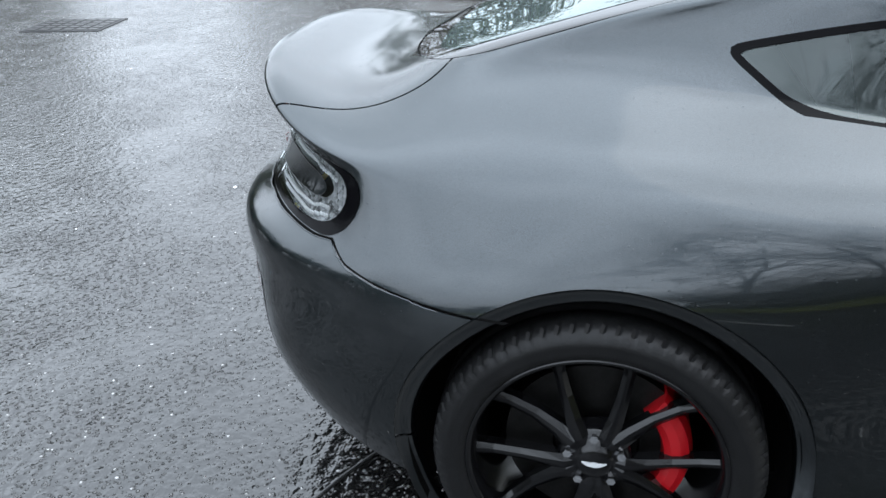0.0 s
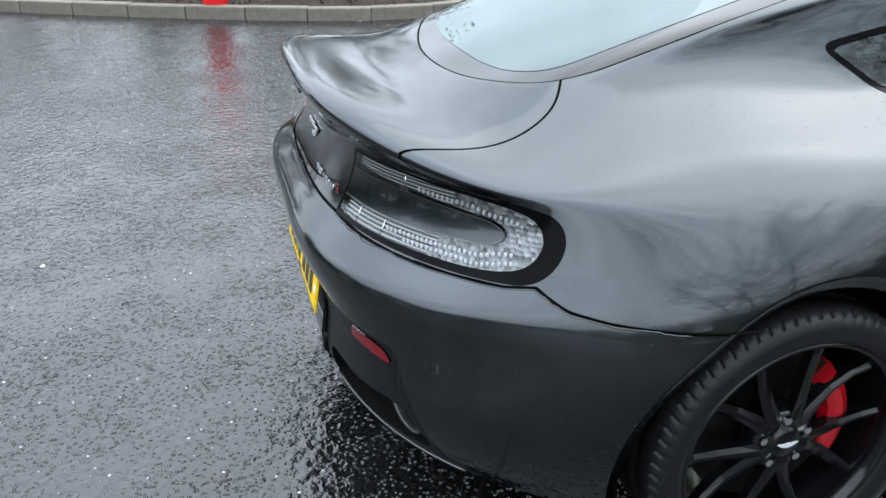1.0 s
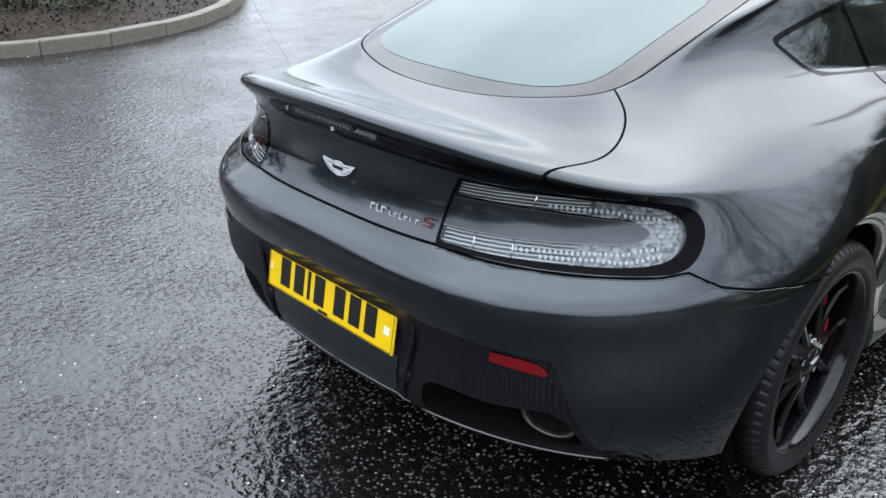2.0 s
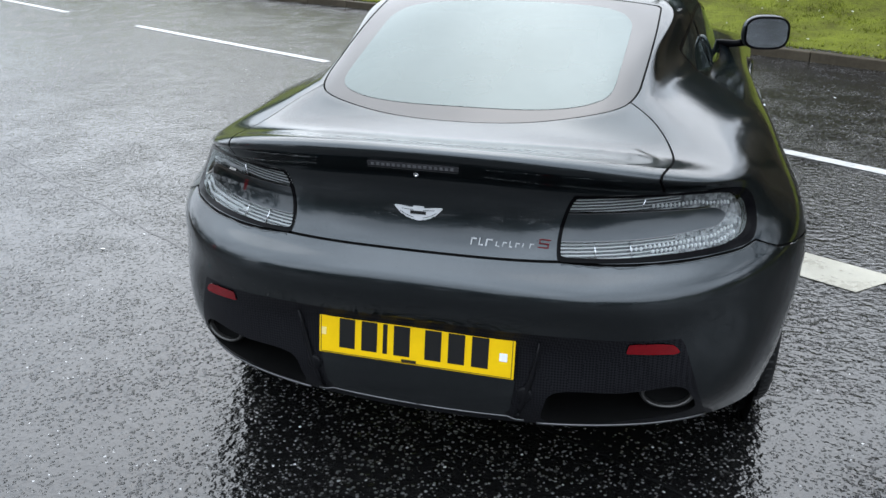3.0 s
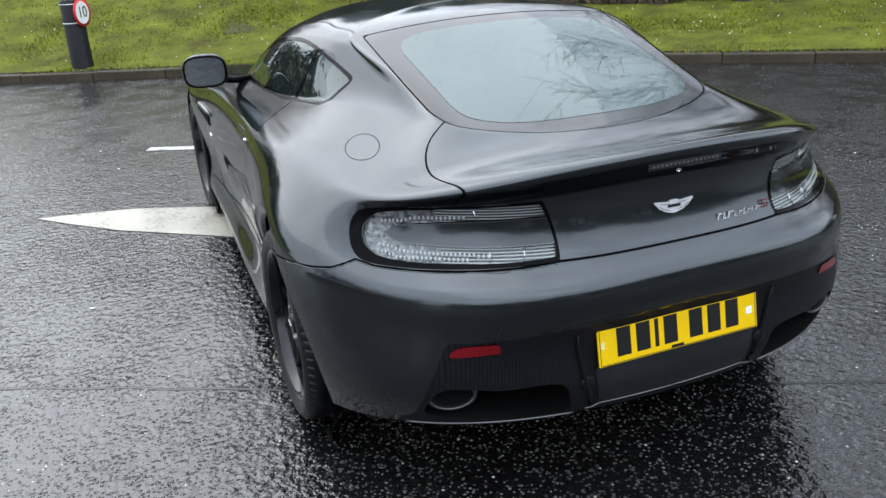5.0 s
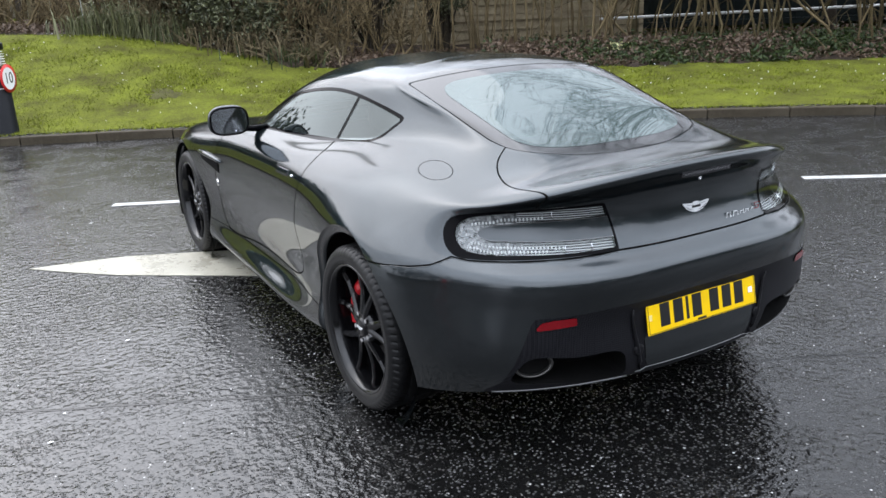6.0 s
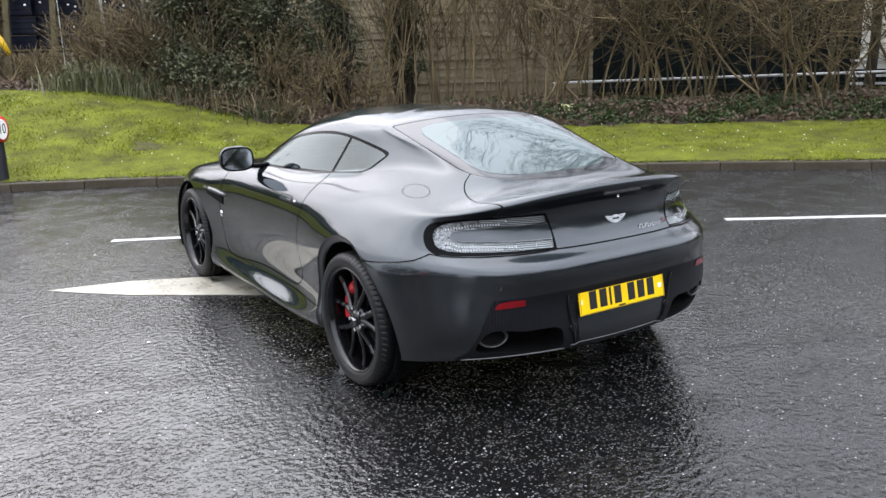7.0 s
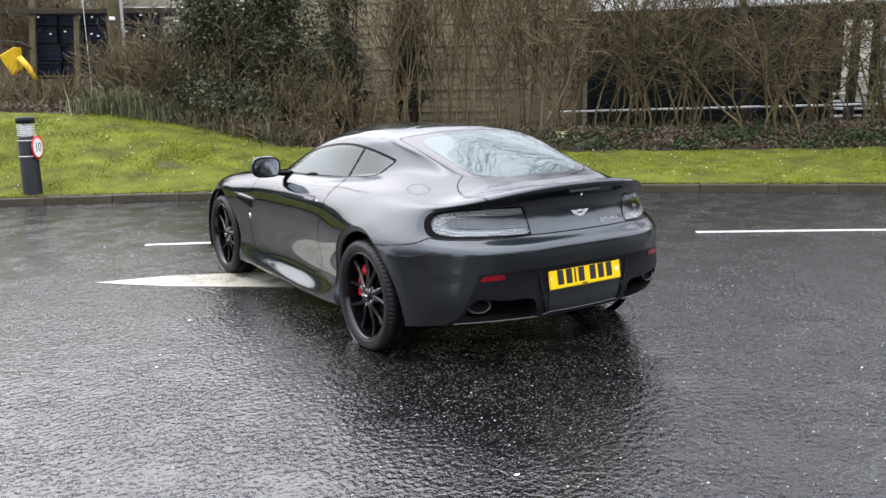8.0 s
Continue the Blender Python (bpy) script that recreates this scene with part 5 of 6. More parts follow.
chmsl = part("high_brake_lamp", bm_mesh("high_brake_lamp", bm, material("smoked_lens", (.022, .022, .024), .18, vary=.15)), car, "slim dark high-level brake lamp", pose(0, skin_y(0, .962) - .001, .962, 16))
for i in range(16):
    bm = bmesh.new()
    box(bm, -.098 + i * .013, -.0075, 0, .0075, .002, .007)
    part("led", bm_mesh("led", bm, material("smoked_led", (.09, .09, .095), .2, vary=.1) if i == 0 else bpy.data.materials["smoked_led"]), chmsl)
bm = bmesh.new()
box(bm, 0, -.0075, -.0078, .222, .003, .0016)
part("lamp_edge", bm_mesh("lamp_edge", bm, M_BRIGHT), chmsl, "thin bright lower edge")
part("boot_camera", lathe([(-.006, .0065), (.002, .0065), (.003, .0045), (.001, .003), (.001, .0)], 20, M_CHROME, "boot_camera", "y"), car, "small round lens", pose(0, skin_y(0, .932) - .001, .932, 0, 0, 180))


def exhaust(side):
    prof = [(0.10, .057), (-.03, .060), (-.044, .058), (-.046, .053), (-.040, .049), (.02, .047), (.09, .045), (.09, 0.0)]
    me = lathe(prof, 40, M_TIP, "exhaust_tip", "y")
    for v in me.vertices:
        v.co.x *= 1.16
        v.co.z *= .70
    tip = part("exhaust_tip", me, car, "oval dull grey exhaust tip", pose(side * .617, -.716, .384, 0, 0, side * 14))
    # black disc near the mouth stands in for the shade inside the pipe
    bore_shade = lathe([(-.030, .0485), (-.026, .046), (-.024, 0)], 40, M_VOID, "bore_shade", "y")
    for v in bore_shade.vertices:
        v.co.x *= 1.16
        v.co.z *= .70
    part("bore_shade", bore_shade, tip, "black disc for the shade inside the pipe")


for side in (1, -1):
    exhaust(side)
    # bright edge of the lower blade
    pts = []
    c = car_skin[side]
    m = (c.uv[:, 1] < .02) & (c.uv[:, 0] > 8.5)
    e = c.v[m]
    s = wrap_view(e)[:, 0]
    order = np.argsort(s)
    for t in np.linspace(.32, .93, 24):
        pts.append((side * np.interp(t, s[order], e[order, 0]), np.interp(t, s[order], e[order, 1]) - .006, np.interp(t, s[order], e[order, 2]) + .004))
    part("blade_edge", tube(pts, .0032, M_BRIGHT, "blade_edge", 6), car, "thin silver edge of the lower blade")
    pts = [(side * np.interp(t, s[order], e[order, 0]), np.interp(t, s[order], e[order, 1]) - .012, np.interp(t, s[order], e[order, 2]) + .022 - .008 * (t > .25)) for t in np.linspace(0, .285, 14)]
    part("blade_edge", tube(pts, .0022, M_BRIGHT, "blade_edge", 6), car, "thin silver edge of the lower blade")
    # rolled upper edge of the bumper, under the lamp and on to the arch
    edge = [skin_wrap(a, np.interp(a, [p[0] for p in BUMPER_LINE], [p[1] for p in BUMPER_LINE]) - .005, side, .0008) for a in np.linspace(.36, 1.50, 70)]
    part("bumper_edge", tube(edge, .0019, M_PAINT, "bumper_edge", 6), car)
    # upright fin between the plate and the outlet
    fin = [(side * fx, skin_y(fx, fz) - .004, fz) for fx, fz in ((.318, .545), (.312, .50), (.302, .45), (.290, .40), (.276, .35), (.268, .318))]
    part("diffuser_fin", tube(fin, .0075, M_SATIN, "diffuser_fin", 8, [.3, .7, 1, 1, 1, .8]), car, "slim black upright fin")
    # towing eye cover
    part("tow_cover", lathe([(-.004, .0), (-.005, .016), (-.002, .020), (.006, .020)], 24, M_SATIN, "tow_cover", "y"), car, "", pose(side * .285, -.878, .395))
    # mirror
    mirror_base = part("door_mirror", bpy.data.meshes.new("door_mirror"), car, "grey door mirror on a black stalk")
    bm = bmesh.new()
    bmesh.ops.create_uvsphere(bm, u_segments=28, v_segments=16, radius=1)
    for v in bm.verts:
        p = v.co
        k = 1.0 if p.y > 0 else .35
        sx = 1 - .12 * max(0, p.z)
        v.co = Vector((math.copysign(abs(p.x) ** .68, p.x) * .105 * sx, p.y * .105 * k, math.copysign(abs(p.z) ** .68, p.z) * .077))
    shell = bm_mesh("door_mirror", bm, M_PAINT, True)
    mirror_base.data = shell
    mirror_base.matrix_local = pose(side * .895, 1.50, .975, 0, 0, side * 8)
    bm = bmesh.new()
    bmesh.ops.create_circle(bm, cap_ends=True, segments=36, radius=1)
    for v in bm.verts:
        p = v.co.copy()
        v.co = Vector((math.copysign(abs(p.x) ** .62, p.x) * .088, -.0375, math.copysign(abs(p.y) ** .62, p.y) * .063))
    r = bmesh.ops.extrude_face_region(bm, geom=bm.faces[:])
    bmesh.ops.translate(bm, vec=(0, .006, 0), verts=[v for v in r["geom"] if isinstance(v, bmesh.types.BMVert)])
    part("mirror_glass", bm_mesh("mirror_glass", bm, material("mirror", (.40, .43, .46), .03, 1.0) if side == 1 else bpy.data.materials["mirror"]), mirror_base)
    part("mirror_rim", tube([(math.copysign(abs(math.cos(a)) ** .62, math.cos(a)) * .093, -.034, math.copysign(abs(math.sin(a)) ** .62, math.sin(a)) * .068) for a in np.linspace(0, 2 * math.pi, 48, endpoint=False)],
                            .006, M_BLACK, "mirror_rim", 6, None, True), mirror_base)
    stalk = tube([(-side * .205, .05, -.062), (-side * .12, .03, -.058), (-side * .05, .02, -.045)], .02, M_BLACK, "mirror_stalk", 10, [1.1, .8, .9])
    part("mirror_stalk", stalk, mirror_base)
    # door handle: flush bar in a shallow recess
    hx = skin_side(.83, .815, side)
    lean = math.degrees(math.atan2(skin_side(.83, .79, side) - skin_side(.83, .84, side), .05))
    bm = bmesh.new()
    box(bm, 0, 0, 0, .012, .150, .026, .004)
    part("door_handle", bm_mesh("door_handle", bm, M_PAINT), car, "flush door handle", pose(side * (hx + .001), .83, .815, 0, side * -lean, 0))
    bm = bmesh.new()
    box(bm, 0, 0, 0, .008, .168, .040, .003)
    part("handle_recess", bm_mesh("handle_recess", bm, M_SATIN), car, "", pose(side * hx, .83, .815, 0, side * -lean, 0))
    part("key_barrel", lathe([(-.004, .007), (.004, .007), (.005, .0)], 16, M_CHROME, "key_barrel", "x"), car, "", pose(side * (skin_side(.70, .81, side) + .001), .70, .81, 0, 0, 0 if side > 0 else 180))
    # side vent with its strake
    vx = skin_side(2.05, .69, side)
    bm = bmesh.new()
    box(bm, 0, 0, 0, .014, .28, .055, .006, Matrix(((1, 0, 0, 0), (0, 1, 0, 0), (0, .18, 1, 0), (0, 0, 0, 1))))
    toe = math.degrees(math.atan2(skin_side(2.17, .69, side) - skin_side(1.91, .69, side), .26))
    part("side_vent", bm_mesh("side_vent", bm, M_VOID), car, "dark air vent in the front wing", pose(side * (vx - .001), 2.04, .682, 0, 0, -side * toe))
    part("vent_strake", tube([(side * (skin_side(q, .71, side) + .006), q, .700 + .06 * (q - 1.84)) for q in (2.20, 2.10, 2.0, 1.9, 1.84)], .015, M_PAINT, "vent_strake", 8, [.6, 1, 1, .8, .3]), car, "grey strake across the vent")
    part("wing_lamp", lathe([(.003, .0), (.004, .014), (.0, .020), (-.01, .020)], 16, M_CHROME, "wing_lamp", "x"), car, "small clear side lamp", pose(side * (skin_side(1.97, .565, side) + .002), 1.97, .565, 0, 0, 0 if side > 0 else 180))
    # tail lamp insides
    lamp = [o for o in car.children if o.name.startswith("tail_lamp")][0 if side > 0 else 1]
    bm = bmesh.new()
    bmesh.ops.create_icosphere(bm, subdivisions=1, radius=.0041)
    for v in bm.verts:
        v.co.z *= 1.5
    bead = bm_mesh("led", bm, M_LED, True)
    for i in range(20):
        s = .70 + i * .0165
        part("led", bead, lamp, "bright small led", Matrix.Translation(skin_wrap(s, np.interp(s, [.7, .88, .97, 1.02], [.858, .850, .840, .834]), side, .004)))
    for i in range(26):
        s = .60 + i * .0165
        part("led", bead, lamp, "bright small led", Matrix.Translation(skin_wrap(s, np.interp(s, [.6, .9, .97, 1.02], [.766, .769, .776, .783]), side, .004)))
    for i in range(22):
        s = .672 + i * .0165
        part("led", bead, lamp, "bright small led", Matrix.Translation(skin_wrap(s, np.interp(s, [.6, .9, .97, 1.02], [.756, .757, .762, .768]), side, .005)))
    for s0, z0, s1, z1 in ((.66, .878, .653, .848), (.475, .750, .487, .783), (.585, .749, .592, .782)):
        part("lens_divider", tube([skin_wrap(s0, z0, side, -.003), skin_wrap(s1, z1, side, -.003)], .0014, M_CHROME, "lens_divider", 5), lamp, "thin bright divider")


# underside
bm = bmesh.new()
box(bm, 0, 1.35, .29, 1.10, 3.7, .10, .02)
box(bm, 0, 1.30, .215, 1.62, 1.70, .10, .02)
part("underbody", bm_mesh("underbody", bm, M_VOID), car)


# ---- cabin ----
def seat(x):
    bm = bmesh.new()
    box(bm, 0, 0, .30, .50, .52, .20, .06)
    base = part("car_seat", bm_mesh("car_seat", bm, M_LEATHER, True), car, "black leather bucket seat", pose(x, 1.12, .10))
    bm = bmesh.new()
    box(bm, 0, 0, .30, .48, .14, .60, .06)
    back = part("seat_back", bm_mesh("seat_back", bm, M_LEATHER, True), base, "", pose(0, -.25, .34, 16))
    bm = bmesh.new()
    box(bm, 0, 0, .0, .25, .10, .17, .04)
    part("headrest", bm_mesh("headrest", bm, M_LEATHER, True), base, "", pose(0, -.45, 1.0 - .06, 12))


seat(.36)
seat(-.36)
bm = bmesh.new()
box(bm, 0, 1.0, .22, 1.5, 2.6, .04)
part("cabin_floor", bm_mesh("cabin_floor", bm, M_VOID), car)
bm = bmesh.new()
box(bm, 0, 0, 0, 1.30, .42, .20, .06)
part("dashboard", bm_mesh("dashboard", bm, M_LEATHER, True), car, "", pose(0, 1.78, .80))
bm = bmesh.new()
box(bm, 0, 0, 0, 1.10, .95, .04, .015)
part("parcel_shelf", bm_mesh("parcel_shelf", bm, M_LEATHER, True), car, "", pose(0, -.02, .83, 4))
part("steering_wheel", tube([(.36 + .18 * math.cos(a), 1.50 - .06 * math.sin(a), .86 + .17 * math.sin(a)) for a in np.linspace(0, 2 * math.pi, 32, endpoint=False)], .016, M_LEATHER, "steering_wheel", 8, None, True), car)

# ---- plants ----
class Twigs:
    """Collects thin tapering rods into one mesh."""

    def __init__(self, sides=3):
        self.v, self.f, self.sides = [], [], sides

    def rod(self, p, q, r0, r1):
        d = q - p
        if d.length < 1e-6:
            return
        a = d.orthogonal().normalized()
        b = d.cross(a).normalized()
        base = len(self.v)
        n = self.sides
        for c, r in ((p, r0), (q, r1)):
            for s in range(n):
                w = 2 * math.pi * s / n
                self.v.append(c + (a * math.cos(w) + b * math.sin(w)) * r)
        for s in range(n):
            z = (s + 1) % n
            self.f.append((base + s, base + z, base + n + z, base + n + s))

    def stem(self, rng, p, d, length, r, depth, fork=3, bend=.25, droop=0.0, up=.0, shrink=.62, minr=.0022, fine=None):
        """A bent shoot that carries side shoots."""
        k = 5 if depth > 0 else 3
        d = d.normalized()
        for i in range(k):
            d = (d + Vector((rng.uniform(-bend, bend), rng.uniform(-bend, bend), rng.uniform(-bend, bend) - droop + up))).normalized()
            q = p + d * (length / k)
            r1 = max(minr, r * (1 - .55 * (i + 1) / k))
            self.rod(p, q, max(minr, r * (1 - .55 * i / k)), r1)
            p = q
            if depth > 0 and i > 0:
                for _ in range(fork):
                    if rng.random() < .75:
                        side = (d + Vector((rng.uniform(-1, 1), rng.uniform(-1, 1), rng.uniform(-.5, .8))) * .8).normalized()
                        (fine or self).stem(rng, p, side, length * shrink * rng.uniform(.6, 1.1), r1 * .6, depth - 1, fork, bend, droop, up, shrink, minr)
        return p

    def mesh(self, name, mat):
        return mesh_of(name, self.v, self.f, mat, True)


class Leaves:
    """Collects small folded leaves into one mesh."""

    def __init__(self):
        self.v, self.f = [], []

    def leaf(self, rng, p, size, hang=0.0):
        d = Vector((rng.uniform(-1, 1), rng.uniform(-1, 1), rng.uniform(-.7, .7) - hang)).normalized()
        a = d.orthogonal().normalized()
        a = (Matrix.Rotation(rng.uniform(0, 6.28), 3, d) @ a)
        up = d.cross(a) * size * .15
        b = len(self.v)
        self.v += [p, p + d * size * .5 + a * size * .3 + up, p + d * size, p + d * size * .5 - a * size * .3 + up]
        self.f += [(b, b + 1, b + 2), (b, b + 2, b + 3)]

    def blade(self, rng, p, length, width, out):
        t = rng.uniform(0, 6.28)
        o = Vector((math.cos(t), math.sin(t), 0))
        s = Vector((-o.y, o.x, 0)) * width
        b = len(self.v)
        m = p + o * out * .35 + Vector((0, 0, length * .65))
        e = p + o * out + Vector((0, 0, length * rng.uniform(.55, .95)))
        self.v += [p - s, p + s, m + s * .8, m - s * .8, e]
        self.f += [(b, b + 1, b + 2, b + 3), (b + 3, b + 2, b + 4)]

    def mesh(self, name, mat):
        return mesh_of(name, self.v, self.f, mat, False)


def kerb_place(a, d, sink=.03):
    x, y = by_kerb(a, d)
    return Vector((x, y, float(bank(a, d)) - sink))


def bare_shrub(seed, a, d, height, spread, stems, label, mat=None, depth=2, fork=2, bend=.22, droop=.0, group="bare shrubs along the verge"):
    rng = random.Random(seed)
    at = kerb_place(a, d)
    ob = thing("bare_shrub", label, "shrub", at, group)
    tw = Twigs()
    for _ in range(stems):
        st = Twigs(5)
        p = Vector((rng.gauss(0, spread * .3), rng.gauss(0, spread * .3), 0))
        dr = Vector((rng.gauss(0, .35) * spread / max(height, .5), rng.gauss(0, .35) * spread / max(height, .5), 1))
        st.stem(rng, p, dr, height * rng.uniform(.6, 1.05), rng.uniform(.012, .026), depth, fork, bend, droop, 0, .62, .0052, tw)
        part("stem", st.mesh("stem", mat or M_TWIG), ob)
    tagged(part("twig_tangle", tw.mesh("twigs", mat or M_TWIG), ob), kind="stuff")
    return ob


def evergreen(seed, a, d, height, width, count, label, size=.075, mat=None, low=.15):
    """A dense dark bush: stems with clumps of small leaves, uneven in outline."""
    rng = random.Random(seed)
    at = kerb_place(a, d)
    tw, lv = Twigs(4), Leaves()
    clumps = []
    for _ in range(44):
        h = rng.uniform(low, 1) * height
        w = width * (1 - .55 * (h / height) ** 2) * rng.uniform(.2, 1)
        t = rng.uniform(0, 6.28)
        c = Vector((math.cos(t) * w, math.sin(t) * w, h))
        clumps.append((c, rng.uniform(.22, .50) * width))
        p = Vector((rng.uniform(-.1, .1), rng.uniform(-.1, .1), 0))
        mid = p.lerp(c, .5) + Vector((rng.uniform(-.15, .15), rng.uniform(-.15, .15), .1))
        tw.rod(p, mid, .04, .025)
        tw.rod(mid, c, .025, .008)
    for _ in range(count):
        c, r = rng.choice(clumps)
        p = c + Vector((rng.gauss(0, 1), rng.gauss(0, 1), rng.gauss(0, 1))) * r * .55
        if p.z > .02:
            lv.leaf(rng, p, size * rng.uniform(.6, 1.3), .3)
    ob = thing("evergreen_bush", label, "bush", at, "evergreens in the hedge")
    tagged(part("branch_work", tw.mesh("branches", M_BARK), ob), kind="stuff")
    tagged(part("foliage", lv.mesh("leaves", mat or M_LEAF), ob), kind="stuff")
    return ob


def bare_tree(seed, a, d, height, r, label, place=None, depth=3, spread=.75):
    rng = random.Random(seed)
    at = place or kerb_place(a, d, .1)
    trunk, br = Twigs(8), Twigs(3)
    p, dr = Vector((0, 0, 0)), Vector((rng.uniform(-.08, .08), rng.uniform(-.08, .08), 1)).normalized()
    k = 9
    for i in range(k):
        dr = (dr + Vector((rng.uniform(-.10, .10), rng.uniform(-.10, .10), .05))).normalized()
        q = p + dr * height * .8 / k
        trunk.rod(p, q, r * (1 - .85 * i / k), r * (1 - .85 * (i + 1) / k))
        p = q
        if i >= 2:
            for _ in range(3):
                t = rng.uniform(0, 6.28)
                side = Vector((math.cos(t) * spread, math.sin(t) * spread, rng.uniform(.25, .9)))
                br.stem(rng, p, side, height * rng.uniform(.22, .36), r * .42 * (1 - .6 * i / k), depth, 2, .20, 0, .03, .58, .004)
    ob = thing("bare_tree", label, "tree", at, "bare trees behind the hedge")
    part("trunk", trunk.mesh("trunk", M_BARK), ob)
    tagged(part("branch_work", br.mesh("branches", M_BARK), ob), kind="stuff")
    return ob


# tall leafless trees over the hedge
for i, (a, d, h, r) in enumerate(((6.6, 6.6, 12, .10), (8.4, 6.8, 13.5, .11), (10.0, 6.9, 13, .11))):
    bare_tree(60 + i, a, d, h, r, "tall leafless tree with fine dark branches")
# hedge, left to right
for i in range(5):
    bare_shrub(100 + i, -7.4 + i * .62, 5.0 + .3 * (i % 2), .7, .8, 26, "low tangled brown shrub at the grass edge", M_TWIG, 1, 2, .35)
for i in range(6):
    bare_shrub(120 + i, -4.4 + i * .34, 4.9 - .2 * (i % 3), 1.15 + .08 * i, .9, 16, "dry brown shrub with dead stalks", M_DRY if i % 2 else M_TWIG, 2, 2, .28)
for i in range(7):
    bare_shrub(140 + i, -3.7 + i * .42, float(grass_edge(-3.7 + i * .42)) + .30, .46 + .08 * (i % 2), .7, 24, "low heap of dead stems", M_DRY, 1, 2, .4, .05)
evergreen(21, -2.6, 4.6, 3.6, 1.15, 36000, "tall dark evergreen bush with small glossy leaves", .066, None, .05)
evergreen(22, -1.6, 4.9, 3.5, .95, 26000, "dark evergreen climbing over old stems", .066, None, .05)
evergreen(23, -.55, 5.2, 3.4, .6, 12000, "old stem clad in dark ivy", .05, M_LEAF)
evergreen(24, .55, 5.6, 3.4, .5, 8000, "old stem clad in dark ivy", .05, M_LEAF)
for i in range(7):
    bare_shrub(160 + i, .3 + i * .46, 4.6 + .5 * (i % 3), 3.2 + .3 * (i % 2), .8, 7, "tall brown multi-stemmed shrub, leafless", M_TWIG, 2, 2, .14)
for i in range(12):
    bare_shrub(190 + i, 3.2 + i * .52, 4.5 + .8 * (i % 2), 3.0 + .3 * (i % 3), 1.3, 8, "tangled leafless shrub with arching twigs", M_TWIGDARK if i % 3 else M_TWIG, 2, 2, .34, .06)
for i in range(5):
    bare_shrub(180 + i, -1.9 + i * .45, 3.9 + .3 * (i % 2), .8 + .3 * (i % 2), .8, 8, "bare brown shrub in front of the evergreens", M_TWIG, 2, 2, .3)
for i in range(6):
    bare_shrub(260 + i, -9.5 + i * .6, 10.6, 3.4, 1.2, 15, "tangled leafless shrub at the back of the yard", M_TWIG, 2, 2, .25, .03)
for i in range(8):
    bare_shrub(220 + i, 9.6 + i * 1.1, 5.0, 3.0, 1.3, 14, "tangled leafless shrub with arching twigs", M_TWIGDARK, 2, 2, .3, .05)


def strap_plant(seed, a, d, n, length, mat, label, width=.008, name="strap_leaf_plant", cat="plant", spread=.25):
    rng = random.Random(seed)
    lv = Leaves()
    for _ in range(n):
        lv.blade(rng, Vector((rng.gauss(0, spread), rng.gauss(0, spread), 0)), length * rng.uniform(.6, 1.15), width, length * rng.uniform(.2, .8))
    ob = thing(name, label, cat, kerb_place(a, d), "leafy clumps at the hedge foot")
    tagged(part("foliage", lv.mesh("leaves", mat), ob), kind="stuff")


for i in range(5):
    strap_plant(300 + i, -4.75 + i * .33, 4.15 + .12 * (i % 2), 170, .50 + .09 * (i * 3 % 4), M_STRAP, "clump of green strap leaves", .009)
for i in range(7):
    strap_plant(320 + i, -3.5 + i * .34, float(grass_edge(-3.5 + i * .34)) + .15 + .12 * (i % 3), 90, .42, M_DRY if i % 2 else M_IVY, "clump of pale dry grass")


def ground_cover():
    """Ivy, leaf litter and fallen sticks along the hedge foot."""
    rng = random.Random(9)
    ivy, litter, st = Leaves(), Leaves(), Twigs()
    for _ in range(26000):
        a = rng.uniform(1.2, 12)
        d = float(grass_edge(a)) + .12 * noise.noise(Vector((a * 2.3, 0, 5))) + abs(rng.gauss(0, 1.25))
        p = kerb_place(a, d, 0) + Vector((0, 0, rng.uniform(0, .30) * min(1, (d - 2.95))))
        (ivy if noise.noise(Vector((a * .9, d, 0))) + rng.uniform(-.35, .35) > .02 else litter).leaf(rng, p, rng.uniform(.05, .10))
    for _ in range(11000):
        a = rng.uniform(-8, 2)
        d = float(grass_edge(a)) + .1 + abs(rng.gauss(0, .9))
        litter.leaf(rng, kerb_place(a, d, 0) + Vector((0, 0, rng.uniform(0, .15))), rng.uniform(.04, .09))
    for _ in range(420):
        a = rng.uniform(-7, 11)
        p = kerb_place(a, (3.5 if a > 1 else 4.6) + rng.uniform(0, 1.8), 0)
        st.stem(rng, p, Vector((rng.uniform(-1, 1), rng.uniform(-1, 1), rng.uniform(0, .8))), rng.uniform(.3, .9), .007, 0)
    tagged(new("ivy_cover", ivy.mesh("ivy_cover", M_IVY)), "low ivy leaves under the hedge", "ivy", "", "stuff")
    tagged(new("leaf_litter", litter.mesh("leaf_litter", material("dead_leaves", (.05, .032, .02), .6, second=(.13, .085, .055), scale=5, island=.8))), "brown dead leaves under the hedge", "leaf litter", "", "stuff")
    tagged(new("fallen_sticks", st.mesh("fallen_sticks", M_TWIG)), "fallen sticks under the hedge", "sticks", "", "stuff")


ground_cover()


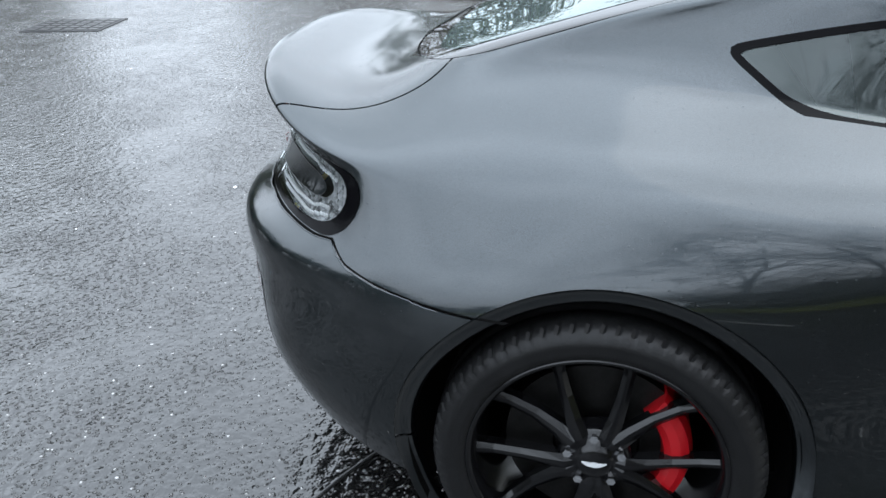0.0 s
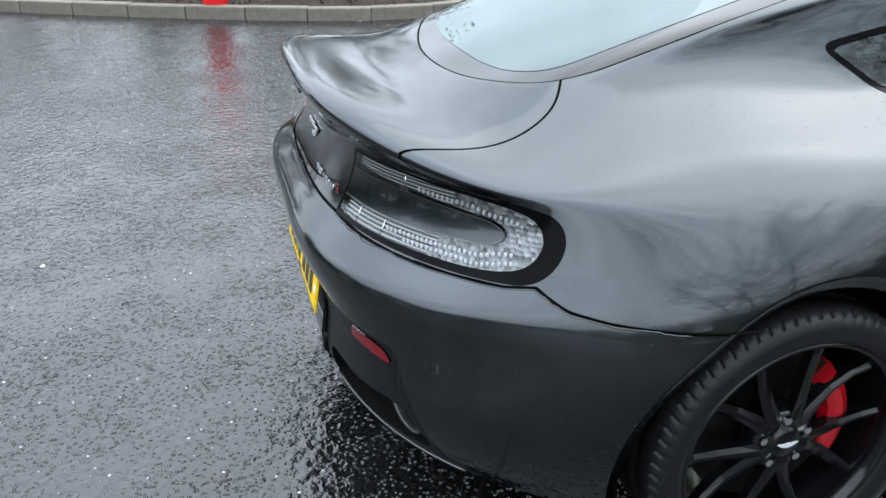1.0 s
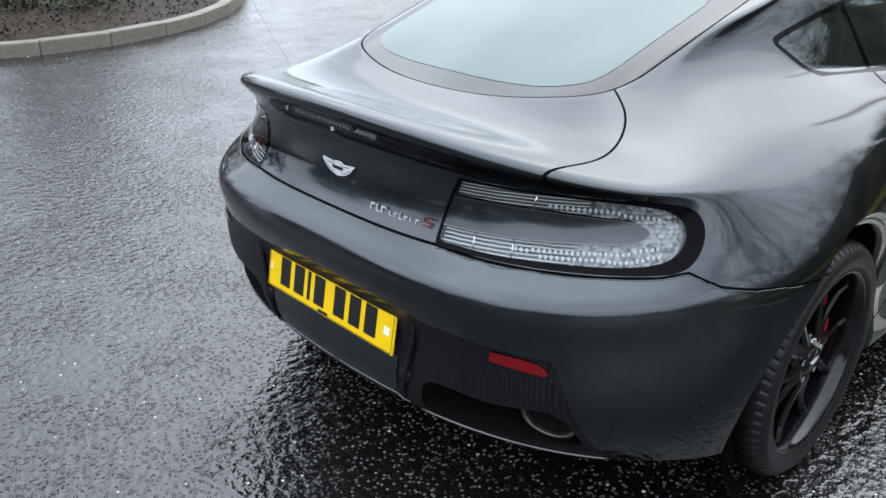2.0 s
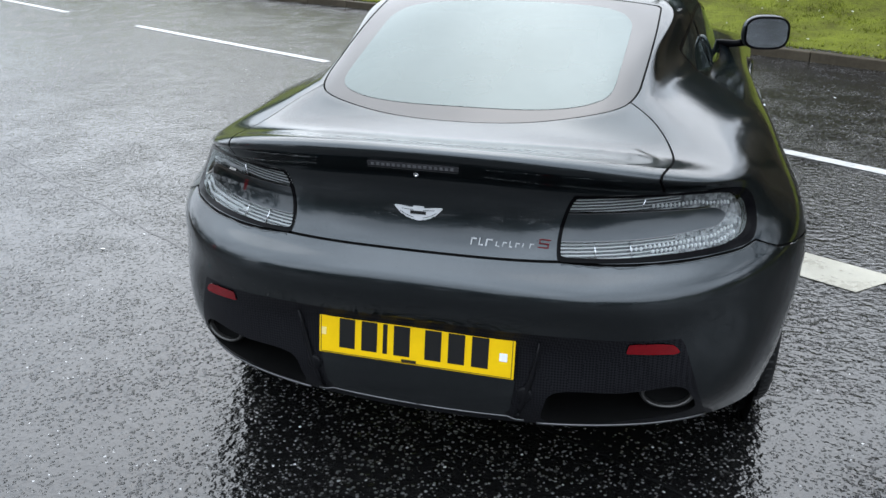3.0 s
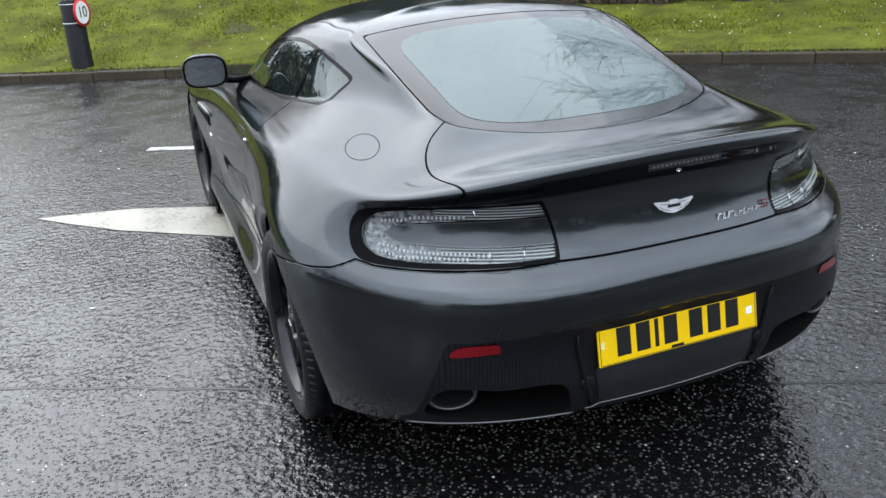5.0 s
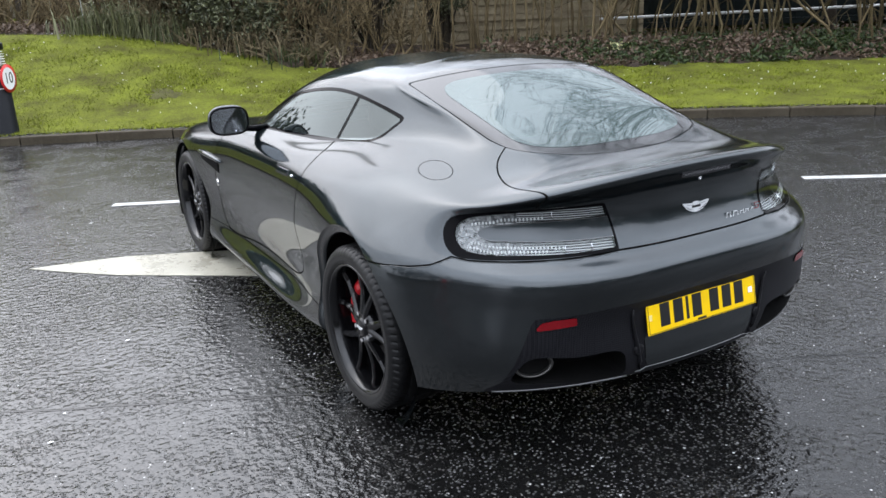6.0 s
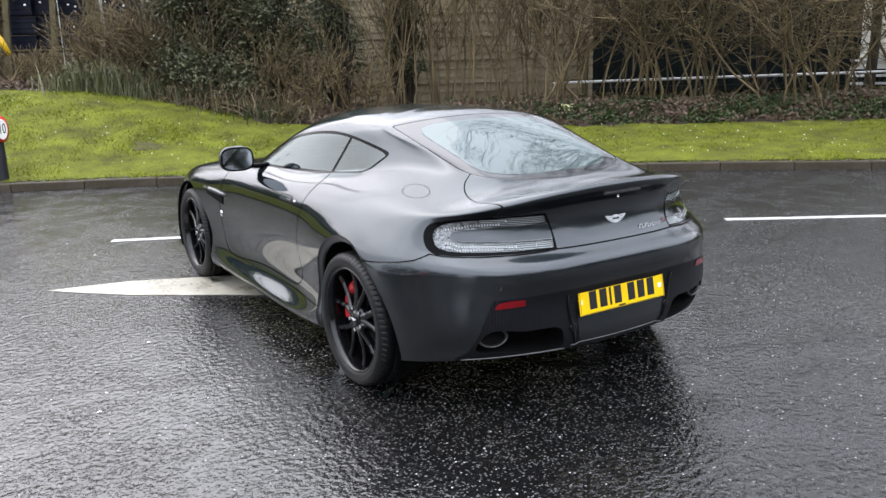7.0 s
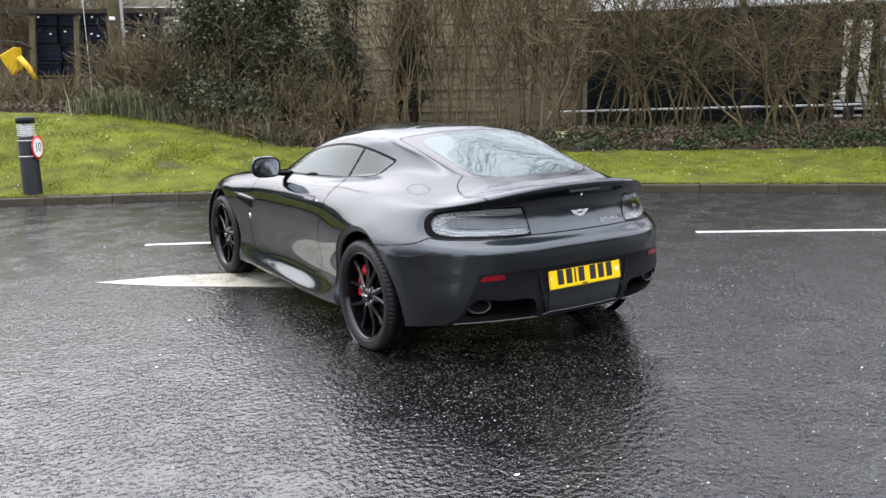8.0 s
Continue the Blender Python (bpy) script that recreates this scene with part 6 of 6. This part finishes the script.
def daffodils():
    rng = random.Random(3)
    lv, fl = Leaves(), Leaves()
    for _ in range(30):
        lv.blade(rng, Vector((rng.gauss(0, .07), rng.gauss(0, .07), 0)), .24, .006, .08)
    for _ in range(40):
        fl.leaf(rng, Vector((rng.gauss(0, .09), rng.gauss(0, .09), rng.uniform(.17, .28))), .055)
    ob = thing("daffodil_clump", "clump of pale yellow flowers at the hedge foot", "flowers", kerb_place(3.15, 3.9))
    tagged(part("foliage", lv.mesh("leaves", M_IVY), ob), kind="stuff")
    tagged(part("blossom", fl.mesh("blossom", material("pale_petals", (.55, .54, .28), .5, vary=.1)), ob), kind="stuff")


daffodils()


def daisies():
    rng = random.Random(8)
    lv = Leaves()
    for _ in range(420):
        a, d = rng.uniform(-8, 11), rng.uniform(.4, 4.2)
        p = kerb_place(a, d, 0) + Vector((0, 0, rng.uniform(.03, .05)))
        for _ in range(2):
            lv.leaf(rng, p, .018)
    tagged(new("daisies", lv.mesh("daisies", M_SIGNWHITE)), "tiny white daisies in the grass", "flowers", "", "stuff")


daisies()


def bare_patch(a, d, sx, sy):
    """Worn patch of mud in the grass."""
    vs, fs = [(0, 0, 0)], []
    c = kerb_place(a, d, -.012)
    for i in range(28):
        t = 6.283 * i / 28
        r = 1 + .8 * noise.noise(Vector((math.cos(t) * 2.6, math.sin(t) * 2.6, a)))
        da, dd = math.cos(t) * sx * r, math.sin(t) * sy * r
        p = kerb_place(a + da, d + dd, .004) - c
        vs.append(tuple(p))
    fs = [(0, i + 1, (i + 1) % 28 + 1) for i in range(28)]
    ob = new("mud_patch", mesh_of("mud_patch", vs, fs, material("bare_earth", (.035, .032, .014), .8, spec=.1, second=(.075, .075, .025), scale=6, bump=.8, bump_scale=50, distance=.02), True))
    ob.location = c
    tagged(ob, "bare muddy patch in the grass", "mud", "", "structure")


bare_patch(-3.0, 1.5, .24, .17)


# ---- things on the verge ----
def bollard():
    x, y = by_kerb(-4.62, .28)
    ob = thing("lit_bollard", "dark round bollard light with white rings, speed sign attached", "bollard", (x, y, float(bank(-4.62, .28)) - .02))
    part("column", lathe([(0, .135), (.02, .128), (.80, .122), (.82, .110), (.82, 0)], 36, M_BOLLARD, "column", "z"), ob)
    part("core", lathe([(.80, .075), (1.02, .075)], 24, M_SIGNWHITE, "core", "z"), ob, "white diffuser")
    for i in range(6):
        part("louvre", lathe([(.0, .080), (.006, .118), (.012, .120), (.016, .080)], 32, M_WHITE, "louvre", "z"), ob, "white louvre ring", pose(0, 0, .835 + i * .029))
    part("cap", lathe([(0, .09), (.0, .126), (.07, .126), (.085, .115), (.088, 0)], 36, M_BOLLARD, "cap", "z"), ob, "", pose(0, 0, 1.01))
    for z in (.55, .77):
        part("strap", lathe([(0, .1275), (.0, .129), (.010, .129), (.010, .1265)], 32, M_WHITE, "strap", "z"), ob, "thin grey strap", pose(0, 0, z))
    sign_turn = math.degrees(math.atan2(-.557, .83))
    sign = part("speed_sign", lathe([(0, 0), (0, .168), (.008, .168), (.008, 0)], 40, M_SIGNRED, "speed_sign", "x"), ob, "round speed sign with red rim reading 10", pose(.132 * .83, -.132 * .557, .67, 0, 0, sign_turn))
    part("sign_face", lathe([(.0095, .132), (.0095, 0)], 40, M_SIGNWHITE, "sign_face", "x"), sign)
    cu = bpy.data.curves.new("digits", "FONT")
    cu.body = "10"
    cu.size = .185
    cu.align_x, cu.align_y = "CENTER", "CENTER"
    cu.extrude = .001
    tmp = new("digits_source", cu)
    me = bpy.data.meshes.new_from_object(tmp.evaluated_get(bpy.context.evaluated_depsgraph_get()))
    bpy.data.objects.remove(tmp)
    me.materials.clear()
    me.materials.append(M_PLATEBAR)
    part("digits", me, sign, "black digits 10", pose(.0115, 0, 0, 90, 0, 90))


bollard()


def red_post():
    ob = thing("red_post", "bright red round post behind the island kerb", "post", (-6.50, -.80, .10))
    part("sleeve", lathe([(0, .118), (.012, .122), (.95, .115), (1.0, .10), (1.01, 0)], 36, M_REDPOST, "sleeve", "z"), ob)


red_post()

# stay wire, utility pole
x, y = by_kerb(-4.75, 4.0)
stay = thing("stay_wire", "thin pale stay wire anchored in the grass", "wire", (x, y, float(bank(-4.75, 4.0)) - .05))
part("wire", tube([(0, 0, 0), (.05, .3, 2.2), (.12, .75, 5.5)], .006, M_BADGE, "wire", 6), stay)
part("anchor_eye", lathe([(0, .02), (.05, .03), (.10, .02)], 12, M_BOLLARD, "anchor_eye", "z"), stay, "", pose(0, 0, .15))
x, y = by_kerb(-5.05, 7.3)
pole = thing("utility_pole", "weathered mossy wooden utility pole", "pole", (x, y, float(bank(-5, 7.3)) - .1))
part("shaft", tube([(0, 0, 0), (.02, 0, 3), (.05, .02, 8)], .13, M_POST, "shaft", 14, [1.1, 1, .8]), pole)
bm = bmesh.new()
box(bm, 0, 0, 0, .16, .02, .07, .004)
part("tag_plate", bm_mesh("tag_plate", bm, M_SIGNWHITE), pole, "small pale number tag", pose(-.05, -.135, 2.0, 0, 0, 20))
bm = bmesh.new()
box(bm, 0, 0, 0, .07, .05, 3.2, .006)
part("cable_guard", bm_mesh("cable_guard", bm, material("grey_guard", (.30, .30, .28), .6, vary=.15)), pole, "pale grey cable guard", pose(.155, -.05, 1.9))


# ---- yard behind the hedge ----
def crate_mesh():
    bm = bmesh.new()
    box(bm, 0, 0, .20, .60, .45, .38, .012)
    for z in (.05, .15, .28, .37):
        box(bm, 0, 0, z, .63, .48, .022, .004)
    return bm_mesh("crate", bm, M_NAVY)


CRATE = crate_mesh()
LABELS = random.Random(5)
for col in range(5):
    for row in range(4):
        a = -6.8 + col * .50 + (.03 if row % 2 else 0)
        x, y = by_kerb(a, 9.3 + .12 * (col % 2))
        crate = new("plastic_crate", CRATE)
        tx = math.degrees(math.atan2(-.45, .89))
        crate.matrix_world = pose(x, y, 1.84 + row * .405, 0, 0, tx + LABELS.uniform(-3, 3))
        tagged(crate, "dark navy plastic crate in a stack", "crate", "stacked crates in the yard")
        for _ in range(2):
            if LABELS.random() < .6:
                bm = bmesh.new()
                box(bm, LABELS.uniform(-.2, .2), -.2475, LABELS.uniform(.12, .30), .05, .003, .035)
                part("crate_label", bm_mesh("crate_label", bm, M_SIGNWHITE), crate, "small white label")
for a in (-7.05, -6.2, -5.35):
    x, y = by_kerb(a, 8.8)
    bm = bmesh.new()
    box(bm, 0, 0, 1.55, .12, .10, 3.1, .01)
    ob = new("rack_post", bm_mesh("rack_post", bm, M_POST))
    ob.matrix_world = pose(x, y, float(bank(a, 8.8)) - .1, 0, 4 * (-1) ** int(a * 10), -26)
    tagged(ob, "leaning weathered timber post by the crates", "post", "timber posts in the yard")
rx, ry = by_kerb(-5.8, 9.3)
rack = thing("storage_rack", "low dark timber rack carrying the crates", "rack", (rx, ry, float(bank(-5.8, 9.3)) - .05), rz=-26)
for z in (.30, .70):
    for q in range(4):
        bm = bmesh.new()
        box(bm, 0, -.4 + q * .26, z, 3.6, .16, .035, .004)
        part("shelf_board", bm_mesh("shelf_board", bm, M_POST), rack)
for q in range(5):
    bm = bmesh.new()
    box(bm, -1.7 + q * .85, -.42, .36, .09, .09, .76, .006)
    part("leg", bm_mesh("leg", bm, M_BARK), rack)
    bm = bmesh.new()
    box(bm, -1.7 + q * .85, .42, .36, .09, .09, .76, .006)
    part("leg", bm_mesh("leg", bm, M_BARK), rack)
for q in (-.62, .30):
    bm = bmesh.new()
    box(bm, 0, q, 2.16, 3.9, .09, .12, .008)
    part("top_beam", bm_mesh("top_beam", bm, M_BARK), rack, "dark beam across the posts")
x, y = by_kerb(-7.0, 8.0)
digger = thing("yellow_barrow", "bright yellow plastic barrow leaning in the yard", "barrow", (x, y, float(bank(-8, 8.0)) + .42), rz=-30)
bm = bmesh.new()
box(bm, 0, 0, .55, .40, .40, .50)
for v in bm.verts:
    k = .55 + .45 * (v.co.z - .30) / .50
    v.co = Vector((v.co.x * k + .10 * (v.co.z - .55), v.co.y * k, v.co.z + .18 * v.co.x))
bmesh.ops.bevel(bm, geom=bm.edges[:], offset=.035, segments=3, affect="EDGES", profile=.5)
part("tub", bm_mesh("tub", bm, M_YELLOW), digger, "", pose(0, 0, 0, 0, -18))
part("chute", tube([(.02, -.16, .62), (.20, -.18, .42), (.34, -.18, .12)], .075, M_YELLOW, "chute", 10, [1, .9, .7]), digger, "sloping yellow chute")
part("handle", tube([(-.3, -.22, .98), (.1, -.23, .95), (.35, -.23, .80)], .018, M_BARK, "handle", 8), digger)
part("leg", tube([(.1, -.15, .45), (.12, -.15, -.45)], .02, M_BARK, "leg", 8), digger)


def timber_wall(a0, a1, d, z0, boards, pitch, mat, name, label):
    """A wall of lapped boards on posts."""
    x0, y0 = by_kerb(a0, d)
    x1, y1 = by_kerb(a1, d)
    ln = math.hypot(x1 - x0, y1 - y0)
    rz = math.degrees(math.atan2(y1 - y0, x1 - x0))
    ob = thing(name, label, "fence", (x0, y0, z0), rz=rz)
    bm = bmesh.new()
    box(bm, ln / 2, 0, 0, ln, .022, pitch * 1.15, .004, Matrix.Rotation(radians(-7), 4, "X"))
    me = bm_mesh("board", bm, mat)
    for i in range(boards):
        part("board", me, ob, "", pose(0, .004 * (i % 3), pitch * (i + .5), .5 * ((i * 7) % 3 - 1) * .1, (i * 5 % 3 - 1) * .25))
    for i in range(int(ln / 1.8) + 1):
        bm = bmesh.new()
        box(bm, 0, .07, boards * pitch / 2, .10, .10, boards * pitch + .1, .006)
        part("post", bm_mesh("post", bm, M_POST), ob, "", pose(min(ln - .06, .06 + i * 1.8), 0, 0))
    return ob


timber_wall(-2.6, 3.75, 7.4, .45, 22, .16, M_WOOD, "timber_fence", "tall weathered fence of lapped tan boards")
timber_wall(-13, -3.4, 12.5, 1.0, 15, .20, material("grey_brown_boards", (.15, .13, .10), .8, second=(.27, .24, .185), scale=2, bump=.4, bump_scale=40), "yard_wall", "dull brown boarded wall behind the yard")


def container(a0, a1, d, z0, h):
    """Ribbed steel container."""
    x0, y0 = by_kerb(a0, d)
    x1, y1 = by_kerb(a1, d)
    ln = math.hypot(x1 - x0, y1 - y0)
    rz = math.degrees(math.atan2(y1 - y0, x1 - x0))
    ob = thing("steel_container", "dark green ribbed steel container behind the hedge", "container", (x0, y0, z0), rz=rz)
    vs, fs = [], []
    n = int(ln / .07)
    for i in range(n + 1):
        dy = .0 if (i // 2) % 2 else .04
        for z in (.12, h - .12):
            vs.append((ln * i / n, dy, z))
    for i in range(n):
        fs.append((2 * i, 2 * i + 2, 2 * i + 3, 2 * i + 1))
    part("side_wall", mesh_of("side_wall", vs, fs, M_DARKWALL, False), ob)
    for z in (.06, h - .06):
        bm = bmesh.new()
        box(bm, ln / 2, .05, z, ln, .16, .12, .01)
        part("rail", bm_mesh("rail", bm, M_DARKWALL), ob)
    for xx in (.06, ln - .06):
        bm = bmesh.new()
        box(bm, xx, .05, h / 2, .12, .18, h, .01)
        part("corner_post", bm_mesh("corner_post", bm, M_DARKWALL), ob)
    bm = bmesh.new()
    box(bm, ln / 2, 1.3, h / 2, ln - .1, 2.2, h - .06, .01)
    part("body", bm_mesh("body", bm, M_DARKWALL), ob)


container(3.3, 9.3, 8.6, .60, 2.55)
# white eaves of a building behind, white pipe rail, mossy posts, pale door, slatted stack
x0, y0 = by_kerb(2.6, 12.5)
shed = thing("white_building", "long white building behind the container", "building", (x0, y0, .5), rz=math.degrees(math.atan2(-.72, .69)))
bm = bmesh.new()
box(bm, 7, 1.5, 1.35, 14, 3, 2.7, .02)
part("wall", bm_mesh("wall", bm, material("grey_render", (.30, .30, .29), .8, vary=.15, scale=2)), shed)
bm = bmesh.new()
box(bm, 7, 1.2, 3.05, 14.6, 3.9, .35, .03)
part("fascia_board", bm_mesh("fascia_board", bm, M_WHITE), shed, "white eaves board")
pts = [(*by_kerb(a, 6.1), .93 + .012 * (a - 3)) for a in np.linspace(3.0, 11.5, 18)]
rail = thing("pipe_rail", "long low white pipe rail under the hedge", "rail", (0, 0, 0))
part("pipe", tube(pts, .024, M_WHITE, "pipe", 8), rail)
for a in (3.2, 5.6, 8.0, 10.4):
    x, y = by_kerb(a, 6.12)
    part("stand", tube([(x, y, float(bank(a, 6.1)) - .1), (x, y, .92)], .022, M_BARK, "stand", 8), rail)
for a, h, dd in ((3.55, 1.45, 6.4), (7.65, 1.45, 6.4)):
    x, y = by_kerb(a, dd)
    bm = bmesh.new()
    box(bm, 0, 0, h / 2, .11, .11, h, .012)
    ob = new("fence_post", bm_mesh("fence_post", bm, M_POST))
    ob.matrix_world = pose(x, y, float(bank(a, dd)) - .05, 0, 3, 30)
    tagged(ob, "short mossy wooden fence post", "post", "mossy posts under the hedge")
x, y = by_kerb(8.75, 7.9)
door = thing("white_door_panel", "pale cream door panel leaning in the yard", "door", (x, y, .95), rz=-50)
bm = bmesh.new()
box(bm, 0, 0, .95, .55, .05, 1.7, .01)
part("panel", bm_mesh("panel", bm, material("cream_paint", (.72, .70, .60), .5, vary=.08)), door)
for i in range(4):
    bm = bmesh.new()
    box(bm, 0, -.03, -.25 + i * .16, .9, .10, .05, .006)
    part("slat", bm_mesh("slat", bm, M_WHITE), door, "white slat")
for i in range(7):
    x, y = by_kerb(9.5, 7.7)
    bm = bmesh.new()
    for q in range(4):
        box(bm, 0, -.45 + q * .3, 0, 1.1, .10, .03, .004)
    for q in range(3):
        box(bm, -.45 + q * .45, 0, -.06, .09, 1.0, .08, .004)
    ob = new("pallet", bm_mesh("pallet", bm, M_POST))
    ob.matrix_world = pose(x, y, .75 + i * .155, 0, 0, -48 + 2 * (i % 3))
    tagged(ob, "weathered wooden pallet in a stack", "pallet", "stacked pallets")


# ---- far trees out of view, added to darken reflections ----
def unseen_trees(seed, x0, y0, x1, y1, n, h, label):
    """A belt of distant, unseen trees for reflections: trunks and clumps of dark foliage."""
    rng = random.Random(seed)
    lv, tw = Leaves(), Twigs(4)
    for i in range(n):
        t = (i + rng.uniform(.2, .8)) / n
        base = Vector((x0 + (x1 - x0) * t + rng.uniform(-1, 1), y0 + (y1 - y0) * t + rng.uniform(-1, 1), 0))
        top = h * rng.uniform(.55, 1.1)
        tw.rod(base, base + Vector((0, 0, top * .8)), .18, .06)
        for _ in range(14):
            c = base + Vector((rng.gauss(0, 1.0), rng.gauss(0, 1.0), top * rng.uniform(.12, 1)))
            for _ in range(70):
                lv.leaf(rng, c + Vector((rng.gauss(0, .6), rng.gauss(0, .6), rng.gauss(0, .55))), rng.uniform(.2, .42))
    tagged(new("unseen_trees", lv.mesh("unseen_trees", M_LEAF)), label, "trees", "", "stuff")
    tagged(new("unseen_trunks", tw.mesh("unseen_trunks", M_BARK)), "dark trunks of the unseen trees", "trees", "", "stuff")


unseen_trees(1, -17, -18.5, 18, -18.5, 30, 4.6, "unseen belt of dark trees across the road, added for reflections")
unseen_trees(2, 27, -32, 25, 2, 14, 3.2, "unseen belt of dark trees beyond the verge, added for reflections")
unseen_trees(4, -18, -20, -30, -24, 8, 8, "unseen belt of dark trees beyond the junction, added for reflections")
# added out of view, to cut the low sky mirrored in the road
bx, by = by_kerb(-11, 8)
ex, ey = by_kerb(-34, 8)
unseen_trees(5, float(bx), float(by), float(ex), float(ey), 18, 3.4, "unseen belt of dark trees past the mound, added to darken the road's reflection")
unseen_trees(3, -38, -18, -40, 18, 24, 12, "unseen belt of dark trees behind the island, added for reflections")


# ---- island planting ----
def island_plants():
    rng = random.Random(31)
    for i, (x, y, h) in enumerate(((-7.2, -.2, 1.6), (-7.0, .9, 1.5), (-7.6, 1.7, 1.7), (-7.9, -1.4, 1.6), (-8.4, -2.6, 1.5), (-9.3, -3.8, 1.6))):
        tw = Twigs(5)
        for _ in range(5):
            tw.stem(rng, Vector((rng.gauss(0, .12), rng.gauss(0, .12), 0)), Vector((rng.gauss(0, .2), rng.gauss(0, .2), 1)), h * rng.uniform(.7, 1), .028, 2, 2, .2)
        ob = thing("island_shrub", "bare shrub with thick dark stems in mulch", "shrub", (x, y, .14), "shrubs on the island")
        tagged(part("stem_tangle", tw.mesh("stems", M_BARK), ob), kind="stuff")
    for i, (x, y) in enumerate(((-7.35, -1.15), (-7.1, .25), (-6.9, 1.5))):
        lv = Leaves()
        for _ in range(420):
            lv.leaf(rng, Vector((rng.gauss(0, .22), rng.gauss(0, .22), abs(rng.gauss(.18, .14)))), .07)
        ob = thing("island_bush", "low green leafy bush in the mulch bed", "bush", (x, y, .12), "bushes on the island")
        tagged(part("foliage", lv.mesh("leaves", M_IVY), ob), kind="stuff")
    lt, pale = Leaves(), Leaves()
    t = np.gradient(ISLAND, axis=0)
    t /= np.linalg.norm(t, axis=1)[:, None]
    for _ in range(6000):
        i = rng.randrange(60, 270)
        d = rng.uniform(.16, 1.8)
        x, y = ISLAND[i, 0] - t[i, 1] * d, ISLAND[i, 1] + t[i, 0] * d
        (pale if rng.random() < .05 else lt).leaf(rng, Vector((x + rng.uniform(-.05, .05), y + rng.uniform(-.05, .05), .10 + .10 * min(1, d) + rng.uniform(-.01, .03))), rng.uniform(.02, .05))
    tagged(new("bark_chips", lt.mesh("bark_chips", M_SOIL)), "dark bark chips on the island bed", "bark", "", "stuff")
    tagged(new("pale_chips", pale.mesh("pale_chips", M_DRY)), "pale leaf scraps on the island bed", "leaf litter", "", "stuff")


island_plants()


# ---- drain cover and bits on the road ----
cover = thing("manhole_cover", "rectangular iron cover set in the wet road", "manhole cover", (-4.98, -5.10, 0), rz=6)
bm = bmesh.new()
box(bm, 0, 0, .001, .62, .78, .008, .002)
part("frame", bm_mesh("frame", bm, M_SATIN), cover)
for i in range(5):
    for j in range(6):
        bm = bmesh.new()
        box(bm, -.22 + i * .11, -.30 + j * .12, .006, .085, .09, .006, .002)
        part("tread_plate", bm_mesh("tread_plate", bm, M_DISC), cover)


# long joint between two widths of surfacing
JOINT = smooth_line([(-11, 5.7), (-5.38, 2.57), (-2.99, 1.30), (-1.9, .70), (-1.04, .235), (.97, -.79), (4.5, -2.9), (9, -6.4)], 160)
jt = np.gradient(JOINT, axis=0)
jt /= np.linalg.norm(jt, axis=1)[:, None]
jv, jf = [], []
for i, (p, q) in enumerate(zip(JOINT, jt)):
    wob = .006 * math.sin(i * 1.7) + .004 * math.sin(i * .61)
    for s in (-.007, 0, .007):
        jv.append((p[0] - q[1] * (s + wob), p[1] + q[0] * (s + wob), .0012 if s else .0025))
for i in range(len(JOINT) - 1):
    for s in (0, 1):
        jf.append((i * 3 + s, i * 3 + s + 1, i * 3 + s + 4, i * 3 + s + 3))
tagged(new("road_joint", mesh_of("road_joint", jv, jf, M_TAR, True)), "thin dark tar joint along the road", "road joint", "", "structure")


def road_litter():
    rng = random.Random(77)
    lv = Leaves()
    for _ in range(70):
        p = Vector((rng.uniform(-7, 6), rng.uniform(-6, 8), .003))
        if abs(p.x) > 1.0 or p.y > 3.6 or p.y < -1:
            t, s = rng.uniform(0, 6.28), rng.uniform(.006, .016)
            b = len(lv.v)
            lv.v += [p + Vector((math.cos(t + k * 1.57) * s, math.sin(t + k * 1.57) * s * .6, .002 * (k % 2))) for k in range(4)]
            lv.f.append((b, b + 1, b + 2, b + 3))
    tagged(new("road_scraps", lv.mesh("road_scraps", M_SIGNWHITE)), "scattered pale petals on the wet road", "petals", "", "stuff")


road_litter()


# ---- kerb stones, one by one ----
def kerb_stone_mesh(ln, mat, name):
    bm = bmesh.new()
    box(bm, 0, .0625, .02, ln - .008, .125, .20, .012)
    return bm_mesh(name, bm, mat)


def kerb_run(name, label, line, s0, s1, mat, left=True, ln=.915, drop=0.0):
    run = thing(name, label, "kerb", (0, 0, 0), kind="structure")
    me = kerb_stone_mesh(ln, mat, "kerb_stone")
    dist = np.r_[0, np.cumsum(np.linalg.norm(np.diff(line, axis=0), axis=1))]
    s = s0
    k = 0
    while s + ln < min(s1, dist[-1]):
        x0, y0 = np.interp(s, dist, line[:, 0]), np.interp(s, dist, line[:, 1])
        x1, y1 = np.interp(s + ln, dist, line[:, 0]), np.interp(s + ln, dist, line[:, 1])
        rz = math.degrees(math.atan2(y1 - y0, x1 - x0))
        part("kerb_stone", me, run, "", pose((x0 + x1) / 2, (y0 + y1) / 2, drop + .003 * ((k * 7) % 3 - 1), 0, 0, rz))
        s += ln
        k += 1


far0 = float(-(np.r_[0, np.cumsum(np.linalg.norm(np.diff(KERB_FAR, axis=0), axis=1))] - KERB_LEN)[0]) * -1
kerb_run("kerb_far", "wet grey concrete kerb stones along the verge", KERB_FAR, far0 - 30, far0 + 22, M_KERBDARK, True, .915, -.022)
kerb_run("kerb_island", "pale concrete kerb stones round the island", ISLAND, 6, 46, M_KERB, True, .60)
